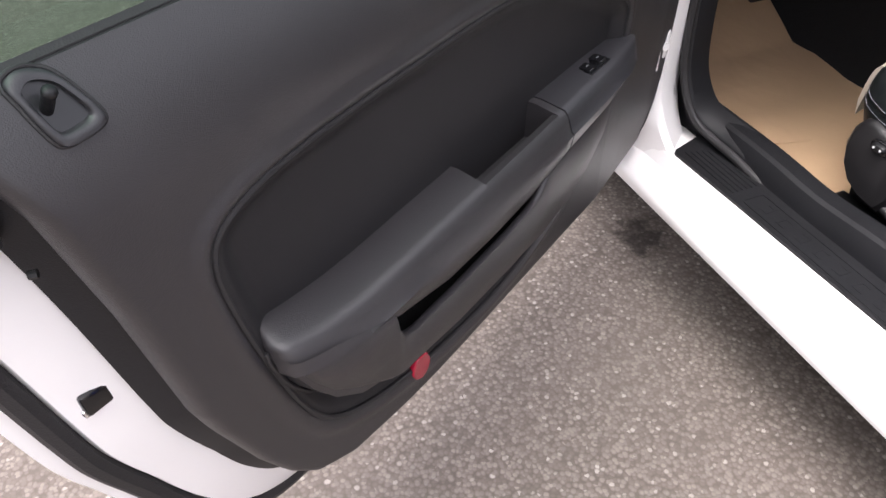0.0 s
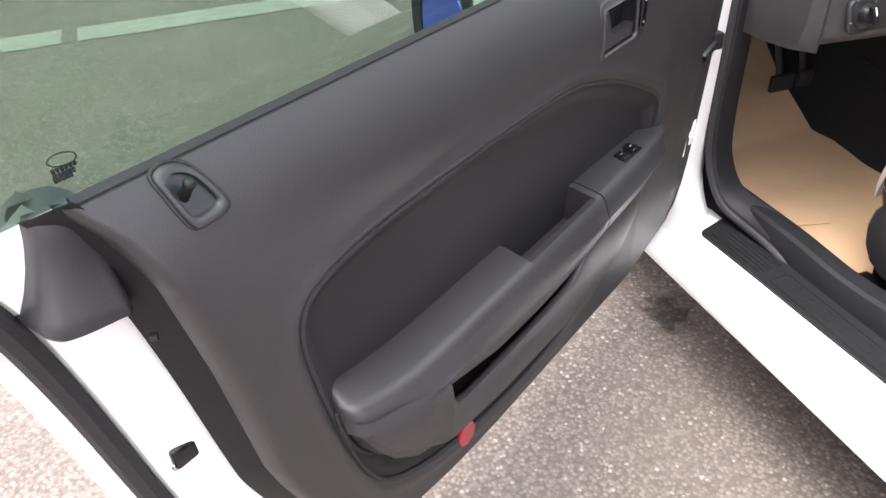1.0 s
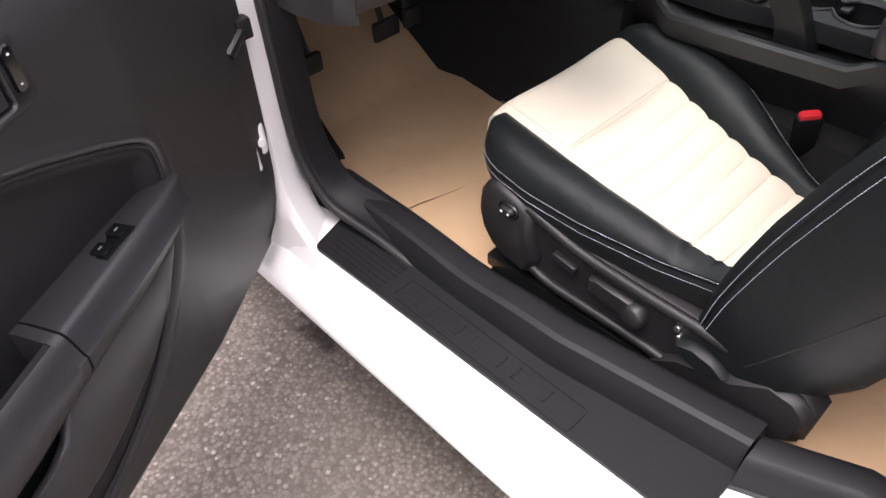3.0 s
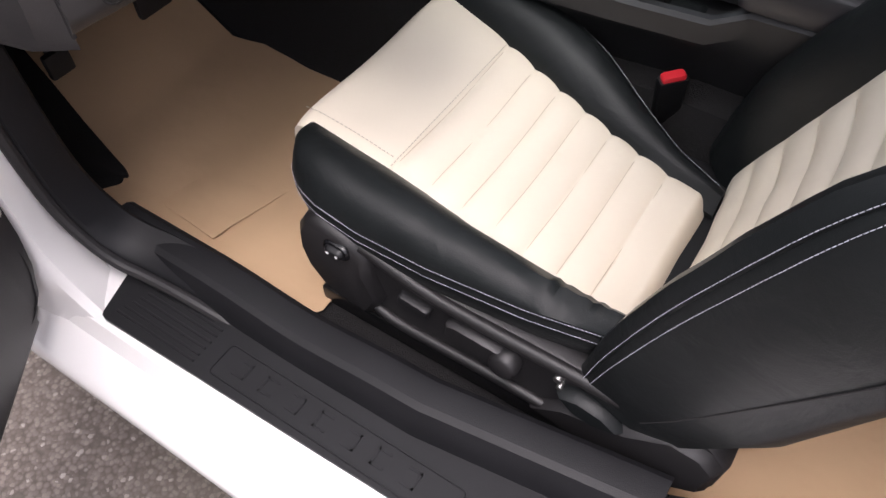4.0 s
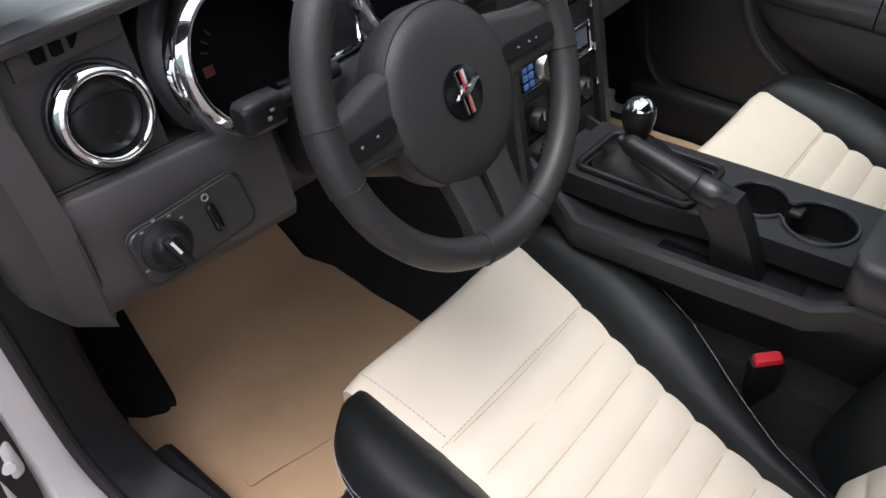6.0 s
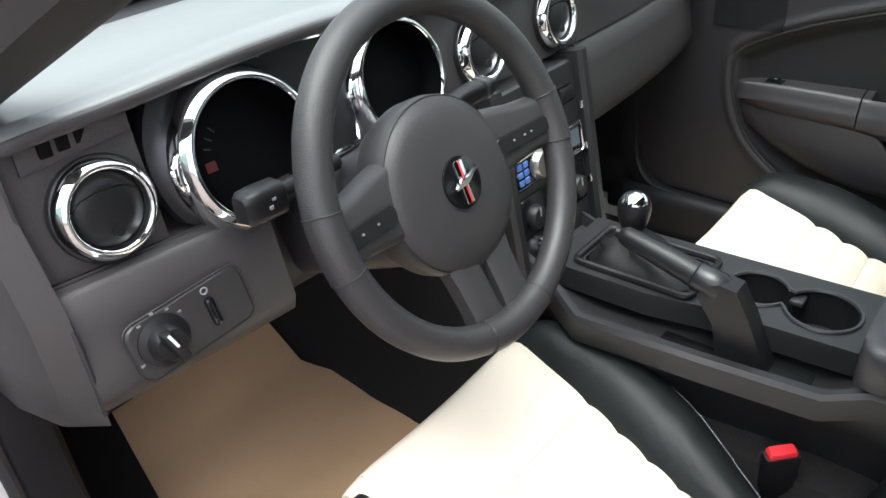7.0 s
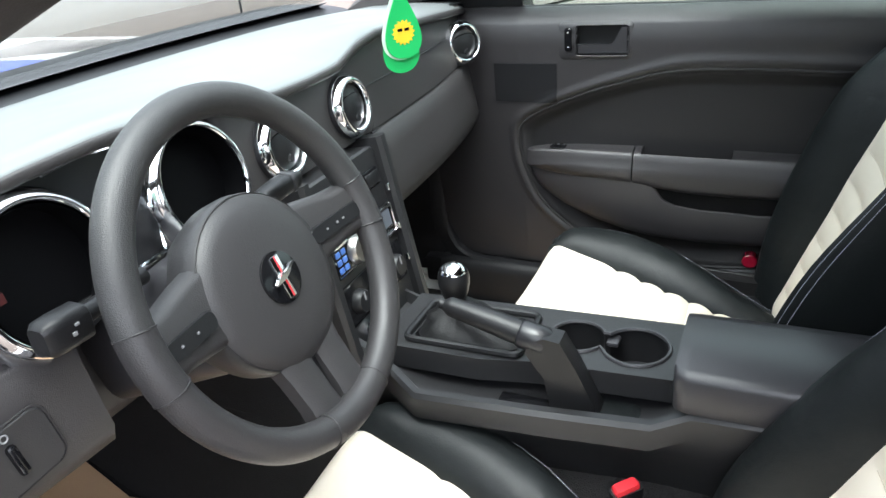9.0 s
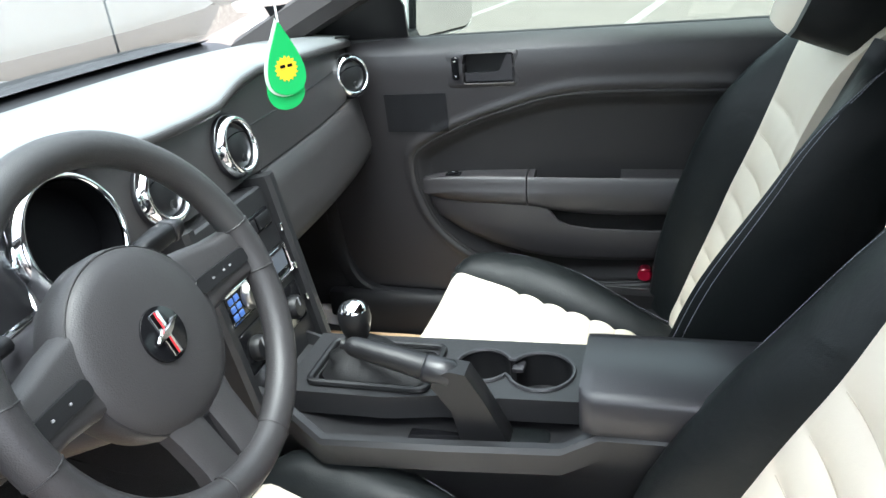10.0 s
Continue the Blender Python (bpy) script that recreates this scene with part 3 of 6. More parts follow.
    part("tyre", moved(turned([(0.222, -0.10), (0.27, -0.115), (0.305, -0.105), (0.322, -0.08), (0.325, 0.0), (0.322, 0.08), (0.305, 0.105), (0.27, 0.118), (0.228, 0.105), (0.222, 0.08), (0.222, -0.1)], 56), m), RUBBER, hub, "black rubber tyre")
    part("rim", moved(turned([(0.232, 0.107), (0.228, 0.112), (0.215, 0.100), (0.205, 0.05), (0.200, -0.08), (0.212, -0.08)], 48), m), STEEL, hub, "silver rim lip")
    for k in range(5):
        a = radians(72 * k + 90)
        d, q = Vector((math.cos(a), math.sin(a), 0)), Vector((-math.sin(a), math.cos(a), 0))
        part("spoke", moved(loft([[d * r + q * w + Vector((0, 0, h)), d * r + q * w * 0.6 + Vector((0, 0, h + 0.02)), d * r - q * w * 0.6 + Vector((0, 0, h + 0.02)), d * r - q * w + Vector((0, 0, h))] for r, w, h in [(0.0, 0.045, 0.03), (0.06, 0.04, 0.035), (0.13, 0.032, 0.05), (0.205, 0.042, 0.06)]]), m), BLUE_PAINT, hub, "blue painted spoke")


wheel(-0.80, 1.60, -1)
wheel(0.80, 1.60, 1)
# closing the cabin behind the seats
part("rear_bulkhead", box((-0.72, -1.22, 0.2), (0.72, -1.16, 1.0), 0.02), CARPET, car)
for s in (-1, 1):
    part("rear_quarter_trim", box((min(s * 0.68, s * 0.76), -1.2, 0.25), (max(s * 0.68, s * 0.76), -0.80, 1.0), 0.02), SILL_PLASTIC, car, "dark rear quarter trim")
    part("quarter_panel", fender(-s, -1.25, [-2.36, -2.25, -2.1, -1.9, -1.7], [-0.86], 0.955), WHITE_PAINT, car, "white rear quarter panel")
    wheel(s * 0.82, -1.25, s)
    part("wheel_liner", loft([[Vector((s * 0.77, -1.25 + 0.36 * math.cos(a), 0.33 + 0.36 * math.sin(a))), Vector((s * 0.87, -1.25 + 0.36 * math.cos(a), 0.33 + 0.36 * math.sin(a)))] for a in lin(0, math.pi, 17)], closed=False, caps=False), RUBBER, car)
    part("b_pillar", loft([[Vector((s * x, y, z)) for x, y in ((0.70 - 0.25 * (z - 0.95), -0.86), (0.66 - 0.25 * (z - 0.95), -0.88), (0.66 - 0.25 * (z - 0.95), -0.98), (0.70 - 0.25 * (z - 0.95), -1.0))] for z in (0.9, 1.1, 1.27)]), PILLAR_TRIM, car)
    part("rear_quarter_trim", loft([[Vector((s * x, y, z)) for x, y in ((0.70 - 0.25 * (z - 0.95), -0.98), (0.66 - 0.25 * (z - 0.95), -0.98), (0.62 - 0.2 * (z - 0.95), -1.9 + 2.0 * (z - 0.95)), (0.66 - 0.2 * (z - 0.95), -1.9 + 2.0 * (z - 0.95)))] for z in (0.94, 1.1, 1.27)]), PILLAR_TRIM, car, "dark rear pillar trim")
part("rear_shelf", box((-0.72, -1.9, 0.93), (0.72, -1.16, 0.96)), CARPET, car)
part("rear_bumper", loft([[Vector((x, -2.34 - 0.08 * (1 - (x / 0.8) ** 2), 0.22)), Vector((x, -2.40 - 0.08 * (1 - (x / 0.8) ** 2), 0.45)), Vector((x, -2.37 - 0.08 * (1 - (x / 0.8) ** 2), 0.96)), Vector((x, -2.30, 0.96)), Vector((x, -2.30, 0.22))] for x in lin(-0.80, 0.80, 11)]), WHITE_PAINT, car, "white rear end with bumper")
part("trunk_lid", box((-0.8, -2.4, 0.95), (0.8, -1.9, 1.0), 0.03), WHITE_PAINT, car, "white trunk lid")
part("rear_window", loft([[Vector((x, -1.25, 1.285)) for x in lin(-0.55, 0.55, 5)], [Vector((x, -1.9, 0.98)) for x in lin(-0.65, 0.65, 5)]], closed=False, caps=False), PRIVACY_GLASS, car, "sloping rear window glass")
for px, pw in ((-0.545, 0.045), (-0.345, 0.07), (-0.27, 0.045)):
    pz = 0.42
    part("pedal", join(box((px - pw / 2, 0.63, pz - 0.022), (px + pw / 2, 0.645, pz + 0.022), 0.005), tube([(px, 0.645, pz), (px, 0.69, pz + 0.12), (px, 0.72, pz + 0.35)], 0.008, 6)), RUBBER, car, "black rubber pedal")
# ---- doors ----
def chaikin(p, rounds=2, closed=True):
    for _ in range(rounds):
        q = []
        n = len(p)
        for i in range(n if closed else n - 1):
            a, b = np.array(p[i]), np.array(p[(i + 1) % n])
            q += [0.75 * a + 0.25 * b, 0.25 * a + 0.75 * b]
        p = q if closed else [np.array(p[0])] + q + [np.array(p[-1])]
    return np.array(p)


def inside_depth(u, z, poly):
    """How far points lie inside a closed outline (negative: outside)."""
    a, b = poly, np.roll(poly, -1, axis=0)
    p = np.stack([u, z], -1)[..., None, :]
    d = b - a
    t = np.clip(((p - a) * d).sum(-1) / (d * d).sum(-1), 0, 1)
    dist = np.sqrt((((p - a) - t[..., None] * d) ** 2).sum(-1)).min(-1)
    ya, yb = a[:, 1], b[:, 1]
    pz, pu = p[..., 1], p[..., 0]
    cross = ((ya > pz) != (yb > pz)) & (pu < (b[:, 0] - a[:, 0]) * (pz - ya) / (yb - ya + 1e-12) + a[:, 0])
    return np.where(cross.sum(-1) % 2 == 1, dist, -dist)


INSET = chaikin([(-0.247, 0.655), (-0.238, 0.692), (-0.150, 0.738), (-0.04, 0.788), (0.06, 0.817), (0.156, 0.824), (0.34, 0.821), (0.47, 0.816), (0.54, 0.80), (0.566, 0.772),
                 (0.560, 0.706), (0.529, 0.578), (0.503, 0.497), (0.482, 0.456), (0.442, 0.425), (0.366, 0.397), (0.234, 0.375), (0.072, 0.370), (-0.06, 0.400), (-0.14, 0.445), (-0.205, 0.505), (-0.24, 0.59)])
REAR_Z, REAR_U = [0.330, 0.337, 0.345, 0.360, 0.386, 0.419, 0.466, 0.56, 0.60, 0.757, 0.87, 0.922, 0.955], [0.0, 0.21, 0.345, 0.450, 0.507, 0.538, 0.566, 0.602, 0.614, 0.642, 0.668, 0.688, 0.710]
FRONT_Z, FRONT_U = [0.345, 0.36, 0.39, 0.43, 0.50, 0.68, 0.79, 0.955], [-0.47, -0.50, -0.52, -0.53, -0.535, -0.535, -0.53, -0.50]


def panel_w(u, z):
    """How far the inner trim stands towards the cabin."""
    u, z = np.asarray(u, float), np.asarray(z, float)
    w = np.where(z > 0.86, 0.004 - 0.036 * np.clip((z - 0.86) / 0.095, 0, 1) ** 2, 0.004 - 0.016 * (0.86 - z) / 0.5)
    e = np.minimum(np.interp(z, REAR_Z, REAR_U) - u, 0.05)
    w = w - 0.020 * (1 - np.sqrt(1 - (1 - np.clip(e / 0.013, 0, 1)) ** 2 * 0.98))
    w = w - 0.022 * (1 - np.clip((z - 0.325) / 0.016, 0, 1)) ** 2
    w = w - 0.02 * np.clip((-0.24 - u) / 0.24, 0, 1)
    d = inside_depth(u, z, INSET)
    w = w - 0.003 * np.exp(-((d - 0.001) / 0.006) ** 2)
    k = np.clip(d / 0.035, 0, 1)
    w = w + 0.004 * np.exp(-((d + 0.012) / 0.009) ** 2) - 0.018 * k * k * (3 - 2 * k)
    return w


def door_skin(hole):
    """The trim and its inset, left open at the handle recess (u0, z0, u1, z1)."""
    zs = np.concatenate([np.linspace(0.330, 0.355, 8), np.linspace(0.36, 0.955, 164)])
    secs = []
    for z in zs:
        a, b = np.interp(z, FRONT_Z, FRONT_U), np.interp(z, REAR_Z, REAR_U)
        s = np.linspace(0, 1, 300)
        u = a + (b - a) * s
        w = panel_w(u, np.full_like(u, z))
        secs.append([Vector((uu, ww, z)) for uu, ww in zip(u, w)])
    verts, faces = sheet(secs, 0.012, (0, -1, 0))
    co = np.array([tuple(v) for v in verts])
    mid = np.array([co[list(f)].mean(0) for f in faces])
    inner = inside_depth(mid[:, 0], mid[:, 2], INSET) > 0.0
    cut = (mid[:, 0] > hole[0]) & (mid[:, 0] < hole[2]) & (mid[:, 2] > hole[1]) & (mid[:, 2] < hole[3])
    return (verts, [f for f, k, c in zip(faces, inner, cut) if not k and not c]), (verts, [f for f, k in zip(faces, inner) if k])


EDGE = [(0.712, 0.955), (0.690, 0.92), (0.668, 0.86), (0.644, 0.757), (0.616, 0.61), (0.601, 0.55), (0.566, 0.466), (0.537, 0.417), (0.503, 0.383), (0.446, 0.357), (0.34, 0.342), (0.10, 0.334), (-0.17, 0.330), (-0.45, 0.338),
        (-0.51, 0.37), (-0.53, 0.43), (-0.536, 0.50), (-0.536, 0.66), (-0.53, 0.80), (-0.505, 0.955)]


def edge_line(out, steps=5):
    """The door's edge line pushed outwards by out (number, or front and rear)."""
    line = smooth_line([(u, 0, z) for u, z in EDGE], steps)
    res = []
    for i, p in enumerate(line):
        t = (line[min(i + 1, len(line) - 1)] - line[max(i - 1, 0)]).normalized()
        nrm = Vector((-t.z, 0, t.x)) * -1
        k = out if out < 0.03 else 0.02 + (out - 0.02) * float(np.interp(p.x, [-0.3, 0.1, 0.40, 0.50], [0.0, 0.35, 0.6, 1.0]))
        res.append(p + nrm * -k if nrm.dot(Vector((p.x - 0.1, 0, p.z - 0.7))) < 0 else p + nrm * k)
    return res


def at_w(line, w, top=None):
    return [Vector((p.x, w, p.z if top is None else min(p.z, top))) for p in line]


def taper(z, w):
    """The shell narrows towards the belt line."""
    k = min(1.0, max(0.0, (z - 0.80) / 0.155))
    return w if w > -0.08 else -0.08 + (w + 0.08) * (1 - 0.9 * k)


def section_loft(stations):
    """stations: (u, [(w, z), ...])"""
    return loft([[Vector((u, w, z)) for w, z in sec] for u, sec in stations])


def arm_sec(w, zt, zr, zl, full=True):
    r = min(0.022, w * 0.6)
    top = [(-0.032, zt), (-0.010, zt + 0.001), (w - r - 0.004, zr + 0.002)] if full else [(-0.032, 0.584), (w - 0.033, 0.584), (w - 0.029, zr - 0.001)]
    return top + [(w - r * 0.85, zr + 0.001), (w - r * 0.6, zr - 0.004), (w - r * 0.4, zr - 0.014), (w - r * 0.18, zr - 0.028), (w, min(zr - 0.032, zl + 0.036)), (w - 0.003, zl + 0.012), (w - 0.007, zl + 0.003), (w - 0.013, zl), (-0.032, zl)]


def arm_at(u):
    us = [-0.262, -0.25, -0.20, -0.12, 0.02, 0.10, 0.20, 0.30, 0.39, 0.44, 0.49, 0.52, 0.535, 0.543, 0.547]
    w = np.interp(u, us, [0.010, 0.020, 0.034, 0.042, 0.046, 0.047, 0.048, 0.048, 0.048, 0.046, 0.042, 0.037, 0.033, 0.026, 0.008])
    zt = np.interp(u, us, [0.626, 0.628, 0.634, 0.638, 0.640, 0.640, 0.639, 0.638, 0.636, 0.638, 0.643, 0.648, 0.650, 0.649, 0.646])
    zr = np.interp(u, us, [0.626, 0.628, 0.632, 0.635, 0.634, 0.633, 0.632, 0.631, 0.629, 0.628, 0.631, 0.635, 0.637, 0.636, 0.634])
    zl = np.interp(u, us, [0.590, 0.588, 0.584, 0.578, 0.570, 0.557, 0.553, 0.555, 0.573, 0.588, 0.603, 0.607, 0.609, 0.610, 0.612])
    return float(w), float(zt), float(zr), float(zl)


def pouch(u):
    us = [-0.215, -0.20, -0.14, -0.07, 0.0, 0.045, 0.06, 0.075, 0.10, 0.15, 0.265, 0.355, 0.380, 0.392, 0.40, 0.45, 0.49, 0.515, 0.530, 0.540, 0.545]
    lip = np.interp(u, us, [0.594, 0.590, 0.587, 0.583, 0.577, 0.573, 0.560, 0.538, 0.526, 0.519, 0.516, 0.521, 0.532, 0.556, 0.588, 0.596, 0.602, 0.606, 0.608, 0.609, 0.610])
    low = np.interp(u, us, [0.565, 0.54, 0.505, 0.476, 0.456, 0.448, 0.446, 0.445, 0.443, 0.441, 0.443, 0.454, 0.460, 0.463, 0.465, 0.482, 0.510, 0.543, 0.571, 0.590, 0.602])
    w = np.interp(u, us, [0.004, 0.012, 0.028, 0.036, 0.038, 0.038, 0.038, 0.037, 0.036, 0.035, 0.035, 0.037, 0.040, 0.0425, 0.0455, 0.0445, 0.041, 0.036, 0.031, 0.022, 0.006])
    m = (lip + low) / 2
    s = float(np.interp(u, [0.385, 0.43], [0.0, 1.0]))
    return [(-0.032, low + 0.010), (w - 0.016, low + 0.012), (w - 0.013, lip - 0.006), (w - 0.011, lip - 0.001), (w - 0.008, lip), (w - 0.002, lip - 0.002), (w, lip - 0.008), (w + 0.001 - 0.002 * s, m + 0.012 * s), (w - 0.002 - 0.010 * s, low + 0.014 + 0.014 * s), (w - 0.010 - 0.020 * s, low + 0.003 + 0.004 * s), (w - 0.020 - 0.022 * s, low), (-0.032, low)]


def ring_on(outline, r, lift, depth=None):
    """A round moulding along an outline on the door trim."""
    pts = [(u, z) for u, z in outline]
    w = [float(panel_w(u, z)) if depth is None else depth for u, z in pts]
    return tube([Vector((u, ww + lift, z)) for (u, z), ww in zip(pts, w)], r, 8, closed=True, up=(0, 1, 0))


def flat_on(outline, lo, hi, bevel=0.001):
    """A plate on the trim, between depths lo and hi."""
    return moved(slab([(u, z) for u, z in outline], lo, hi, bevel=bevel), Matrix(((1, 0, 0, 0), (0, 0, 1, 0), (0, 1, 0, 0), (0, 0, 0, 1))))


def v_is_handle(geo):
    return geo[0][0][2] > 0.8


def build_door(name, label, m, mirror):
    """A whole door. Its own axes: x to the rear, y towards the cabin (away from it when mirrored), z up."""
    door = thing(name, label, "car door", "doors of the car", m=m)

    def put(n, geo, mat, parent=door, lab="", sharp=35):
        if mirror:
            if n in ("trim_panel", "trim_inset", "inset_shade_line"):
                # the inset's upper line sits a little lower on this side
                geo = [Vector((v[0], v[1], v[2] - 0.013 * float(np.interp(v[0], [-0.2, -0.02], [0, 1])) * float(np.interp(v[2], [0.68, 0.79, 0.822, 0.87], [0, 1, 1, 0])))) for v in geo[0]], geo[1]
            if n in ("armrest", "pull_cup", "switch_pod", "map_pocket", "switch_plate", "window_switch"):
                geo = [Vector((v[0], v[1] if v[1] < 0 else 0.62 * v[1], v[2])) for v in geo[0]], geo[1]
            geo = [Vector((v[0] if n != "switch_pod" or v[0] > -0.1 else -0.1 + (v[0] + 0.1) * 0.78, -v[1], v[2] if v[2] < 0.9 else 0.9 + (v[2] - 0.9) * 0.55 if v[2] < 0.968 else v[2] - 0.031)) for v in geo[0]], geo[1]
        else:
            # the open door hangs a little lower at its foot
            geo = [Vector((v[0], v[1], v[2] - 0.24 * max(0.0, 0.47 - v[2]))) for v in geo[0]], geo[1]
            if n in ("armrest", "map_pocket", "pocket_shade_line"):
                geo = [Vector((v[0] - 0.11 * max(0.0, v[0] - 0.44), v[1], v[2])) for v in geo[0]], geo[1]
            if n.startswith(("handle", "cup_floor", "lock_switch")) or (n == "icon" and v_is_handle(geo)):
                geo = [Vector((-0.054 + (v[0] + 0.073) * 0.9, v[1], v[2])) for v in geo[0]], geo[1]
        return part(n, geo, mat, parent, lab, sharp)

    skin_out, skin_in = door_skin((-0.112, 0.838, -0.007, 0.895) if mirror else (-0.089, 0.838, 0.0054, 0.895))
    put("trim_panel", skin_out, DOOR_PLASTIC, door, "charcoal grained plastic door trim", 50)
    put("trim_inset", skin_in, DARK_CLOTH, door, "dark recessed inset of the door trim", 50)
    # painted shell
    # same plastic as the trim; its shaded look comes from the blacker material
    put("trim_return", loft([at_w(edge_line(-0.012), -0.030), at_w(edge_line(-0.004), -0.040), at_w(edge_line(0.010), -0.055), at_w(edge_line(0.018), -0.066)], closed=False, caps=False), SILL_PLASTIC, door, "return of the trim round the door edge, shade put in as blacker plastic", 30)
    lines = [(0.006, -0.074), (0.024, -0.076), (0.060, -0.088), (0.070, -0.092), (0.076, -0.118), (0.104, -0.125), (0.112, -0.130), (0.112, -0.136), (0.097, -0.146), (0.0, -0.160)]
    put("door_shell", loft([[Vector((p.x, taper(p.z, w), p.z)) for p in edge_line(o)] for o, w in lines], closed=False, caps=False), WHITE_PAINT, door, "white painted door shell")
    skin = [[Vector((a, taper(z, -0.156 - 0.02 * math.sin(math.pi * (z - 0.36) / 0.6)), z)) for a in lin(float(np.interp(z, FRONT_Z, FRONT_U)) + 0.01, float(np.interp(z, REAR_Z, REAR_U)) - 0.005, 14)] for z in lin(0.37, 0.905, 16)]
    put("outer_skin", sheet(skin, 0.005, (0, -1, 0)), WHITE_PAINT, door)
    put("weather_strip", tube([Vector((p.x, taper(p.z, -0.104), p.z)) for p in edge_line(0.085)], 0.0125, 8, up=(0, 1, 0)), RUBBER, door, "black rubber weather strip")
    # belt line
    put("belt_seal", loft([[Vector((u, w, z)) for w, z in ((-0.0345, 0.946), (-0.0350, 0.9565), (-0.0395, 0.9605), (-0.044, 0.9585), (-0.044, 0.94))] for u in lin(-0.46, 0.70, 8)]), RUBBER, door, "black belt line seal")
    put("belt_seal", loft([[Vector((u, w, z)) for w, z in ((-0.0525, 0.900), (-0.0525, 0.9485), (-0.058, 0.9470), (-0.066, 0.930), (-0.084, 0.900))] for u in lin(-0.46, 0.695, 8)]), RUBBER, door)
    glass_out = [(-0.44, 0.955), (0.775, 0.955), (0.778, 1.0), (0.765, 1.15), (0.70, 1.265), (0.35, 1.285), (0.12, 1.26), (-0.12, 1.17), (-0.40, 0.985)]
    slope = 0.30 if mirror else 0.42
    pane = [Vector((u, -0.048 + slope * max(0, z - 0.95), z)) for u, z in glass_out]
    n = len(pane)
    g = put("window_glass", (pane + [p + Vector((0, -0.004, 0)) for p in pane], [tuple(range(n)), tuple(range(2 * n - 1, n - 1, -1))] + [(i, (i + 1) % n, n + (i + 1) % n, n + i) for i in range(n)]), LIT_GREEN if mirror else GREEN_GLASS, door, "raised green-tinted frameless window glass", 20)
    # corner cap at the rear top
    put("corner_filler", loft([[Vector((q, w, z)) for q, w in ((0.68, -0.066), (0.695, -0.070), (b, -0.082), (b, -0.10), (0.68, -0.10))] for z, b in ((0.852, 0.700), (0.86, 0.704), (0.90, 0.704), (0.930, 0.706))]), BLACK_PLASTIC, door, "black plastic filler at the belt corner")
    cap = [[Vector((p.x, p.y, z + 0.14 * (p.x - 0.70))) for p in smooth_line([(0.680, b - 0.006, 0), (0.697, b, 0), (a - 0.012, b - 0.002, 0), (a - 0.002, b - 0.012, 0), (a, b - 0.03, 0), (a - 0.004, -0.105, 0), (0.682, -0.105, 0)], 4, closed=True)]
           for z, a, b in ((0.941, 0.720, -0.050), (0.934, 0.723, -0.049), (0.924, 0.724, -0.050), (0.912, 0.726, -0.051), (0.895, 0.730, -0.050), (0.878, 0.735, -0.047), (0.864, 0.740, -0.044), (0.855, 0.743, -0.042), (0.849, 0.742, -0.043), (0.845, 0.735, -0.050))]
    put("corner_cap", loft(cap), SATIN_PLASTIC, door, "dark grey flared corner stop", 50)
    # latch and fixings on the edge
    latch = put("latch", box((0.650, -0.090, 0.622), (0.678, -0.078, 0.648), 0.004), GLOSS_BLACK, door, "black door latch")
    put("latch_bolt", box((0.664, -0.094, 0.619), (0.680, -0.082, 0.628), 0.003), CHROME, latch)
    put("edge_clip", tube([(0.672, -0.040, 0.816), (0.677, -0.044, 0.816)], 0.0035, 8), BLACK_PLASTIC, door)
    # arm rest
    rear = [0.547, 0.5455, 0.543, 0.540, 0.535, 0.528, 0.52, 0.505, 0.49, 0.465, 0.44, 0.415, 0.39, 0.345, 0.30, 0.25, 0.206]
    put("armrest", section_loft([(u, arm_sec(*arm_at(u))) for u in rear]), DOOR_PLASTIC, door, "charcoal plastic armrest", 50)
    put("pull_cup", section_loft([(u, arm_sec(*arm_at(u), full=False)) for u in (0.206, 0.16, 0.11, 0.06, 0.026)]), DOOR_PLASTIC, door, "pull handle cup in the armrest", 50)
    front = [0.026, 0.012]
    put("armrest", section_loft([(u, arm_sec(*arm_at(u))) for u in front]), DOOR_PLASTIC, door, "", 50)
    pod = put("switch_pod", section_loft([(u, arm_sec(*arm_at(u))) for u in (0.009, -0.04, -0.08, -0.12, -0.16, -0.20, -0.235, -0.25, -0.258, -0.262)]), DOOR_PLASTIC if mirror else SATIN_PLASTIC, door, "satin charcoal window switch pod", 50)
    put("switch_plate", moved(box((-0.172 if mirror else -0.150, -0.012, 0.0), (-0.138 if mirror else -0.092, 0.016, 0.002), 0.0008), Matrix.Translation((0, 0, 0.6365))), GLOSS_BLACK, pod)
    for k in ((-0.155,) if mirror else (-0.136, -0.104)):
        sw = put("window_switch", box((k - 0.010, -0.008, 0.6375), (k + 0.010, 0.012, 0.6425), 0.002), GLOSS_BLACK, pod, "black rocker window switch")
        put("icon", box((k - 0.003, 0.000, 0.642), (k + 0.003, 0.002, 0.6431)), PRINT_GREY, sw)
    put("map_pocket", section_loft([(u, pouch(u)) for u in (-0.215, -0.20, -0.17, -0.14, -0.07, -0.03, 0.0, 0.045, 0.06, 0.075, 0.10, 0.15, 0.2, 0.265, 0.32, 0.355, 0.380, 0.392, 0.40, 0.45, 0.49, 0.515, 0.525, 0.530, 0.540, 0.545)]), DOOR_PLASTIC, door, "map pocket below the armrest", 50)
    put("reflector", flat_on(circle(*((0.257, 0.402) if mirror else (0.300, 0.386)), 0.0155 if mirror else 0.019, 20), -0.020, 0.003 if mirror else -0.006, 0.002), RED_LENS, door, "round red safety reflector")
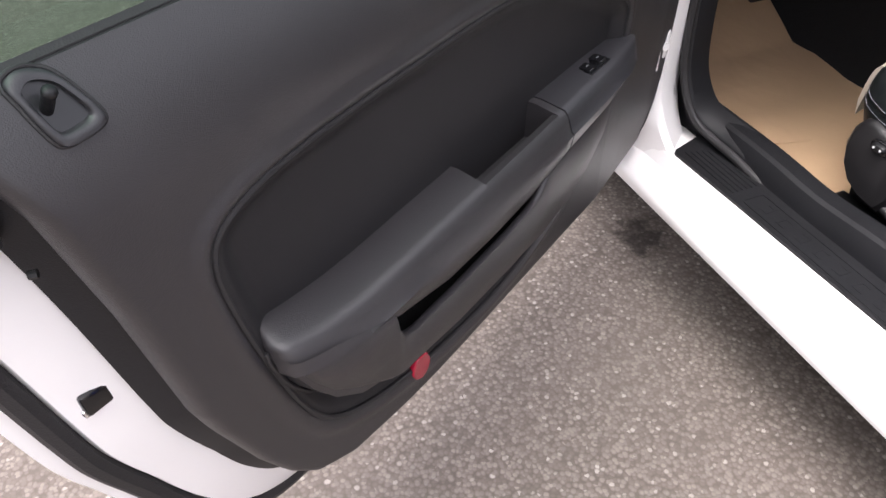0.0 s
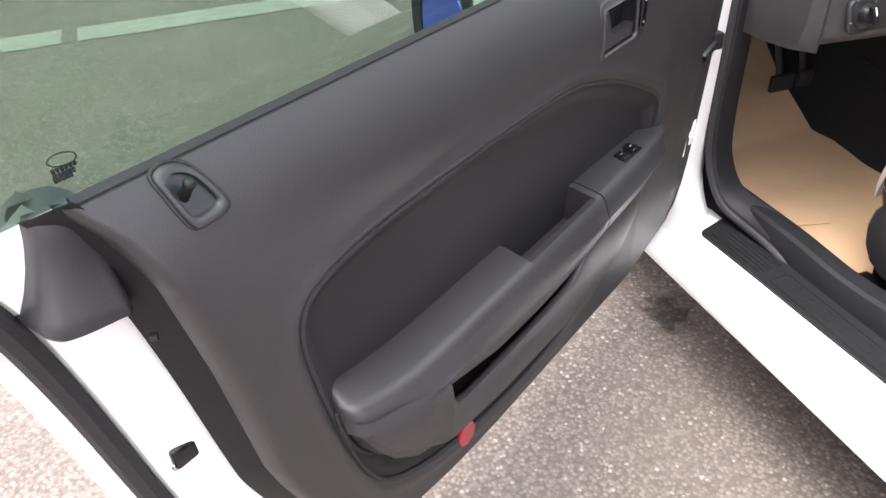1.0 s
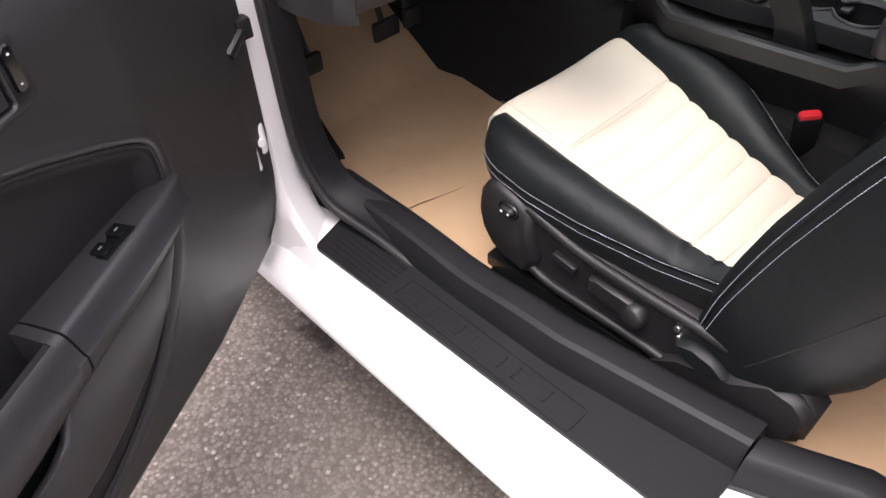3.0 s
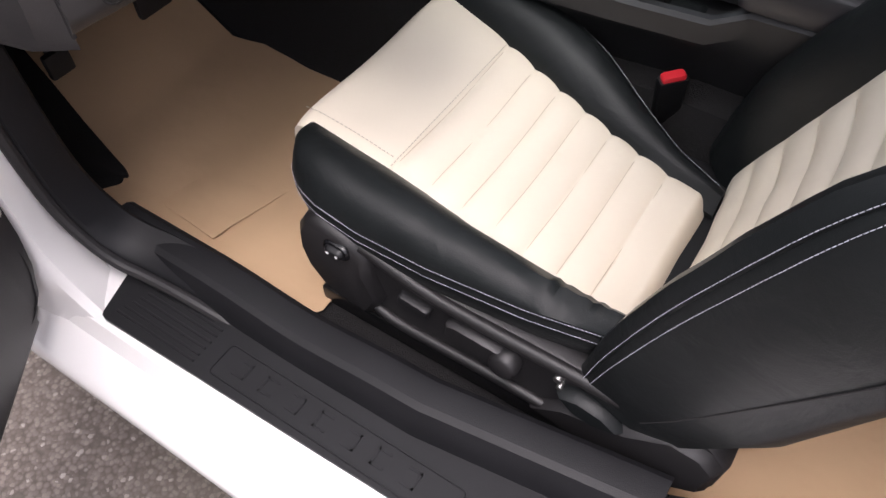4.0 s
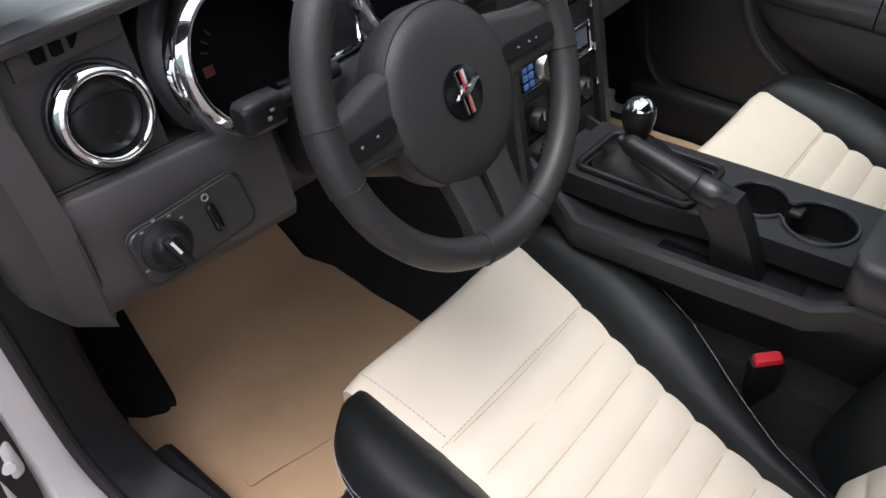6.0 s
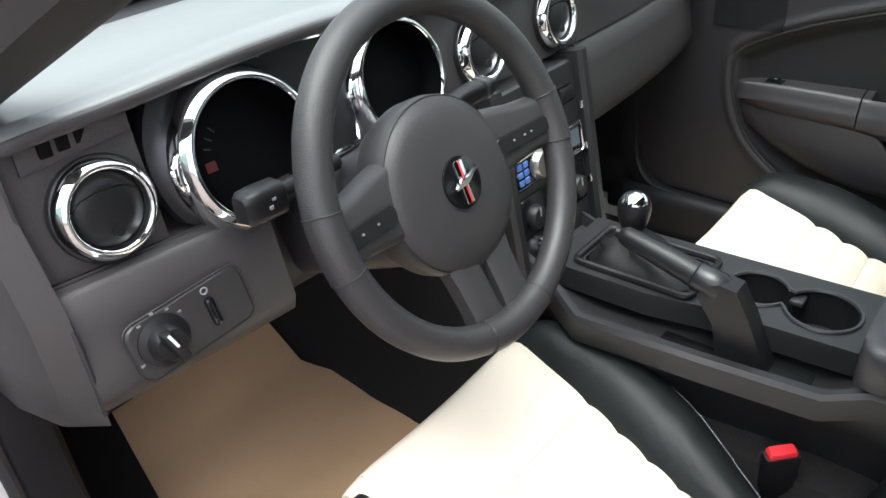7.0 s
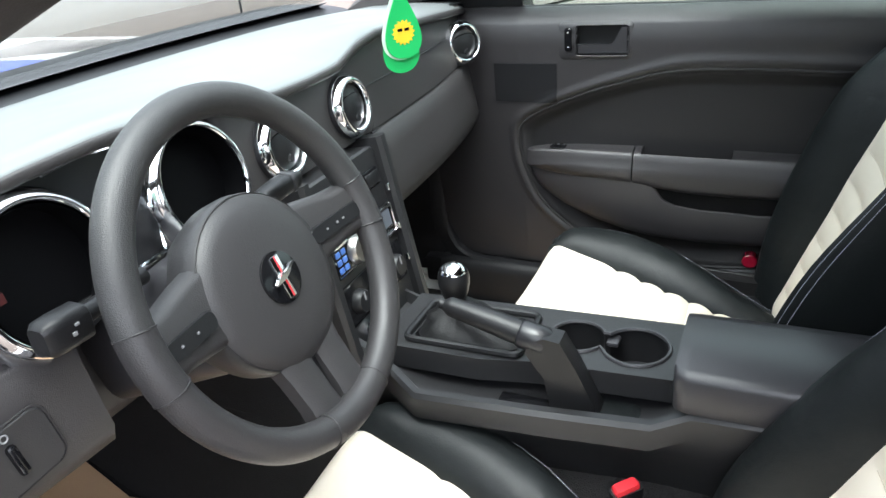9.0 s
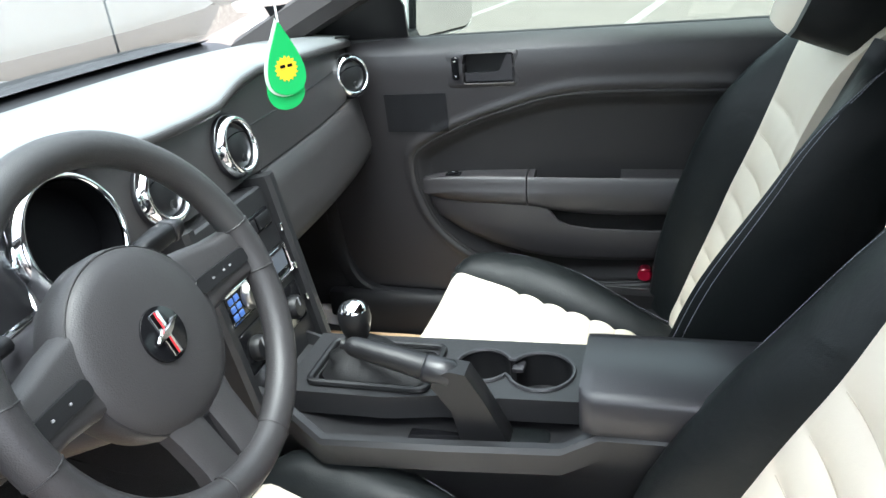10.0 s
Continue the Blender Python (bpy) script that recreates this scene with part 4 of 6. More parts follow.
    # dark tubes drawn as the shade in the grooves of the inset and pocket moulding
    put("inset_shade_line", tube([Vector((u, float(panel_w(u, z)) + 0.0012, z)) for u, z in INSET], [float(np.interp(u - 1.2 * (z - 0.5), [-0.1, 0.3], [0.0030, 0.0036])) for u, z in INSET], 7, closed=True, up=(0, 1, 0)), RUBBER, door, "dark line drawn as shade in the groove round the inset")
    low = [(u, min(q[1] for q in pouch(u))) for u in (0.05, 0.15, 0.25, 0.33, 0.40, 0.45, 0.49, 0.515, 0.529)] + [(0.539, 0.597), (0.545, 0.612), (0.547, 0.630)]
    gl = smooth_line([(u + 0.003, float(panel_w(u, z)) + 0.001, z - 0.003) for u, z in low], 4)
    put("pocket_shade_line", tube(gl, [min(0.0030, 0.0008 + 0.0024 * i / 14) for i in range(len(gl))], 7, up=(0, 1, 0)), RUBBER, door)
    # added black plate that deepens the shade inside the pocket
    put("pocket_shade", flat_on(rounded(0.05, 0.462, 0.398, 0.568, 0.01), -0.020, -0.0095, 0), CARPET, door, "black plate for the shade inside the map pocket")
    # lock knob
    dd = smooth_line([(0.6505, 0, 0.9555), (0.642, 0, 0.9615), (0.631, 0, 0.9615), (0.616, 0, 0.954), (0.6065, 0, 0.9385), (0.599, 0, 0.9195), (0.6035, 0, 0.9125), (0.6217, 0, 0.910), (0.6385, 0, 0.9115), (0.645, 0, 0.925), (0.6485, 0, 0.942)], 4, closed=True)
    outl = [(p.x, p.z) for p in dd]
    c = (0.6265, 0.936)
    grow = lambda k: [(c[0] - 0.001 + (u - c[0]) * k * 0.84, c[1] - 0.001 + (z - c[1]) * k * 0.86) for u, z in outl]
    bez = put("lock_bezel", loft([[Vector((u, float(panel_w(u, z)) + d, z)) for u, z in grow(k)] for k, d in ((1.0, -0.003), (1.0, 0.003), (0.96, 0.0052), (0.84, 0.0062), (0.72, 0.0055), (0.67, 0.003), (0.66, 0.0005))], caps=False), SATIN_PLASTIC, door, "raised plastic bezel round the lock knob", 60)
    put("bezel_gap", ring_on(grow(1.035), 0.0018, 0.0002), RUBBER, bez)
    inner = grow(0.67)
    put("bezel_floor", ([Vector((u, float(panel_w(u, z)) + 0.0008, z)) for u, z in inner], [tuple(range(len(inner)))]), SATIN_BLACK, bez)
    kb = Vector((0.631, float(panel_w(0.631, 0.934)), 0.934))
    kd = Vector((-0.10, 0.55, 0.83))
    put("lock_knob", tube([kb - kd * 0.004, kb + kd * 0.013, kb + kd * 0.0145, kb + kd * 0.0165, kb + kd * 0.0185, kb + kd * 0.0200], [0.0044, 0.0042, 0.0048, 0.0050, 0.0044, 0.0022], 14, up=(1, 0, 0)), BLACK_PLASTIC, door, "black lock knob", 60)
    if mirror:
        put("corner_patch", sheet([[Vector((u, float(panel_w(u, z)) + 0.0022, z)) for u in lin(-0.296, -0.155, 25)] for z in lin(0.735, 0.819, 17)], 0.004, (0, -1, 0)), SILL_PLASTIC, door, "darker plain patch of trim")
        gx = lambda z: -0.040 + 0.30 * (z - 0.95)
        sail = [(-0.46, 0.96), (-0.236, 0.96), (-0.232, 1.03), (-0.250, 1.075), (-0.30, 1.10), (-0.44, 1.03)]
        put("mirror_sail", ([Vector((u, gx(z) + d, z)) for d in (0.004, -0.004) for u, z in sail], [tuple(range(6)), tuple(range(11, 5, -1))] + [(i, (i + 1) % 6, 6 + (i + 1) % 6, 6 + i) for i in range(6)]), BLACK_PLASTIC, door, "black corner panel behind the door mirror")
    # inside handle
    cup_o = lambda g: rounded(-0.113 - g, 0.837 - g, -0.006 + g, 0.896 + g, 0.007)
    hb = put("handle_bezel", loft([[Vector((u, float(panel_w(u, z)) + d, z)) for u, z in o] for o, d in ((rounded(-0.150, 0.828, 0.004, 0.908, 0.014), -0.002), (rounded(-0.149, 0.829, 0.003, 0.907, 0.013), 0.0006), (rounded(-0.146, 0.831, 0.000, 0.904, 0.012), 0.0014), (cup_o(0.0026), 0.0016), (cup_o(0.0010), 0.0036), (cup_o(0.0), 0.0026), (cup_o(-0.0008), -0.004))], caps=False), DOOR_PLASTIC, door, "door handle surround", 50)
    w0 = float(panel_w(-0.06, 0.865))
    put("handle_cup", loft([[Vector((u, float(panel_w(u, z)) + d, z)) for u, z in cup_o(g)] for g, d in ((-0.0006, 0.0), (-0.0016, -0.020), (-0.004, -0.024))], caps=False), BLACK_PLASTIC, hb, "deep dark finger recess", 50)
    put("cup_floor", flat_on(cup_o(-0.001), w0 - 0.034, w0 - 0.022, 0.0), BLACK_PLASTIC, hb)
    lever = [(-0.1105, 0.8395), (-0.0085, 0.8395), (-0.0085, 0.8935), (-0.020, 0.8935), (-0.034, 0.862), (-0.045, 0.857), (-0.1105, 0.857)]
    put("handle_lever", flat_on(lever, w0 - 0.016, w0 - 0.003, 0.002), SATIN_PLASTIC, hb, "door release lever")
    lk = put("lock_switch", flat_on(rounded(-0.136, 0.845, -0.121, 0.893, 0.006), w0 - 0.002, w0 + 0.0048, 0.002), GLOSS_BLACK, hb, "black power lock rocker")
    for z in (0.883, 0.853):
        put("icon", flat_on(rounded(-0.1295, z, -0.1265, z + 0.002, 0.0006), w0 + 0.003, w0 + 0.0054, 0), PRINT_WHITE, lk)
    # print on the glass
    rnd = random.Random(4)
    gw = lambda z: -0.048 + slope * (z - 0.95)
    mark = put("etched_mark", tube([Vector((0.699 + 0.0095 * math.cos(t), gw(0.992), 0.992 + 0.0044 * math.sin(t) + 0.12 * 0.0095 * math.cos(t))) for t in lin(0, 2 * math.pi, 21)[:-1]], 0.0005, 5, closed=True, up=(0, 1, 0)), BLACK_PLASTIC, g, "small etched oval and plain bars")
    for z, h, n, a0, st in ((0.9850, 0.0016, 6, 0.690, 0.0030), (0.9810, 0.0008, 8, 0.691, 0.0020), (0.9785, 0.0008, 8, 0.691, 0.0020), (0.9760, 0.0008, 6, 0.693, 0.0022)):
        for k in range(n):
            a = a0 + st * k
            put("etched_bar", box((a, gw(z) - 0.0005, z - h), (a + st * rnd.uniform(0.55, 0.8), gw(z) + 0.0012, z + h)), BLACK_PLASTIC, mark)
    return door, put


DU, DN = Vector((-0.851, -0.525, 0)), Vector((0.525, -0.851, 0))
build_door("driver_door", "open driver door with charcoal trim, armrest and raised window", frame_m((-1.243, 0.088, 0), DU, DN, (0, 0, 1)), False)
pdoor, pput = build_door("passenger_door", "closed passenger door with charcoal trim and armrest", frame_m((0.67, -0.059, 0), (0, -1, 0), (1, 0, 0), (0, 0, 1)), True)
# ---- seats ----
CREAM_THREAD = material("cream_thread", (0.45, 0.40, 0.33), 0.8)
SEAM = material("tan_seam_thread", (0.52, 0.44, 0.34), 0.9)
LEAN = {"deg": 24.0, "y": -0.36, "pad": 0.0}


def back_pt(x, s, d):
    """A place on the backrest: s up along it, d forwards from it."""
    sn, cs = math.sin(radians(LEAN["deg"])), math.cos(radians(LEAN["deg"]))
    return Vector((x, LEAN["y"] - s * sn + d * cs, 0.40 + s * cs + d * sn))


RIB_Y = [0.017, -0.035, -0.083, -0.130, -0.177, -0.223, -0.270]


def seat_z(y):
    return 0.483 + 0.215 * (y - 0.017)


def insert_l(y):
    return float(np.interp(y, [-0.35, 0.0, 0.2], [-0.175, -0.158, -0.160]))


def insert_r(y):
    return float(np.interp(y, [-0.34, -0.26, -0.18, -0.08, 0.017, 0.13, 0.2], [0.100, 0.106, 0.118, 0.142, 0.168, 0.188, 0.190]))


def rib(v, marks, end, height):
    """Padding height between the sewn lines."""
    m = sorted(marks)
    for a, b in zip(m, m[1:]):
        if a <= v <= b:
            return height * (1 - abs(2 * (v - a) / (b - a) - 1) ** 2.2)
    return height * (1 - math.exp(-abs(v - (m[-1] if v > m[-1] else m[0])) / 0.012))


def cushion_insert():
    ys = sorted(set([0.188, 0.1872, 0.185, 0.181, 0.175, 0.166, 0.155, 0.143, 0.13, 0.115] + [round(v, 4) for v in np.linspace(0.10, -0.336, 170)]), reverse=True)
    secs = []
    for y in ys:
        if y > 0.13:
            k = (y - 0.13) / 0.058
            z = 0.5073 + 0.012 * k - 0.105 * k**3.4
        else:
            z = seat_z(y)
        a, b = insert_l(min(y, 0.2)), insert_r(min(y, 0.2))
        a, b = a + 0.02 * max(0, (y - 0.15) / 0.038) ** 2, b - 0.02 * max(0, (y - 0.15) / 0.038) ** 2
        row = []
        for t in lin(0, 1, 25):
            x = a + (b - a) * t
            dip = 0.012 * (1 - (2 * t - 1) ** 2)
            edge = 0.010 * (abs(2 * t - 1) ** 8)
            h = rib(y, RIB_Y, -0.36, 0.0068) if y < 0.10 else 0.0068
            edge += 0.03 * max(0.0, (-0.316 - y) / 0.02) ** 2
            wr = 0.003 * noise.noise(Vector((x * 14, y * 10, 1.7))) * (1.6 if y < -0.27 else 0.5)
            row.append(Vector((x, y, z - dip + h * (0.35 + 0.65 * (1 - abs(2 * t - 1) ** 6)) - edge + wr - 0.006)))
        secs.append(row)
    return sheet(secs, 0.03, (0, -0.2, -1))


def bolster_frame(y):
    """Inner edge, outer edge, crest height, seam height and squash of the outboard bolster."""
    ys = [-0.355, -0.33, -0.23, -0.10, 0.0, 0.066, 0.10, 0.125, 0.137, 0.143]
    out = float(np.interp(y, ys, [-0.222, -0.226, -0.236, -0.243, -0.245, -0.240, -0.230, -0.212, -0.192, -0.172]))
    seam = float(np.interp(y, ys, [0.478, 0.476, 0.464, 0.457, 0.460, 0.466, 0.469, 0.472, 0.475, 0.480]))
    crest = float(np.interp(y, ys, [0.480, 0.484, 0.486, 0.497, 0.508, 0.513, 0.513, 0.510, 0.504, 0.492]))
    low = float(np.interp(y, ys, [0.415, 0.41, 0.395, 0.385, 0.385, 0.390, 0.400, 0.415, 0.435, 0.460]))
    return insert_l(y) + 0.006, out, crest, seam, low


def bolster_out():
    secs = []
    for y in [0.143, 0.141, 0.137, 0.131, 0.122, 0.11, 0.09, 0.066, 0.03, -0.01, -0.05, -0.10, -0.15, -0.20, -0.235, -0.243, -0.251, -0.259, -0.267, -0.275, -0.283, -0.291, -0.299, -0.307, -0.315, -0.325, -0.345, -0.355]:
        e, o, c, sm, lo = bolster_frame(y)
        z0 = min(seat_z(min(y, 0.13)), c) - 0.006
        wr = 0.003 * noise.noise(Vector((y * 12, 0.3, 2.0))) + (0.0022 * math.sin(y * 330) if -0.325 < y < -0.235 else 0.0)
        w = e - o
        secs.append([Vector((x, y, z)) for x, z in ((e + 0.016, z0 - 0.016), (e + 0.001, z0 + 0.004), (e - 0.22 * w, c - 0.25 * (c - z0) + wr), (e - 0.48 * w, c + wr), (e - 0.74 * w, c - 0.12 * (c - sm) + wr), (o + 0.08 * w, c - 0.5 * (c - sm)),
                     (o, sm + 0.006), (o - 0.001, sm), (o + 0.0025, sm - 0.005), (o - 0.001, sm - 0.011), (o + 0.003, (sm + lo) / 2), (o + 0.016, lo), (e, lo - 0.005))])
    return loft(secs)


def bolster_in():
    secs = []
    ys = [0.168, 0.165, 0.158, 0.148, 0.13, 0.11, 0.08, 0.04, 0.0, -0.05, -0.10, -0.14, -0.18, -0.21, -0.24, -0.27, -0.30, -0.345]
    for y in ys:
        w = float(np.interp(y, [-0.345, -0.27, -0.21, -0.165, -0.11, -0.05, 0.02, 0.08, 0.13, 0.158, 0.168], [0.020, 0.034, 0.056, 0.076, 0.096, 0.104, 0.098, 0.082, 0.055, 0.030, 0.010]))
        h = float(np.interp(y, [-0.345, -0.27, -0.20, -0.10, 0.0, 0.10, 0.15, 0.168], [0.004, 0.012, 0.026, 0.040, 0.040, 0.028, 0.010, -0.02]))
        e = insert_r(y) - 0.006 - 1.6 * LEAN["pad"]
        h, w = h * (1 + 6 * LEAN["pad"]), w + 1.0 * LEAN["pad"]
        z = seat_z(min(y, 0.13)) - 0.004
        h += 0.004 * noise.noise(Vector((y * 12, 0.9, 5.0)))
        secs.append([Vector((e + a * w + c, y, z + b * h + d)) for a, b, c, d in [(0, 0, -0.014, -0.018), (0, 0.30, 0.004, 0), (0.25, 0.80, 0, 0), (0.55, 1.0, 0, 0), (0.82, 0.75, 0, 0), (0.97, 0.25, 0, 0), (1.0, 0, 0.004, -0.02), (0.97, 0, 0.004, -0.06), (0.8, 0, 0, -0.10), (0.0, 0, 0, -0.11)]])
    return loft(secs)


BACK_RIBS = [0.0335 + 0.059 * k for k in range(8)]


def back_half(s, side):
    """The outline of the backrest at height s, evened out along it."""
    rows = [back_marks(s + d, side) for d in (-0.045, -0.03, -0.015, 0.0, 0.015, 0.03, 0.045)]
    return tuple(sum(q) / 7 for q in zip(*rows)) if s < 0.54 else back_marks(s, side)


def back_marks(s, side):
    """Half width of the cream insert, crest of the bolster and half width of the backrest; side -1 is outboard."""
    if side < 0:
        half = float(np.interp(s, [-0.05, 0.05, 0.25, 0.42, 0.50, 0.56, 0.62], [0.140, 0.148, 0.150, 0.152, 0.160, 0.172, 0.178]))
        crest = float(np.interp(s, [-0.05, 0.03, 0.08, 0.20, 0.39, 0.46, 0.52, 0.58, 0.61], [0.045, 0.068, 0.078, 0.086, 0.079, 0.058, 0.030, -0.004, -0.03]))
    else:
        half = float(np.interp(s, [-0.05, 0.0, 0.10, 0.25, 0.40, 0.50, 0.56, 0.62], [0.150, 0.152, 0.150, 0.138, 0.124, 0.124, 0.14, 0.16]))
        crest = float(np.interp(s, [-0.05, 0.03, 0.127, 0.246, 0.40, 0.50, 0.57, 0.61], [0.050, 0.072, 0.084, 0.074, 0.038, 0.018, -0.008, -0.034])) + LEAN["pad"] * float(np.interp(s, [0.1, 0.3, 0.5, 0.6], [0.0, 1.0, 1.0, 0.0]))
    out = float(np.interp(s, [-0.05, 0.05, 0.3, 0.45, 0.55, 0.60, 0.62], [0.235, 0.252, 0.258, 0.250, 0.232, 0.205, 0.180]))
    return half, crest, out


def roll(s):
    """Extra padding of the outboard bolster."""
    return float(np.interp(s, [0.0, 0.10, 0.30, 0.5], [0.000, 0.001, 0.009, 0.008]))


def backrest_shell():
    secs = []
    for s in [-0.035, -0.02, 0.0, 0.02, 0.04, 0.06, 0.08, 0.105, 0.13, 0.155, 0.18, 0.21, 0.24, 0.27, 0.30, 0.33, 0.36, 0.39, 0.42, 0.445, 0.47, 0.49, 0.51, 0.54, 0.57, 0.59, 0.605, 0.615]:
        dep = float(np.interp(s, [-0.035, 0.1, 0.4, 0.615], [-0.10, -0.125, -0.105, -0.06]))
        halves = []
        for side in (1, -1):
            h, c, o = back_half(s, side)
            wr = 0.0025 * noise.noise(Vector((side * 3, s * 14, 8.0)))
            lean_out = side < 0 or LEAN["pad"] > 0
            if side < 0:
                c += roll(s)
                halves.append([(h - 0.012, -0.012), (h + 0.004, 0.002), (h + 0.28 * (o - h), 0.40 * c), (h + 0.52 * (o - h), 0.74 * c + wr), (h + 0.74 * (o - h), 0.95 * c + wr), (h + 0.88 * (o - h), 0.98 * c + wr), (o - 0.0045, 0.90 * c), (o - 0.0003, 0.80 * c), (o - 0.003, 0.76 * c), (o + 0.002, 0.68 * c), (o + 0.006, -0.02), (o + 0.004, dep * 0.7), (o - 0.025, dep)])
                continue
            halves.append([(h - 0.012, -0.012), (h + 0.004, 0.0), (h + 0.3 * (o - h), 0.35 * c), (h + 0.6 * (o - h), 0.66 * c), (h + 0.85 * (o - h), 0.88 * c + wr), (o - 0.010, 0.97 * c), (o - 0.003, 0.90 * c), (o, 0.75 * c), (o + 0.006, -0.02), (o + 0.004, dep * 0.7), (o - 0.025, dep)] if lean_out else [(h - 0.012, -0.012), (h + 0.003, max(-0.004, 0.4 * c)), (h + 0.3 * (o - h), 0.88 * c + wr), (h + 0.55 * (o - h), c + wr), (h + 0.8 * (o - h), 0.90 * c + wr), (o - 0.006, 0.66 * c), (o - 0.0045, 0.60 * c), (o, 0.54 * c), (o + 0.006, -0.02), (o + 0.004, dep * 0.7), (o - 0.025, dep)])
        secs.append([back_pt(x, s, d) for x, d in halves[0] + [(-x, d) for x, d in halves[1][::-1]]])
    return loft(secs)


def insert_d(s, t):
    """Height of the cream insert; t runs from -1 (outboard) to 1."""
    top = 0.0 if s < 0.52 else -0.03 * ((s - 0.52) / 0.11) ** 2.2
    return 0.018 * abs(t) ** 3 - 0.004 + (rib(s, BACK_RIBS, 0.5, 0.009) if s < 0.48 else 0.009) * (1 - abs(t) ** 8) + top - 0.02 * max(0.0, (0.0 - s) / 0.04) ** 2


def insert_x(s, t):
    return t * (back_half(s, 1 if t > 0 else -1)[0] - 0.002)


def back_insert():
    secs = []
    for s in [round(v, 4) for v in np.linspace(-0.04, 0.52, 165)] + [0.54, 0.56, 0.58, 0.60, 0.615, 0.625, 0.63]:
        secs.append([back_pt(insert_x(s, t), s, insert_d(s, t) + 0.002 * noise.noise(Vector((t * 3, s * 9, 4.0)))) for t in lin(-1, 1, 27)])
    return sheet(secs, 0.025, (0, -0.9, -0.4))


def headrest(front):
    secs = []
    for s, k in [(0.580, 0.80), (0.592, 0.93), (0.625, 1.0), (0.70, 1.0), (0.76, 0.97), (0.790, 0.88), (0.802, 0.7)]:
        if front:
            secs.append([back_pt(x * k, s, 0.083 + 0.012 * k - 0.02 * (x / 0.11) ** 4) for x in lin(-0.118, 0.118, 9)])
        else:
            secs.append([back_pt(x * k, s, d) for x, d in [(0.122, 0.080), (0.136, 0.05), (0.138, 0.0), (0.115, -0.04), (0, -0.05), (-0.115, -0.04), (-0.138, 0.0), (-0.136, 0.05), (-0.122, 0.080)]])
    return sheet(secs, 0.022, (0, -0.9, 0.1)) if front else loft(secs)


def build_seat(name, label, x0, mirror, slide=0.0, lean=24.0, hinge=-0.36, pad=0.0, drop=0.0):
    LEAN["deg"], LEAN["y"], LEAN["pad"] = lean, hinge - slide, pad
    seat = thing(name, label, "car seat", "front seats", m=pose(x0, slide, 0))

    def put(n, geo, mat, parent=seat, lab="", sharp=45, kind="", turn=True):
        if mirror and turn:
            geo = [Vector((-v[0], v[1], v[2])) for v in geo[0]], geo[1]
        if not turn:
            geo = [Vector((v[0], v[1] + 0.8 * drop, v[2] - drop)) for v in geo[0]], geo[1]
        return part(n, geo, mat, parent, lab, sharp, kind)

    cush = put("cushion", cushion_insert(), CREAM_LEATHER, seat, "ribbed cream leather seat cushion", turn=False)
    put("stitching", dashes([(-0.14, 0.0205, 0.474), (0.15, 0.0205, 0.474)], 0.004, 0.0025, 0.0006), CREAM_THREAD, cush, "cream thread", kind="stuff", turn=False)
    put("stitching", dashes(smooth_line([(insert_l(0.0) + 0.030, 0.025, 0.4775), (insert_l(0.0) + 0.027, 0.08, 0.494), (insert_l(0) + 0.022, 0.13, 0.508), (insert_l(0) + 0.02, 0.155, 0.510)], 5), 0.004, 0.0025, 0.0006), CREAM_THREAD, cush, "cream thread", kind="stuff", turn=False)
    for y in RIB_Y:
        a, b = insert_l(y) + 0.012, insert_r(y) - 0.012
        put("rib_seam", tube([(a + (b - a) * t, y, seat_z(y) - 0.012 * (1 - (2 * t - 1) ** 2) - 0.010 * abs(2 * t - 1) ** 8 - 0.0056) for t in lin(0, 1, 13)], 0.0006, 5), SEAM, cush, turn=False)
    bo = put("bolster", bolster_out(), BLACK_LEATHER, seat, "black leather side bolster with white stitching", turn=False)
    bi = put("bolster", bolster_in(), BLACK_LEATHER, seat, "black leather side bolster with white stitching", turn=False)
    line_a, line_b, line_c = [], [], []
    for y in lin(0.140, -0.352, 40):
        e, o, c, sm, lo = bolster_frame(y)
        line_a.append((o - 0.0012, y, sm + 0.004))
        line_b.append((o - 0.0012, y, sm - 0.013))
    front = [(bolster_frame(0.143)[1] + 0.012, 0.1437, 0.492), (bolster_frame(0.143)[1] + 0.003, 0.1437, 0.482)]
    put("stitching", dashes(front + line_a, 0.0034, 0.0014, 0.00040), THREAD, bo, "white thread", kind="stuff", turn=False)
    put("stitching", dashes(line_b, 0.0034, 0.0014, 0.00040), THREAD, bo, "white thread", kind="stuff", turn=False)
    for y in lin(0.06, -0.335, 24):
        w = float(np.interp(y, [-0.345, -0.27, -0.21, -0.165, -0.11, -0.05, 0.02, 0.08], [0.020, 0.034, 0.056, 0.076, 0.096, 0.104, 0.098, 0.082]))
        h = float(np.interp(y, [-0.345, -0.27, -0.20, -0.10, 0.0, 0.10], [0.004, 0.012, 0.026, 0.040, 0.040, 0.028]))
        line_c.append((insert_r(y) - 0.006 + 0.93 * w, y, seat_z(y) - 0.004 + 0.45 * h + 0.001))
    put("stitching", dashes(line_c, 0.0034, 0.0014, 0.00040), THREAD, bi, "white thread", kind="stuff", turn=False)
    back = put("backrest", backrest_shell(), BLACK_LEATHER, seat, "black leather backrest with side bolsters")
    ins = put("insert", back_insert(), CREAM_LEATHER, back, "ribbed cream leather backrest insert")
    for q in BACK_RIBS:
        put("rib_seam", tube([back_pt(insert_x(q, t), q, insert_d(q, t) + 0.0004) for t in lin(-0.9, 0.9, 15)], 0.0006, 5), SEAM, ins)
    for sg in (-1, 1):
        la, lb = [], []
        for s in lin(-0.02, 0.60, 30):
            h, c, o = back_half(s, sg)
            out_lean = sg < 0 or pad > 0
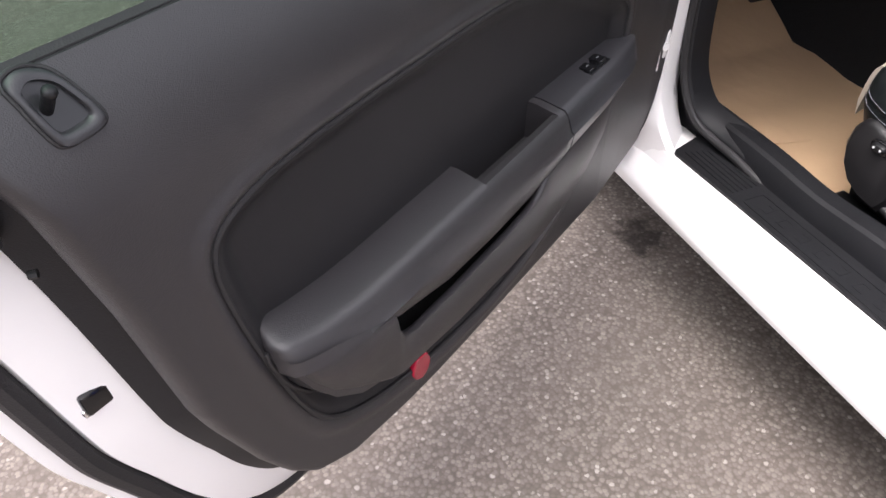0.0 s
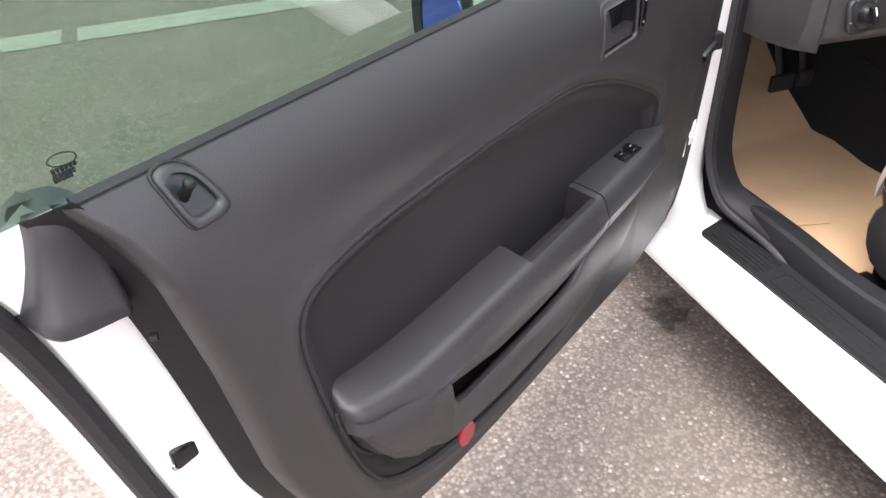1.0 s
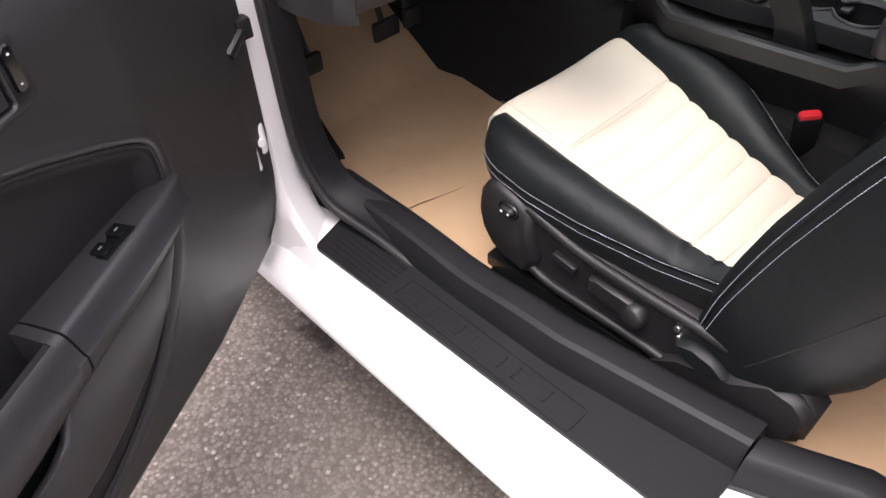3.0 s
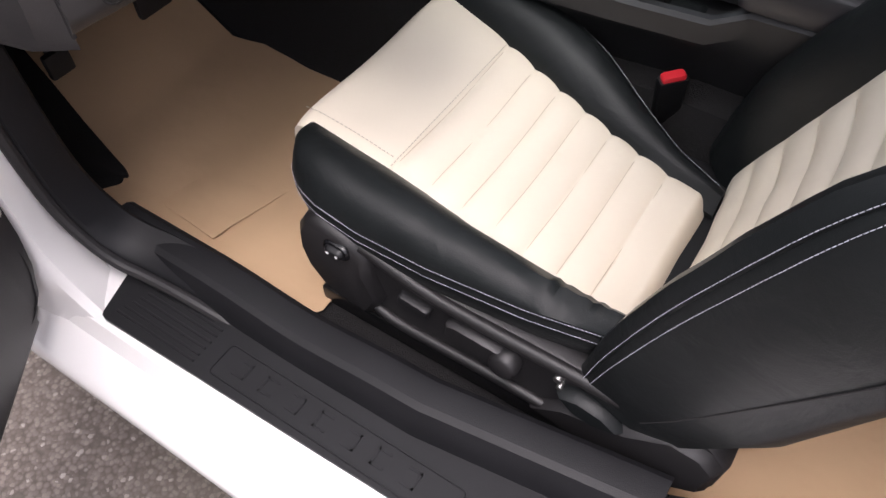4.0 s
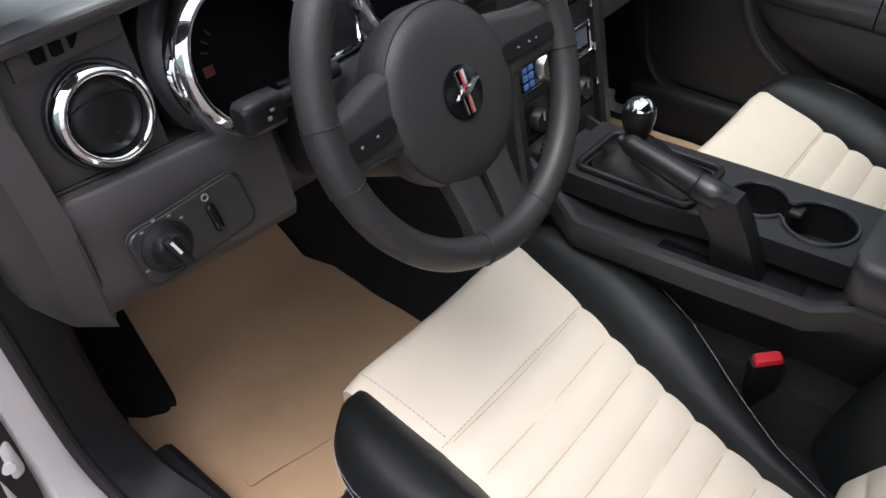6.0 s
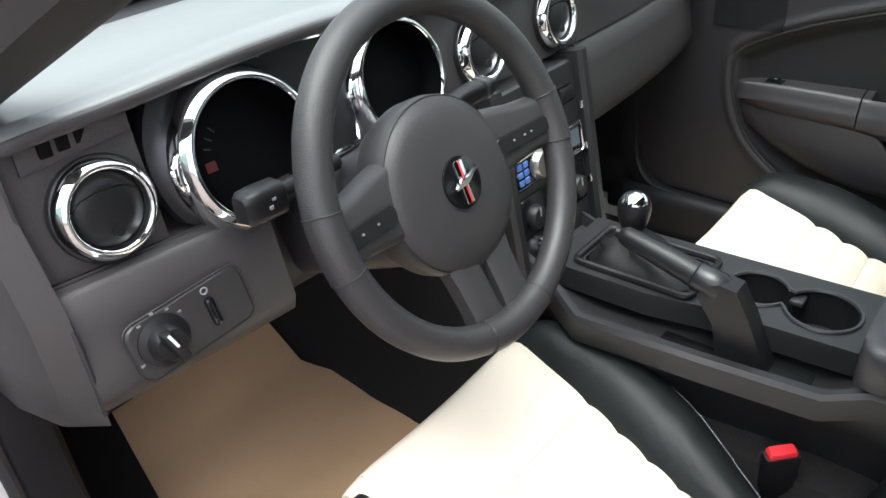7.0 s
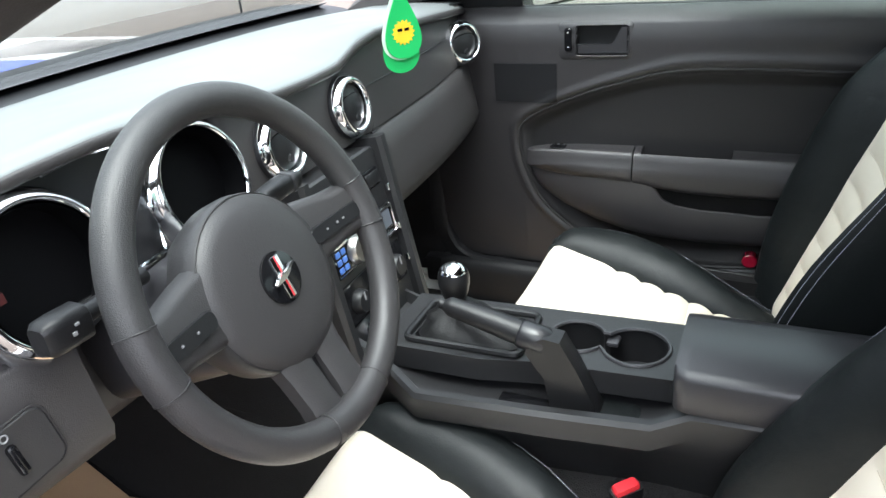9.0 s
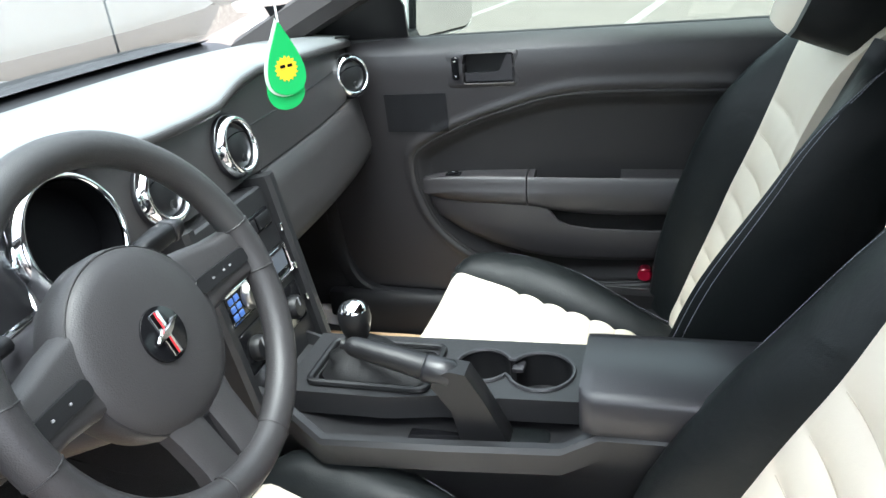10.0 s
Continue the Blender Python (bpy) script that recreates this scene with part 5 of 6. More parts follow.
            if sg < 0:
                la.append(back_pt(-o - 0.0006, s, 0.82 * (c + roll(s))))
                lb.append(back_pt(-o - 0.0026, s, 0.65 * (c + roll(s))))
                continue
            la.append(back_pt(sg * (o - 0.0025), s, 0.90 * c + 0.001) if out_lean else back_pt(sg * (o - 0.016), s, 0.80 * c + 0.0016))
            lb.append(back_pt(sg * (o + 0.0008), s, 0.79 * c) if out_lean else back_pt(sg * (o + 0.0022), s, 0.40 * c))
        put("stitching", dashes(la, 0.0034, 0.0014, 0.00040), THREAD, back, "white thread", kind="stuff")
        put("stitching", dashes(lb, 0.0034, 0.0014, 0.00040), THREAD, back, "white thread", kind="stuff")
    put("side_seam", tube(smooth_line([back_pt(-back_half(s, -1)[2] - 0.0052, s, -0.030 - 0.10 * s) for s in lin(0.0, 0.52, 12)], 2), 0.0012, 6), RUBBER, back)
    if pad > 0:
        put("side_seam", tube(smooth_line([back_pt(back_half(s, 1)[2] + q, s, d) for s, d, q in ((-0.02, 0.034, 0.0045), (0.06, 0.018, 0.005), (0.14, -0.010, 0.006), (0.21, -0.045, 0.0055), (0.245, -0.080, 0.004), (0.25, -0.098, -0.004))], 5), 0.0014, 6), RUBBER, back)
    hr = put("headrest", headrest(False), BLACK_LEATHER, seat, "black leather headrest with a cream front")
    put("headrest_front", headrest(True), CREAM_LEATHER, hr)
    for px in (0.06, -0.06):
        put("headrest_post", tube([back_pt(px, 0.54, -0.02), back_pt(px, 0.64, 0.015)], 0.006, 8), CHROME, hr)
    # base
    put("seat_pan", loft([[Vector((x, y, z)) for x, z in ((-0.20, 0.25), (-0.222, 0.375), (0.18, 0.375), (0.17, 0.25))] for y in (0.085, -0.36)]), BLACK_PLASTIC, seat, "black seat base")
    side = [(0.062, 0.452), (0.085, 0.444), (0.100, 0.420), (0.104, 0.385), (0.094, 0.345), (0.070, 0.316), (0.03, 0.300), (-0.06, 0.292), (-0.18, 0.292), (-0.28, 0.285), (-0.36, 0.270), (-0.44, 0.272), (-0.485, 0.305), (-0.490, 0.365), (-0.470, 0.385), (-0.43, 0.394), (-0.36, 0.404), (-0.30, 0.405), (-0.20, 0.406), (-0.10, 0.412), (-0.03, 0.424), (0.02, 0.441)]
    m = Matrix(((0, 0.04, -1, 0), (1, 0, 0, 0), (0, 1, 0, 0), (0, 0, 0, 1))) @ Matrix.Translation((0, 0, 0.012))
    trim = put("side_trim", slab(side, 0.205, 0.240, m, 0.006), SEAT_TRIM, seat, "charcoal plastic seat side trim with switches")
    nose = [(0.062, 0.450), (0.084, 0.442), (0.098, 0.419), (0.102, 0.385), (0.092, 0.347), (0.069, 0.319), (0.035, 0.304), (-0.008, 0.300), (-0.022, 0.322), (-0.030, 0.342), (-0.014, 0.385), (-0.010, 0.425), (0.02, 0.439)]
    put("trim_nose", slab(nose, 0.236, 0.258, m, 0.010), SEAT_TRIM, trim)
    put("upper_rail", tube(smooth_line([m @ Vector((a, b, 0.243)) for a, b in ((0.0, 0.428), (-0.10, 0.403), (-0.20, 0.397), (-0.30, 0.396), (-0.36, 0.394))], 6), 0.0095, 10), SEAT_TRIM, trim)
    put("lower_rail", tube(smooth_line([m @ Vector((a, b, 0.244)) for a, b in ((-0.015, 0.312), (-0.06, 0.301), (-0.18, 0.302), (-0.25, 0.300), (-0.30, 0.296))], 6), 0.0085, 10), SEAT_TRIM, trim)
    boss = [(-0.25, 0.290), (-0.34, 0.274), (-0.44, 0.276), (-0.480, 0.307), (-0.485, 0.363), (-0.467, 0.380), (-0.43, 0.386), (-0.37, 0.350), (-0.29, 0.322)]
    put("rear_boss", slab(boss, 0.236, 0.254, m, 0.010), SEAT_TRIM, trim)
    put("belt_guide", slab([(-0.335, 0.39), (-0.385, 0.392), (-0.40, 0.432), (-0.352, 0.436)], 0.225, 0.247, m, 0.004), SATIN_BLACK, trim, "black belt guide tab")
    sc = put("power_switch", slab(rounded(0.008, 0.405, 0.050, 0.430, 0.012), 0.255, 0.262, m, 0.002), GLOSS_BLACK, trim, "black power seat switch")
    put("switch_rocker", slab(rounded(0.014, 0.410, 0.044, 0.426, 0.008), 0.260, 0.269, m, 0.004), BLACK_PLASTIC, sc)
    for q in (0.036, 0.022):
        put("icon", slab(circle(q, 0.418, 0.0025, 8), 0.266, 0.2695, m), PRINT_WHITE, sc)
    put("lumbar_switch", slab(rounded(-0.098, 0.352, -0.050, 0.367, 0.004, 3), 0.238, 0.252, m @ Matrix.Rotation(radians(8), 4, "Z") @ Matrix.Translation((0.046, 0.015, 0)), 0.003), BLACK_PLASTIC, trim, "black seat rocker switch")
    put("recline_lever", join(slab([(-0.128, 0.350), (-0.130, 0.372), (-0.142, 0.376), (-0.215, 0.372), (-0.228, 0.358), (-0.215, 0.338)], 0.238, 0.254, m, 0.004), slab(circle(-0.216, 0.354, 0.020, 20), 0.238, 0.262, m, 0.005)), SEAT_TRIM, trim, "recline lever")
    for q, z, r in ((-0.284, 0.376, 0.0055), (-0.288, 0.362, 0.004)):
        put("belt_anchor", slab(circle(q, z, r, 12), 0.236, 0.250, m, 0.001), STEEL, trim, "small steel bolt")
    put("belt_tab", slab([(-0.286, 0.358), (-0.31, 0.370), (-0.355, 0.362), (-0.375, 0.345), (-0.345, 0.330), (-0.306, 0.336)], 0.236, 0.258, m, 0.008), BLACK_LEATHER, trim)
    for rx in (-0.235, 0.17):
        put("seat_rail", box((rx, -0.42, 0.225), (rx + 0.035, 0.10, 0.262), 0.004), BLACK_PLASTIC, seat, "black seat rail")
    return seat


build_seat("driver_seat", "cream and black leather power driver seat", -0.350, False)
build_seat("passenger_seat", "cream and black leather passenger seat", 0.365, True, -0.115, 20.0, -0.385, 0.018, 0.032)


def belt_buckle(x, y, z, lean):
    b = thing("seat_belt_buckle", "black seat belt buckle with a red release button", "seat belt", "belt buckles", m=pose(x, y, z, *lean))
    part("buckle_body", loft([[Vector((a * k, b2 * k, h)) for a, b2 in rounded(-0.0205, -0.0095, 0.0205, 0.0095, 0.005, 3)] for h, k in ((-0.16, 0.75), (-0.085, 0.85), (-0.075, 1.0), (-0.012, 1.05), (-0.004, 1.0))]), BLACK_PLASTIC, b)
    part("release_button", loft([[Vector((a * k, b2 * k, h)) for a, b2 in rounded(-0.0175, -0.008, 0.0175, 0.008, 0.004, 3)] for h, k in ((-0.01, 1.0), (0.001, 1.0), (0.004, 0.85))]), RED_PLASTIC, b, "red push button")


belt_buckle(-0.139, -0.214, 0.474, (8, -6, -48))
# ---- dashboard ----
dash = thing("dashboard", "charcoal dashboard with chrome-ringed gauges and round vents", "dashboard")
BROW_X, BROW_Z = [-0.72, -0.66, -0.58, -0.46, -0.36, -0.24, -0.16, -0.09, 0.0, 0.07, 0.14, 0.20, 0.28, 0.36, 0.48, 0.60, 0.66, 0.72], [0.958, 0.966, 0.971, 0.982, 0.986, 0.980, 0.966, 0.955, 0.953, 0.954, 0.974, 0.979, 0.975, 0.967, 0.957, 0.945, 0.938, 0.93]


def brow(x):
    return float(np.interp(x, BROW_X, BROW_Z))


def face_y(x):
    """How far ahead the fascia stands: it bows away at the sides."""
    return 0.262 + (0.03 if x < 0 else 0.052) * (abs(x) / 0.68) ** 3


def pod_dip(x):
    """The fascia falls back behind the gauges."""
    k = max(0.0, min(1.0, (x + 0.567) / 0.010, (-0.184 - x) / 0.03))
    return 0.058 * k * k * (3 - 2 * k)


def dash_top():
    secs = []
    for dy, dz in [(-0.007, -0.003), (-0.0065, 0.0005), (-0.003, 0.003), (0.008, 0.0065)]:
        secs.append([Vector((x, face_y(x) + dy, brow(x) + dz)) for x in lin(-0.70, 0.70, 57)])
    for y, z, k in [(0.32, 0.975, 0.6), (0.42, 0.970, 0.25), (0.55, 0.960, 0.08), (0.66, 0.946, 0), (0.73, 0.932, 0), (0.76, 0.915, 0)]:
        secs.append([Vector((x, y - 0.10 * (x / 0.72) ** 2 * (y - 0.26) / 0.5, z + (brow(x) + 0.008 - 0.975) * k - 0.012 * (x / 0.7) ** 4)) for x in lin(-0.70, 0.70, 57)])
    return sheet(secs, 0.006, (0, 0.6, -1))


def pad_edge():
    """The narrow upright lip under the front edge of the pad."""
    return sheet([[Vector((x, face_y(x) + dy, brow(x) + dz)) for x in lin(-0.70, 0.70, 57)] for dy, dz in [(-0.0075, 0.0), (-0.0095, -0.0022), (-0.0100, -0.009), (-0.0080, -0.0125), (0.0, -0.0145), (0.05, -0.016)]], 0.002, (0, 1, -0.1))


# the pad's pale colour carries the windscreen sheen
part("dash_pad", dash_top(), DASH_TOP, dash, "soft grained dash pad with two raised brows, sky sheen in its colour", 60)
part("pad_edge", pad_edge(), DASH_PLASTIC, dash, "upright front lip of the dash pad", 60)


def fascia():
    secs = []
    for k in lin(0, 1, 9):
        row = []
        for x in lin(-0.70, 0.70, 225):
            z = (brow(x) - 0.014) * (1 - k) + 0.832 * k
            row.append(Vector((x, face_y(x) + pod_dip(x) + 0.006 - 0.016 * k, z)))
        secs.append(row)
    return sheet(secs, 0.012, (0, 1, 0))


part("fascia", fascia(), DASH_PLASTIC, dash, "charcoal upper fascia", 60)


def lower_panel(x0, x1, bottom, step=0.0):
    """A lower dash panel, rounded under at its bottom edge."""
    secs = []
    for dy, z in [(-0.010, 0.828), (-0.016, 0.824), (-0.022, 0.79), (-0.030, 0.75), (-0.036, bottom + 0.03), (-0.030, bottom + 0.01), (-0.012, bottom), (0.06, bottom - 0.005), (0.16, bottom + 0.02)]:
        secs.append([Vector((x, face_y(x) + dy + step, z)) for x in lin(x0, x1, 17)])
    return sheet(secs, 0.01, (0, 0.6, 0.4))


part("knee_panel", lower_panel(-0.688, -0.475, 0.700, -0.016), DASH_PLASTIC, dash, "knee panel below the driver vent", 60)
part("knee_panel", lower_panel(-0.475, -0.125, 0.675, 0.05), DASH_PLASTIC, dash, "panel below the steering column", 60)
part("gauge_shelf", sheet([[Vector((x, face_y(x) + dy, 0.829)) for x in lin(-0.60, -0.13, 13)] for dy in (-0.020, 0.02, 0.085)], 0.005, (0, 0, -1)), DASH_PLASTIC, dash, "ledge below the gauges")
part("glove_box", lower_panel(0.135, 0.655, 0.685), DASH_PLASTIC, dash, "glove box door", 60)
endcap = [[Vector((-0.686, face_y(-0.69) - (0.044 if z < 0.83 else 0.016), z)), Vector((-0.715, face_y(-0.7) - (0.034 if z < 0.83 else 0.012) + k, z)), Vector((-0.728, 0.32 + k, z)), Vector((-0.728, 0.50, z)), Vector((-0.692, 0.50, z))] for z, k in ((0.690, 0.03), (0.70, 0.01), (0.75, 0.0), (0.82, 0.0), (0.90, 0.0), (0.945, 0.01))]
part("end_cap", loft(endcap), DASH_PLASTIC, dash, "dash end cap beside the door")
# trim gaps on the passenger side
for gap, r in (([(x, face_y(x) - 0.0105, 0.829 - 0.012 * min(1, (x - 0.14) / 0.1)) for x in lin(0.14, 0.65, 14)], 0.0022), ([(x, face_y(x) - 0.0018, 0.900) for x in lin(0.145, 0.535, 14)], 0.0015),
               ([(x, face_y(x) - 0.0105, 0.829) for x in lin(-0.69, -0.50, 8)], 0.0028), ([(0.175, face_y(0.17) - 0.003, 0.86), (0.145, face_y(0.15) - 0.010, 0.832)], 0.0014)):
    part("panel_gap", tube(gap, r, 6), RUBBER, dash)
part("panel_gap", tube([(-0.6865, face_y(-0.69) - q, z) for z, q in ((0.94, 0.013), (0.86, 0.015), (0.836, 0.018), (0.826, 0.034), (0.79, 0.0445), (0.74, 0.046), (0.705, 0.044))], 0.0026, 6, up=(1, 0, 0)), RUBBER, dash)
# demister slots
for i in range(4):
    part("demister_slot", moved(box((-0.0055, -0.006, -0.0080), (0.0055, 0.004, 0.0080), 0.0012), pose(-0.6445 + i * 0.0155, face_y(-0.62) + 0.002, 0.9485 + 0.0012 * i, 4, 0, 0)), GAUGE_BLACK, dash)
part("demister_bar", sheet([[Vector((x, face_y(x) - 0.001 + dy, 0.9475 + 0.11 * (x + 0.62) + dz)) for x in lin(-0.668, -0.572, 9)] for dy, dz in ((0.004, 0.0125), (-0.002, 0.0105), (-0.002, -0.0115), (0.004, -0.0135))], 0.004, (0, 1, 0)), DASH_PLASTIC, dash, "raised strip with the side demister slots", 50)


def round_vent(x, z, r, y=None, turn=0.0):
    y = face_y(x) - 0.008 if y is None else y
    face = frame_m((x, y, z), (1, 0, 0), (0, 0.18, 0.984), (0, -0.984, 0.18)) @ Matrix.Rotation(radians(turn), 4, "Y")
    v = part("round_vent", moved(turned([(r * 1.29, -0.006), (r * 1.285, 0.0010), (r * 1.27, 0.0016), (r * 1.22, 0.0010), (r * 1.0, 0.001)], 48), face), SATIN_BLACK, dash, "round air vent with a chrome ring", 60)
    part("chrome_ring", moved(turned([(r * 1.25, 0.001), (r * 1.20, 0.007), (r * 1.11, 0.0120), (r * 1.03, 0.0140), (r * 0.97, 0.0140), (r * 0.925, 0.012), (r * 0.90, 0.002)], 48), face), RING_CHROME, v, "polished chrome ring", 60)
    part("vent_disc", moved(turned([(0.0, 0.009), (r * 0.5, 0.0085), (r * 0.84, 0.005), (r * 0.90, 0.0)], 40), face), BLACK_PLASTIC, v, "closed black vent disc", 60)
    part("vent_tab", moved(join(turned([(0, 0.004), (r * 0.14, 0.004), (r * 0.16, 0.0)], 16)), face @ Matrix.Translation((0, -r * 0.52, 0.007))), BLACK_PLASTIC, v)
    seam = [face @ Vector((r * 0.8 * math.cos(t), r * 0.28 * math.sin(t) + 0.2 * r, 0.0092 - 0.003 * abs(math.cos(t)))) for t in lin(0.1, math.pi - 0.1, 14)]
    part("vent_seam", tube(seam, 0.0009, 5), GLOSS_BLACK, v)


round_vent(-0.615, 0.881, 0.0385)
round_vent(-0.092, 0.886, 0.0380)
round_vent(0.090, 0.887, 0.0380)
round_vent(0.606, 0.876, 0.0360, 0.280, -30)


def ring_plate(outer, holes_at, z0, z1):
    """A plate with round or boxed openings, built as bridged rings."""
    bm = bmesh.new()
    loops = [outer] + holes_at
    edges = []
    for lp_ in loops:
        vs = [bm.verts.new((x, y, z1)) for x, y in lp_]
        edges += [bm.edges.new((vs[i], vs[(i + 1) % len(vs)])) for i in range(len(vs))]
    bmesh.ops.triangle_fill(bm, use_beauty=True, use_dissolve=False, edges=edges)
    top = bm.faces[:]
    ext = bmesh.ops.extrude_face_region(bm, geom=top)
    for v in [g for g in ext["geom"] if isinstance(g, bmesh.types.BMVert)]:
        v.co.z = z0
    bm.verts.index_update()
    geo = [v.co.copy() for v in bm.verts], [tuple(v.index for v in f.verts) for f in bm.faces]
    bm.free()
    return geo


def gauge(x, z, r):
    """A deep gauge pod with a chrome surround, open at its foot."""
    g = frame_m((x, 0.262, z), (1, 0, 0), (0, 0.25, 0.968), (0, -0.968, 0.25))
    pod = part("gauge", moved(turned([(r * 0.91, 0.020), (r * 0.90, -0.02), (r * 0.88, -0.030), (0.0, -0.030)], 48), g), GAUGE_BLACK, dash, "deep black gauge with a chrome surround", 60)
    part("chrome_surround", moved(turned([(r * 1.20, -0.0165), (r * 1.19, -0.006), (r * 1.16, 0.006), (r * 1.10, 0.0165), (r * 1.03, 0.0230), (r * 0.98, 0.0245), (r * 0.955, 0.0235), (r * 0.935, 0.020), (r * 0.92, 0.010)], 56, -62, 242), g), RING_CHROME, pod, "bright chrome surround", 60)
    part("gauge_lens", moved(turned([(0, -0.012), (r * 0.5, -0.012), (r * 0.9, -0.012)], 40), g), GAUGE_BLACK, pod, "dark gauge lens")
    return g, pod


g1, pod1 = gauge(-0.470, 0.886, 0.071)
g2, pod2 = gauge(-0.2545, 0.892, 0.067)
ticks = []
for k in range(3):
    a = radians(128 + 16 * k)
    ticks.append(moved(box((-0.004, -0.0006, 0), (0.004, 0.0006, 0.0006)), g1 @ Matrix.Translation((0.036 * math.cos(a), 0.036 * math.sin(a), -0.0117)) @ Matrix.Rotation(a, 4, "Z")))
part("dial_ticks", join(*ticks), material("dim_print", (0.04, 0.04, 0.045), 0.6), pod1, "faint grey dial marks")
part("red_zone", moved(box((-0.006, -0.004, 0), (0.006, 0.006, 0.0008), 0.0003, 1), g1 @ Matrix.Translation((-0.036, -0.006, -0.0117))), material("dim_red_print", (0.07, 0.008, 0.007), 0.6), pod1, "red mark on the dial")
hood_out = [(-0.4675 + 0.098 * math.cos(radians(a)), 0.891 + 0.098 * math.sin(radians(a))) for a in range(80, 290, 10)] + [(-0.2545 + 0.096 * math.cos(radians(a)), 0.890 + 0.092 * math.sin(radians(a))) for a in range(-110, 105, 10)]
hood_out = [(x, (max(0.834, min(z, brow(x) - 0.016)) - 0.892) / 0.968) for x, z in hood_out]
part("cluster_surround", moved(ring_plate(hood_out, [circle(-0.470, -0.006, 0.068, 40), circle(-0.2545, 0.0, 0.064, 40)], -0.016, 0.0), frame_m((0, 0.277, 0.892), (1, 0, 0), (0, 0.25, 0.968), (0, -0.968, 0.25))), SATIN_BLACK, dash, "dark dished surround of the gauges")
pod_face = part("cluster_panel", slab(rounded(-0.410, 0.838, -0.336, 0.948, 0.01), 0.0, 0.020, frame_m((0, 0.300, 0), (1, 0, 0), (0, 0.15, 0.99), (0, -1, 0))), GLOSS_BLACK, dash, "gloss black panel between the gauges")
part("chrome_line", tube([(-0.42, 0.286, 0.963), (-0.373, 0.287, 0.966), (-0.33, 0.286, 0.963)], 0.0026, 8), CHROME, pod_face)
part("chrome_line", tube([(-0.44, 0.264, 0.838), (-0.373, 0.262, 0.835), (-0.31, 0.264, 0.838)], 0.0036, 8), CHROME, pod_face)
# light switch panel
hl = frame_m((-0.5885, face_y(-0.6) - 0.051, 0.760), (0.996, -0.03, 0.08), (-0.08, 0.2, 0.976), (-0.04, -0.97, 0.2))
lp = part("light_switch_panel", moved(slab(rounded(-0.0645, -0.030, 0.0625, 0.030, 0.013), -0.004, 0.004, bevel=0.003), hl), PANEL_PLASTIC, dash, "headlight switch panel")
part("panel_outline", moved(tube([Vector((x, y, 0.001)) for x, y in rounded(-0.065, -0.0305, 0.063, 0.0305, 0.013)], 0.0014, 6, closed=True), hl), RUBBER, lp)
knob = part("light_knob", moved(turned([(0.0265, 0.002), (0.0255, 0.006), (0.0185, 0.009), (0.0165, 0.020), (0.014, 0.023), (0.0, 0.023)], 32), hl @ Matrix.Translation((-0.033, 0.001, 0))), BLACK_PLASTIC, lp, "rotary headlight switch")
part("knob_grip", moved(box((-0.0055, -0.018, 0.018), (0.0055, 0.018, 0.032), 0.004), hl @ Matrix.Translation((-0.033, 0.001, 0)) @ Matrix.Rotation(radians(15), 4, "Z")), BLACK_PLASTIC, knob)
part("pointer", moved(box((-0.0014, 0.0, 0.0315), (0.0014, 0.015, 0.033)), hl @ Matrix.Translation((-0.033, 0.001, 0)) @ Matrix.Rotation(radians(15), 4, "Z")), PRINT_WHITE, knob)
for a in (35, 60, 90, 120, 200):
    part("icon", moved(box((-0.0018 + 0.0295 * math.cos(radians(a)), -0.0011 + 0.0295 * math.sin(radians(a)), 0.003), (0.0018 + 0.0295 * math.cos(radians(a)), 0.0011 + 0.0295 * math.sin(radians(a)), 0.0046)), hl @ Matrix.Translation((-0.033, 0.001, 0))), PRINT_GREY, lp)
part("dimmer_wheel", moved(box((0.0155, -0.017, 0.0), (0.0255, 0.015, 0.009), 0.004), hl), GLOSS_BLACK, lp, "black dimmer wheel")
part("icon", moved(tube([Vector((0.0205 + 0.0034 * math.cos(t), 0.0222 + 0.0034 * math.sin(t), 0.0045)) for t in lin(0, 2 * math.pi, 13)[:-1]], 0.0009, 5, closed=True), hl), PRINT_GREY, lp)

# centre stack
st = frame_m((-0.006, 0.205, 0.715), (1, 0, 0), (0, 0.17, 0.985), (0, -0.985, 0.17))
stack = part("radio_console", moved(slab(rounded(-0.098, -0.15, 0.098, 0.115, 0.01), -0.06, 0.0, bevel=0.004), st), CONSOLE_PLASTIC, dash, "charcoal centre stack")
for sx in (-0.108, 0.108):
    part("stack_rail", moved(loft([[Vector((sx + a, y, h)) for a, h in ((-0.012, -0.05), (-0.012, 0.010), (-0.006, 0.016), (0.006, 0.016), (0.012, 0.010), (0.012, -0.05))] for y in (-0.17, 0.0, 0.125)]), st), CONSOLE_PLASTIC, stack, "raised rail beside the centre stack")
rad = part("radio", moved(box((-0.090, -0.024, -0.01), (0.088, 0.022, 0.006), 0.003), st), GLOSS_BLACK, stack, "black car radio with blue keys")
for i in range(2):
    for j in range(3):
        part("radio_key", moved(box((-0.083 + i * 0.014, -0.020 + j * 0.012, 0.005), (-0.0725 + i * 0.014, -0.0115 + j * 0.012, 0.008), 0.001, 1), st), LCD_BLUE, rad)
part("radio_knob", moved(turned([(0.022, 0.004), (0.021, 0.014), (0.018, 0.018), (0.0, 0.018)], 28), st @ Matrix.Translation((-0.032, -0.003, 0))), STEEL, rad, "silver volume knob")
part("radio_bar", moved(box((-0.089, 0.016, 0.004), (0.087, 0.0215, 0.009), 0.002), st), RING_CHROME, rad, "chrome bar above the keys")
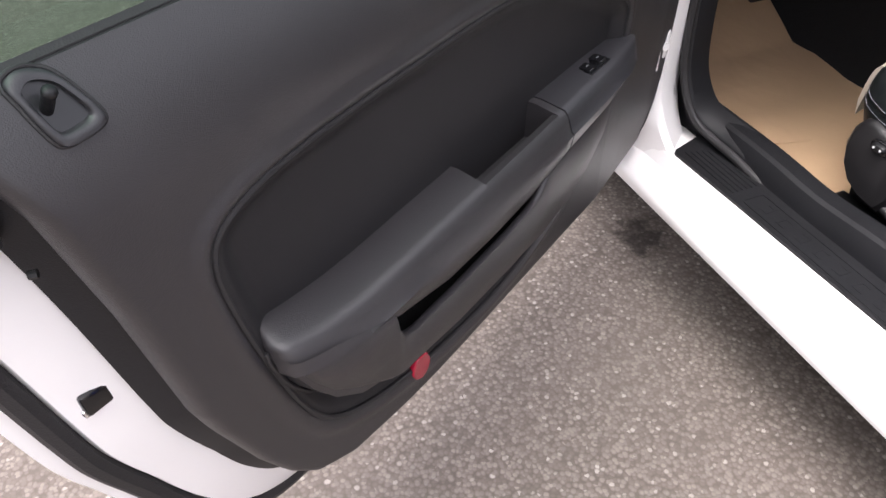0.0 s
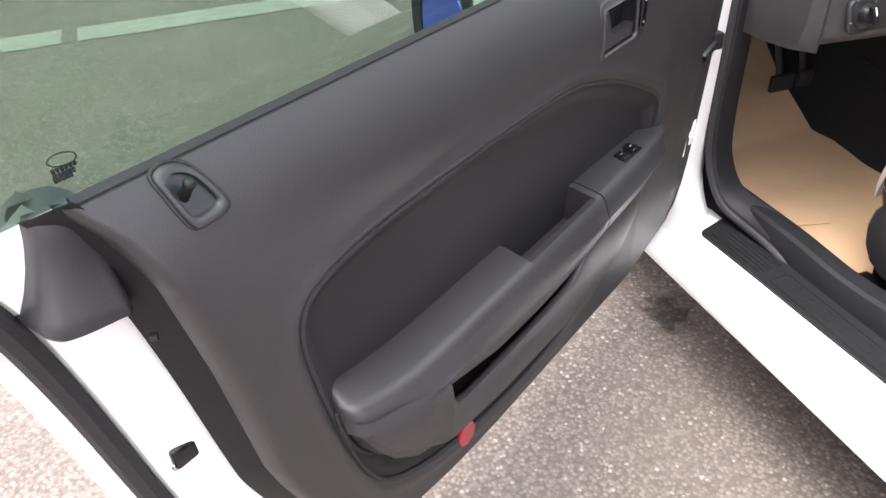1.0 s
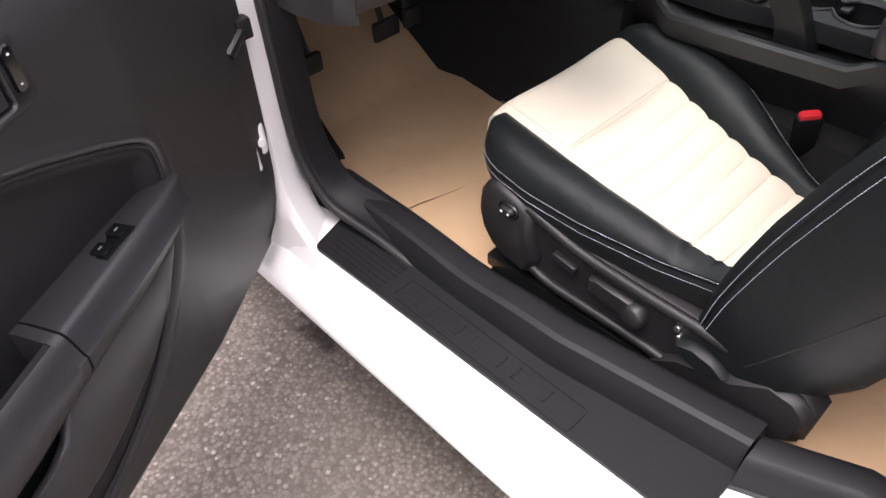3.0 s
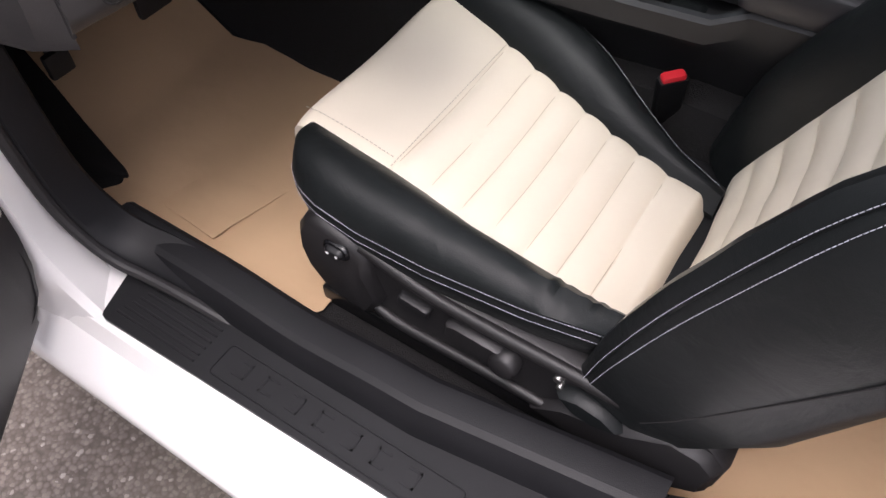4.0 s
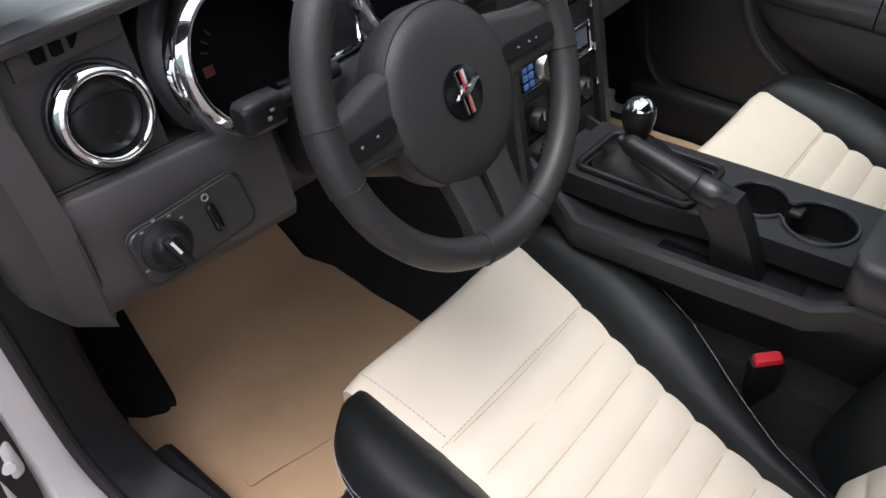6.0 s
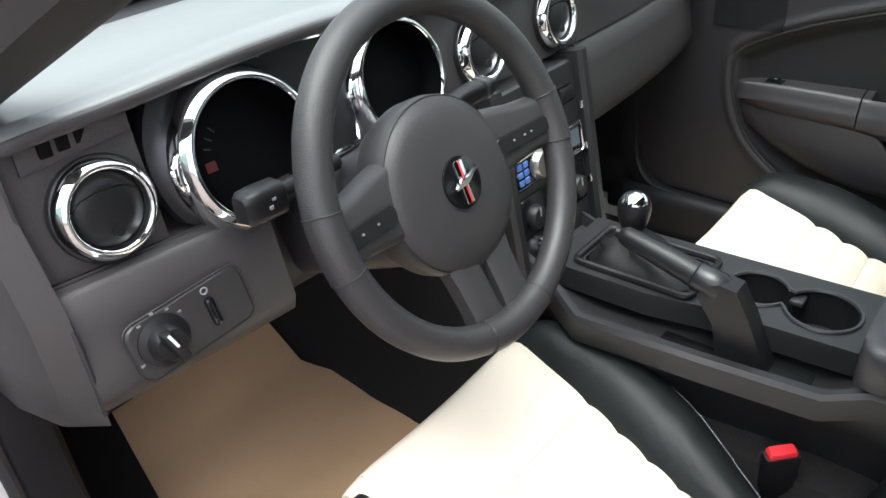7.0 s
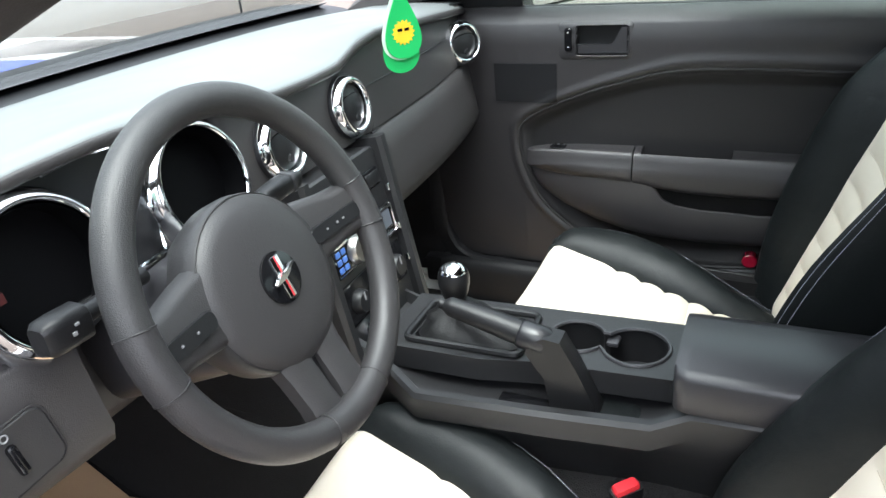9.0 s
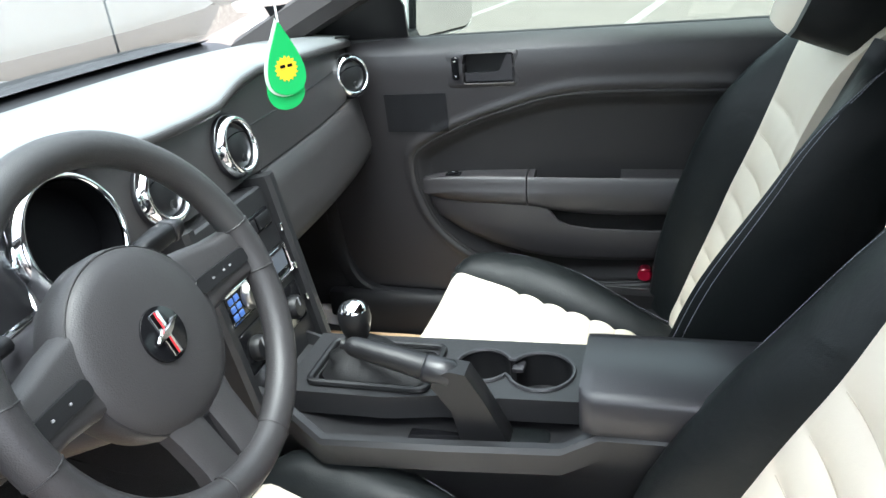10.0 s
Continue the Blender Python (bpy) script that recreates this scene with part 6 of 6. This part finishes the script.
part("radio_trim", moved(tube([Vector((x, y, 0.006)) for x, y in rounded(-0.091, -0.025, 0.089, 0.023, 0.004, 3)], 0.0016, 6, closed=True), st), CHROME, rad)
part("radio_display", moved(box((0.012, -0.012, 0.005), (0.080, 0.020, 0.0075), 0.001, 1), st), material("grey_display", (0.10, 0.11, 0.13), 0.2), rad, "unlit grey display")
for x in (-0.058, 0.0, 0.058):
    ck = part("climate_knob", moved(turned([(0.019, 0.0), (0.018, 0.012), (0.015, 0.016), (0, 0.016)], 24), st @ Matrix.Translation((x, -0.075, 0))), BLACK_PLASTIC, stack, "black climate knob")
    part("knob_pointer", moved(box((x - 0.0015, -0.073, 0.0155), (x + 0.0015, -0.060, 0.017)), st), PRINT_GREY, ck)
part("climate_panel", moved(box((-0.090, -0.105, -0.005), (0.090, -0.042, 0.003), 0.003), st), GLOSS_BLACK, stack)
part("socket", moved(turned([(0.016, 0.0), (0.016, 0.006), (0.012, 0.008), (0.011, 0.0)], 24), st @ Matrix.Translation((-0.05, -0.128, 0))), CHROME, stack)
part("hazard_row", moved(box((-0.085, 0.055, -0.002), (0.085, 0.085, 0.004), 0.003), st), GLOSS_BLACK, stack)
for i in range(4):
    part("hazard_key", moved(box((-0.08 + i * 0.042, 0.060, 0.003), (-0.044 + i * 0.042, 0.080, 0.007), 0.002), st), BLACK_PLASTIC, stack)
for z0 in (0.045, -0.02, -0.075):
    part("rail_clip", moved(box((0.090, z0 - 0.006, 0.006), (0.098, z0 + 0.006, 0.012), 0.002), st), CHROME, stack)

# column
col = thing("steering_column", "charcoal steering column shroud with two stalks", "steering column")
wm = frame_m((-0.369, 0.075, 0.868), (1, 0, 0), (0, 0, 1), (0, -1, 0)) @ Matrix.Rotation(radians(0.5), 4, "Y") @ Matrix.Rotation(radians(-22.2), 4, "X")
part("shroud", moved(loft([[Vector((a * kx, b * ky + dy, h)) for a, b in rounded(-0.075, -0.075, 0.075, 0.055, 0.035, 5)] for h, kx, ky, dy in ((-0.030, 0.85, 0.85, 0), (-0.06, 1.0, 1.0, 0.0), (-0.14, 0.92, 0.9, -0.01), (-0.24, 0.8, 0.8, -0.02))]), wm), SATIN_PLASTIC, col)
sk = part("stalk", join(tube([(-0.44, 0.165, 0.884), (-0.535, 0.150, 0.890)], 0.0085, 10), loft([[Vector((x, 0.148 + 0.9 * a * k, z + b * k)) for a, b in rounded(-0.0145, -0.0155, 0.0145, 0.0155, 0.008, 4)] for x, z, k in ((-0.520, 0.8895, 0.70), (-0.523, 0.890, 0.97), (-0.545, 0.891, 1.0), (-0.558, 0.8915, 0.95), (-0.563, 0.8915, 0.72))])), BLACK_PLASTIC, col, "black turn signal stalk", 50)
for q, r in ((0.050, 0.006), (0.060, 0.004)):
    part("icon", box((-0.543 + 0.4 * (q - 0.05), 0.1335, 0.888 + (q - 0.05) * 0.7), (-0.5395 + 0.4 * (q - 0.05), 0.1350, 0.888 + (q - 0.05) * 0.7 + r * 0.5)), PRINT_GREY, sk)
wst = part("stalk", join(tube([(-0.34, 0.168, 0.882), (-0.255, 0.160, 0.888)], 0.008, 10), loft([[Vector((x + 0.052, 0.160 + a * k, z - 0.0245 + b * k)) for a, b in rounded(-0.012, -0.011, 0.012, 0.011, 0.007, 4)] for x, z, k in ((-0.322, 0.9085, 0.7), (-0.314, 0.910, 0.95), (-0.285, 0.912, 1.0), (-0.258, 0.912, 0.95), (-0.250, 0.9115, 0.7))])), BLACK_PLASTIC, col, "black wiper stalk", 50)
part("stalk_ring", loft([[Vector((x + 0.052, 0.160 + a * k, 0.8875 + b * k)) for a, b in rounded(-0.012, -0.011, 0.012, 0.011, 0.007, 4)] for x, k in ((-0.272, 1.0), (-0.271, 1.10), (-0.266, 1.10), (-0.265, 1.0))]), SATIN_PLASTIC, wst)
part("lock_barrel", moved(turned([(0.018, 0), (0.018, 0.01), (0.012, 0.012), (0, 0.012)], 20), frame_m((-0.33, 0.16, 0.82), (0, 0.45, 0.89), (0, -0.89, 0.45), (1, 0, 0))), BLACK_PLASTIC, col)

# ---- steering wheel ----
swheel = thing("steering_wheel", "charcoal three-spoke leather steering wheel", "steering wheel", m=wm)
WHEEL_LEATHER = material("wheel_leather", (0.029, 0.0285, 0.029), 0.42, grain=0.6, grain_scale=1000, var=0.12)
WHEEL_PLASTIC = material("wheel_plastic", (0.027, 0.0255, 0.0265), 0.46, grain=0.3, grain_scale=700, var=0.1)
RW, RT = 0.1640, 0.0165


def arc(a0, a1, n=24, r=RW, h=0.0):
    return [Vector((r * math.cos(radians(a)), r * math.sin(radians(a)), h)) for a in lin(a0, a1, n)]


part("rim_grip", tube(arc(9, 171, 48), RT, 14), WHEEL_LEATHER, swheel, "grained leather upper rim", 60)
for a0, a1 in ((-10, 9), (171, 190)):
    part("rim_section", tube(arc(a0, a1, 8), RT + 0.0004, 14), WHEEL_PLASTIC, swheel, "", 60)
part("rim_grip", tube(arc(190, 254, 20), RT - 0.0003, 14), WHEEL_PLASTIC, swheel, "", 60)
part("rim_grip", tube(arc(286, 350, 20), RT - 0.0003, 14), WHEEL_PLASTIC, swheel, "", 60)
part("rim_section", tube(arc(254, 286, 14), RT + 0.0004, 14), WHEEL_PLASTIC, swheel, "", 60)
for a in (9, 171, 190, 350, 254, 286):
    c = Vector((RW * math.cos(radians(a)), RW * math.sin(radians(a)), 0))
    d = c.normalized()
    part("rim_seam", tube([c + (RT + 0.0004) * (math.cos(t) * d + math.sin(t) * Vector((0, 0, 1))) for t in lin(0, 2 * math.pi, 17)[:-1]], 0.0009, 5, closed=True, up=(0.3, 0.2, 0.1)), RUBBER, swheel)
hub_at = Matrix.Translation((0, -0.012, -0.015))
hub = part("hub", moved(turned([(0.078, -0.055), (0.088, -0.030), (0.0895, -0.010), (0.088, 0.000), (0.083, 0.007), (0.072, 0.0115), (0.05, 0.0145), (0.0, 0.016)], 64), hub_at), WHEEL_PLASTIC, swheel, "round charcoal hub pad", 60)
part("hub_groove", tube([Vector((0.0865 * math.cos(t), 0.0865 * math.sin(t) - 0.012, -0.0125)) for t in lin(0, 2 * math.pi, 49)[:-1]], 0.0012, 5, closed=True), RUBBER, hub)
emb = part("emblem", moved(turned([(0.026, 0.0145), (0.0255, 0.0175), (0.022, 0.0185), (0.0, 0.019)], 40), hub_at), GLOSS_BLACK, hub, "round black emblem with plain chrome shapes", 60)
part("emblem_bar", moved(box((-0.0062, -0.0215, 0.0185), (0.0062, 0.0215, 0.0205), 0.0012), hub_at), CHROME, emb)
part("emblem_bar", moved(box((-0.0009, -0.021, 0.0203), (0.0009, 0.021, 0.0210), 0.0003), hub_at), RED_PLASTIC, emb)
part("emblem_wing", moved(loft([[Vector((x, y + w, 0.0204)), Vector((x, y + w * 0.6, 0.0235)), Vector((x, y - w * 0.6, 0.0235)), Vector((x, y - w, 0.0204))] for x, y, w in ((-0.016, -0.003, 0.0012), (-0.010, -0.001, 0.0034), (-0.002, 0.0, 0.0048), (0.006, 0.002, 0.0036), (0.013, 0.006, 0.0024), (0.019, 0.007, 0.001))]), hub_at), CHROME, emb)
for sg in (-1, 1):
    arm = []
    for x, lo, hi, h in ((0.070, -0.038, 0.040, -0.018), (0.095, -0.034, 0.036, -0.016), (0.125, -0.030, 0.030, -0.010), (0.150, -0.030, 0.028, -0.004), (0.168, -0.032, 0.029, -0.002)):
        arm.append([Vector((sg * x, y, hh)) for y, hh in ((lo, h - 0.012), (lo + 0.0008, h - 0.002), (lo + 0.003, h + 0.004), (lo + 0.0065, h + 0.0077), (lo + 0.011, h + 0.009), (hi - 0.011, h + 0.009), (hi - 0.0065, h + 0.0077), (hi - 0.003, h + 0.004), (hi - 0.0008, h - 0.002), (hi, h - 0.012))])
    spoke = part("side_spoke", loft(arm), WHEEL_PLASTIC, swheel, "side spoke with control buttons", 60)
    tilt = frame_m((sg * 0.118, -0.004, -0.0005), (1, 0, sg * 0.16), (0, 1, 0), (-sg * 0.16, 0, 1))
    pad = part("button_pad", moved(slab(rounded(-0.036 if sg < 0 else -0.046, -0.0085, 0.034, 0.0085, 0.007), -0.004, 0.0025, bevel=0.002), tilt), BLACK_PLASTIC, spoke, "black button strip")
    for x in ((-0.018, 0.004) if sg < 0 else (-0.022, -0.006, 0.004)):
        part("button_icon", moved(box((x - 0.0013, -0.001, 0.003), (x + 0.0013, 0.001, 0.0040)), tilt), PRINT_GREY, pad)
for sg in (-1, 1):
    part("lower_spoke", loft([[Vector((sg * (a + x0), y, h)) for a, h in ((-w, hh - 0.014), (-w, hh + 0.002), (-w * 0.6, hh + 0.006), (w * 0.6, hh + 0.006), (w, hh + 0.002), (w, hh - 0.014))] for y, x0, w, hh in ((-0.070, 0.028, 0.0215, -0.016), (-0.10, 0.0245, 0.0195, -0.013), (-0.135, 0.0235, 0.0190, -0.008), (-0.168, 0.0245, 0.0235, -0.004))]), WHEEL_PLASTIC, swheel, "twin lower spoke")
part("spoke_web", loft([[Vector((x, y, h)) for x, h in ((-0.02, -0.028), (-0.02, -0.016), (0.02, -0.016), (0.02, -0.028))] for y, h in ((-0.07, 0), (-0.15, 0))]), BLACK_PLASTIC, swheel)

# ---- centre console ----
con = thing("centre_console", "charcoal centre console with cup holders and armrest lid", "centre console")


def console_body():
    secs = []
    for y, top, out in [(0.20, 0.60, -0.100), (0.14, 0.580, -0.112), (0.07, 0.562, -0.150), (-0.10, 0.562, -0.138), (-0.238, 0.562, -0.124), (-0.285, 0.590, -0.124), (-0.48, 0.60, -0.13), (-0.62, 0.60, -0.13)]:
        secs.append([Vector((x, y, z)) for x, z in ((out + 0.065, 0.22), (out + 0.058, 0.40), (out + 0.020, 0.505), (out - 0.002, top - 0.035), (out, top - 0.006), (out + 0.005, top), (out + 0.016, top), (out + 0.019, top - 0.004), (out + 0.024, top - 0.022), (0.060, top - 0.022), (0.064, top - 0.004), (0.070, top - 0.004), (0.078, top - 0.02), (0.110, 0.22))])
    return loft(secs)


part("console_body", console_body(), CONSOLE_PLASTIC, con, "charcoal console with a side tray")
part("tunnel_panel", loft([[Vector((x, y, z)) for x, z in ((-0.135 + 0.02 * t, 0.22), (-0.118 + 0.02 * t, top - 0.03), (-0.10, top), (0.10, top), (0.118 - 0.02 * t, top - 0.03), (0.135 - 0.02 * t, 0.22))] for y, top, t in ((0.185, 0.58, 0.0), (0.30, 0.60, 0.2), (0.60, 0.62, 0.4), (1.0, 0.64, 0.5))]), CARPET, con, "black carpeted side of the tunnel")
cz = 0.592


cups = [(0.004 + 0.039 * math.cos(radians(a)), -0.117 + 0.039 * math.sin(radians(a))) for a in range(-62, 243, 8)] + [(-0.001 + 0.045 * math.cos(radians(a)), -0.198 + 0.045 * math.sin(radians(a))) for a in range(116, 425, 8)]
boot_hole = rounded(-0.060, -0.045, 0.030, 0.110, 0.012)
top_out = [(-0.088, 0.152), (-0.086, 0.0), (-0.072, -0.075), (-0.062, -0.255), (0.074, -0.255), (0.062, 0.152)]
deck = part("console_deck", ring_plate(top_out, [boot_hole, cups], cz - 0.035, cz), CONSOLE_PLASTIC, con, "raised console deck")
well = part("cup_well", loft([[Vector((0.004 + (x - 0.004) * k, -0.165 + (y + 0.165) * k, z)) for x, y in cups] for z, k in ((cz - 0.002, 1.0), (cz - 0.070, 0.95), (cz - 0.074, 0.90), (cz - 0.074, 0.02))], caps=False), BLACK_PLASTIC, deck, "deep black double cup holder")
part("cup_rim", tube([Vector((x, y, cz + 0.001)) for x, y in cups], 0.003, 6, closed=True), SATIN_PLASTIC, well)
part("cup_clip", box((0.010, -0.172, cz - 0.014), (0.034, -0.155, cz - 0.006), 0.003), SATIN_PLASTIC, deck)
part("boot_frame", tube([Vector((x, y, cz + 0.003)) for x, y in rounded(-0.069, -0.053, 0.039, 0.118, 0.012)], 0.0055, 8, closed=True), BLACK_PLASTIC, con, "gear boot surround")


def boot():
    secs = []
    for k in lin(0, 1, 12):
        cx, cy = -0.015 + 0.010 * k, 0.032 + 0.030 * k
        row = []
        for t in lin(0, 2 * math.pi, 33)[:-1]:
            rx, ry = 0.047 * (1 - k) + 0.012 * k, 0.079 * (1 - k) + 0.012 * k
            fold = 1 + (0.15 * math.sin(5 * t + 5 * k) + 0.09 * math.sin(11 * t - 7 * k)) * math.sin(math.pi * min(1, k * 1.1))
            q = (abs(math.cos(t)) ** 4 + abs(math.sin(t)) ** 4) ** -0.25 * (1 - k) + k
            row.append(Vector((cx + rx * fold * q * math.cos(t), cy + ry * fold * q * math.sin(t), cz - 0.002 + 0.046 * k**0.9)))
        secs.append(row)
    return loft(secs)


lever = thing("gear_lever", "black ball gear lever with a chrome cap on a leather boot", "gear lever")
part("boot", boot(), BOOT_LEATHER, lever, "pleated black leather boot", 60)
part("shaft", tube([(-0.005, 0.060, cz + 0.02), (-0.005, 0.062, cz + 0.05)], 0.007, 10), STEEL, lever)
lk = frame_m((-0.005, 0.062, cz + 0.037), (1, 0, 0), (0, 1, 0), (0, 0, 1))
part("knob", moved(turned([(0.010, 0.0), (0.015, 0.003), (0.0195, 0.014), (0.0225, 0.026), (0.0235, 0.034), (0.023, 0.042), (0.021, 0.049)], 32), lk), BLACK_PLASTIC, lever, "black knob", 60)
part("knob_cap", moved(turned([(0.021, 0.049), (0.018, 0.0545), (0.0125, 0.059), (0.006, 0.061), (0.0, 0.0615)], 32), lk), CHROME, lever, "chrome cap", 60)

hb = thing("hand_brake", "black hand brake lever with a leather-look gaiter", "hand brake")
bx = -0.083
part("grip", tube([(bx, 0.042, 0.6685), (bx, 0.036, 0.668), (bx, 0.031, 0.667), (bx, -0.03, 0.652), (bx, -0.062, 0.643)], [0.008, 0.012, 0.0135, 0.0165, 0.0175], 14, up=(1, 0, 0)), BLACK_PLASTIC, hb, "charcoal grip")
part("button", tube([(bx, 0.048, 0.670), (bx, 0.038, 0.668)], 0.007, 12, up=(1, 0, 0)), BLACK_PLASTIC, hb)
part("grip_collar", tube([(bx, -0.062, 0.643), (bx, -0.066, 0.642), (bx, -0.096, 0.635), (bx, -0.101, 0.633)], [0.0170, 0.0195, 0.0195, 0.017], 14, up=(1, 0, 0)), SATIN_BLACK, hb, "", 60)
arm_side = smooth_line([(0, y, z) for y, z in ((-0.078, 0.640), (-0.100, 0.650), (-0.120, 0.647), (-0.140, 0.612), (-0.170, 0.545), (-0.108, 0.535), (-0.098, 0.590), (-0.074, 0.624))], 1, closed=True)
part("lever_arm", slab([(p.y, p.z) for p in arm_side], -0.018, 0.018, frame_m((bx, 0, 0), (0, 1, 0), (0, 0, 1), (1, 0, 0)), 0.005), BLACK_PLASTIC, hb, "satin black lever arm", 40)
part("gaiter", loft([[Vector((bx + a * k, y0 + b * k, z)) for a, b in rounded(-0.026, -0.060, 0.026, 0.055, 0.012, 3)] for z, k, y0 in ((0.530, 1.0, -0.160), (0.541, 0.98, -0.160), (0.543, 0.9, -0.160))]), BLACK_LEATHER, hb)

# lid in a paler plastic than the console, for the light its top reflects
part("armrest_lid", loft([[Vector((x, y, z)) for x, z in ((-0.130 * k, 0.597), (-0.133 * k, 0.609), (-0.132 * k, 0.641), (-0.128 * k, 0.648), (-0.118 * k, 0.652), (-0.06, 0.654), (0.0, 0.650), (0.020 * k, 0.645), (0.030 * k, 0.632), (0.032 * k, 0.597))] for y, k in ((-0.262, 0.90), (-0.266, 0.96), (-0.279, 1.0), (-0.40, 1.0), (-0.55, 1.0), (-0.60, 0.98))]), SATIN_PLASTIC, con, "padded armrest lid, top reflection put in as paler plastic", 50)
part("tray_insert", box((-0.116, -0.125, 0.5385), (-0.084, -0.034, 0.545), 0.002), GLOSS_BLACK, con)

# ---- loose things ----
def crumple(x, y, seed):
    return 0.004 * noise.noise(Vector((x * 7, y * 7, seed))) + 0.0025 * abs(noise.noise(Vector((x * 17, y * 15, seed + 3))))


def paper_sheet(outline_l, outline_r, ys, z_of, seed):
    secs = []
    for y in ys:
        a, b = float(np.interp(y, *outline_l)), float(np.interp(y, *outline_r))
        secs.append([Vector((a + (b - a) * t, y, z_of(a + (b - a) * t, y) + crumple(a + (b - a) * t, y, seed))) for t in lin(0, 1, 36)])
    return sheet(secs, 0.0012, (0, 0, -1))


def floor_z(x, y):
    return float(np.interp(y, [-1.1, -0.4, 0.0, 0.45, 0.62, 0.80, 0.97], [0.212, 0.222, 0.234, 0.242, 0.270, 0.372, 0.510]))


solo("floor_paper", paper_sheet(([0.08, 0.10, 0.214, 0.30, 0.40, 0.55, 0.62, 0.90], [-0.60, -0.625, -0.655, -0.657, -0.655, -0.650, -0.60, -0.56]), ([0.08, 0.10, 0.30, 0.45, 0.55, 0.62, 0.9], [-0.50, -0.14, -0.12, -0.13, -0.19, -0.215, -0.20]), lin(0.085, 0.93, 64), floor_z, 1.0), PAPER, "crumpled brown kraft paper mat on the driver floor", "paper mat")
fold = []
for v in lin(0, 1, 16):
    row = []
    for u in lin(0, 1, 22):
        x, y = -0.598 + 0.012 * v + 0.165 * u, 0.312 - 0.034 * u + 0.15 * v
        row.append(Vector((x, y, floor_z(x, y) + crumple(x, y, 1.0) + 0.0012 + 0.006 * ((1 - u) * (1 - v)) ** 0.7 - 0.004 * max(u, v) ** 4)))
    fold.append(row)
solo("floor_paper", sheet(fold, 0.0011, (0, 0, -1)), PAPER, "folded corner of brown kraft paper on the mat", "paper mat")
solo("floor_paper", paper_sheet(([-1.0, -0.4], [-0.60, -0.58]), ([-1.0, -0.4], [-0.16, -0.16]), lin(-1.0, -0.41, 40), floor_z, 3.0), PAPER, "crumpled brown kraft paper behind the driver seat", "paper mat")
solo("floor_paper", paper_sheet(([0.08, 0.9], [0.40, 0.42]), ([0.08, 0.9], [0.63, 0.61]), lin(0.085, 0.44, 22), floor_z, 5.0), PAPER, "brown kraft paper mat on the passenger floor", "paper mat")


# air freshener hung from the mirror
fresh = thing("air_freshener", "green drop-shaped card air freshener hanging on a string", "air freshener", m=frame_m((0.187, 0.20, 0.985), Vector((0.80, -0.6, 0)), Vector((0, 0, 1)), Vector((-0.6, -0.80, 0))))


def drop(sc, dx=0.0, dy=0.0):
    pts = []
    for t in lin(0, 2 * math.pi, 49)[:-1]:
        k = (1 - math.cos(t)) / 2
        pts.append((dx + sc * 0.046 * math.sin(t) * (1 - 0.35 * (1 - k)) * (k ** 0.55), dy + sc * (0.062 - 0.110 * k)))
    return pts


part("card", slab(drop(1.0), -0.001, 0.001), GREEN_CARD, fresh, "green drop-shaped card")
part("card", slab(drop(1.0, -0.004, -0.022), -0.006, -0.004), GREEN_CARD, fresh, "second green card behind")
part("card_edge", slab(drop(1.05, -0.003, 0.001), -0.0035, -0.0022), PALE_GREEN, fresh, "pale card edge")
sunp = [((0.0175 + 0.0022 * math.cos(16 * t)) * math.cos(t), -0.008 + (0.0175 + 0.0022 * math.cos(16 * t)) * math.sin(t)) for t in lin(0, 2 * math.pi, 65)[:-1]]
part("printed_disc", slab(sunp, 0.0009, 0.0016), YELLOW_CARD, fresh, "plain yellow printed disc")
for q in (-0.010, 0.002):
    part("printed_bar", box((q, -0.006, 0.0015), (q + 0.008, -0.0015, 0.0021)), GLOSS_BLACK, fresh)
part("string", tube([(0, 0.06, 0), (0.0, 0.12, 0), (0.002, 0.30, 0.0)], 0.0018, 6), PRINT_WHITE, fresh, "white string")
mir = thing("rear_view_mirror", "black rear view mirror on the windscreen", "mirror")
part("mirror_body", box((0.03, 0.16, 1.235), (0.28, 0.20, 1.295), 0.015), BLACK_PLASTIC, mir)
part("mirror_stem", tube([(0.15, 0.20, 1.27), (0.10, 0.22, 1.30)], 0.010, 8), BLACK_PLASTIC, mir)

# passenger door mirror outside
om = thing("door_mirror", "black-backed outside door mirror on the passenger side", "mirror")
mf = frame_m((0.925, 0.154, 0.965), Vector((0.88, -0.475, 0)), Vector((-0.066, -0.122, 0.990)), Vector((-0.470, -0.871, -0.139)))
part("housing", slab(rounded(-0.106, -0.068, 0.104, 0.068, 0.03), -0.03, -0.002, mf, 0.006), BLACK_PLASTIC, om, "black mirror frame")
part("mirror_glass", slab(rounded(-0.096, -0.058, 0.096, 0.058, 0.025), -0.004, 0.002, mf), CHROME, om, "silver mirror glass")
part("shell", moved(loft([[Vector((x * k, z * k, h)) for x, z in rounded(-0.112, -0.072, 0.112, 0.072, 0.035, 4)] for h, k in ((-0.012, 1.0), (-0.04, 0.98), (-0.075, 0.8), (-0.09, 0.45))]), mf), WHITE_PAINT, om, "white mirror shell")
part("arm", box((0.72, 0.20, 0.905), (0.88, 0.25, 0.93), 0.01), BLACK_PLASTIC, om)
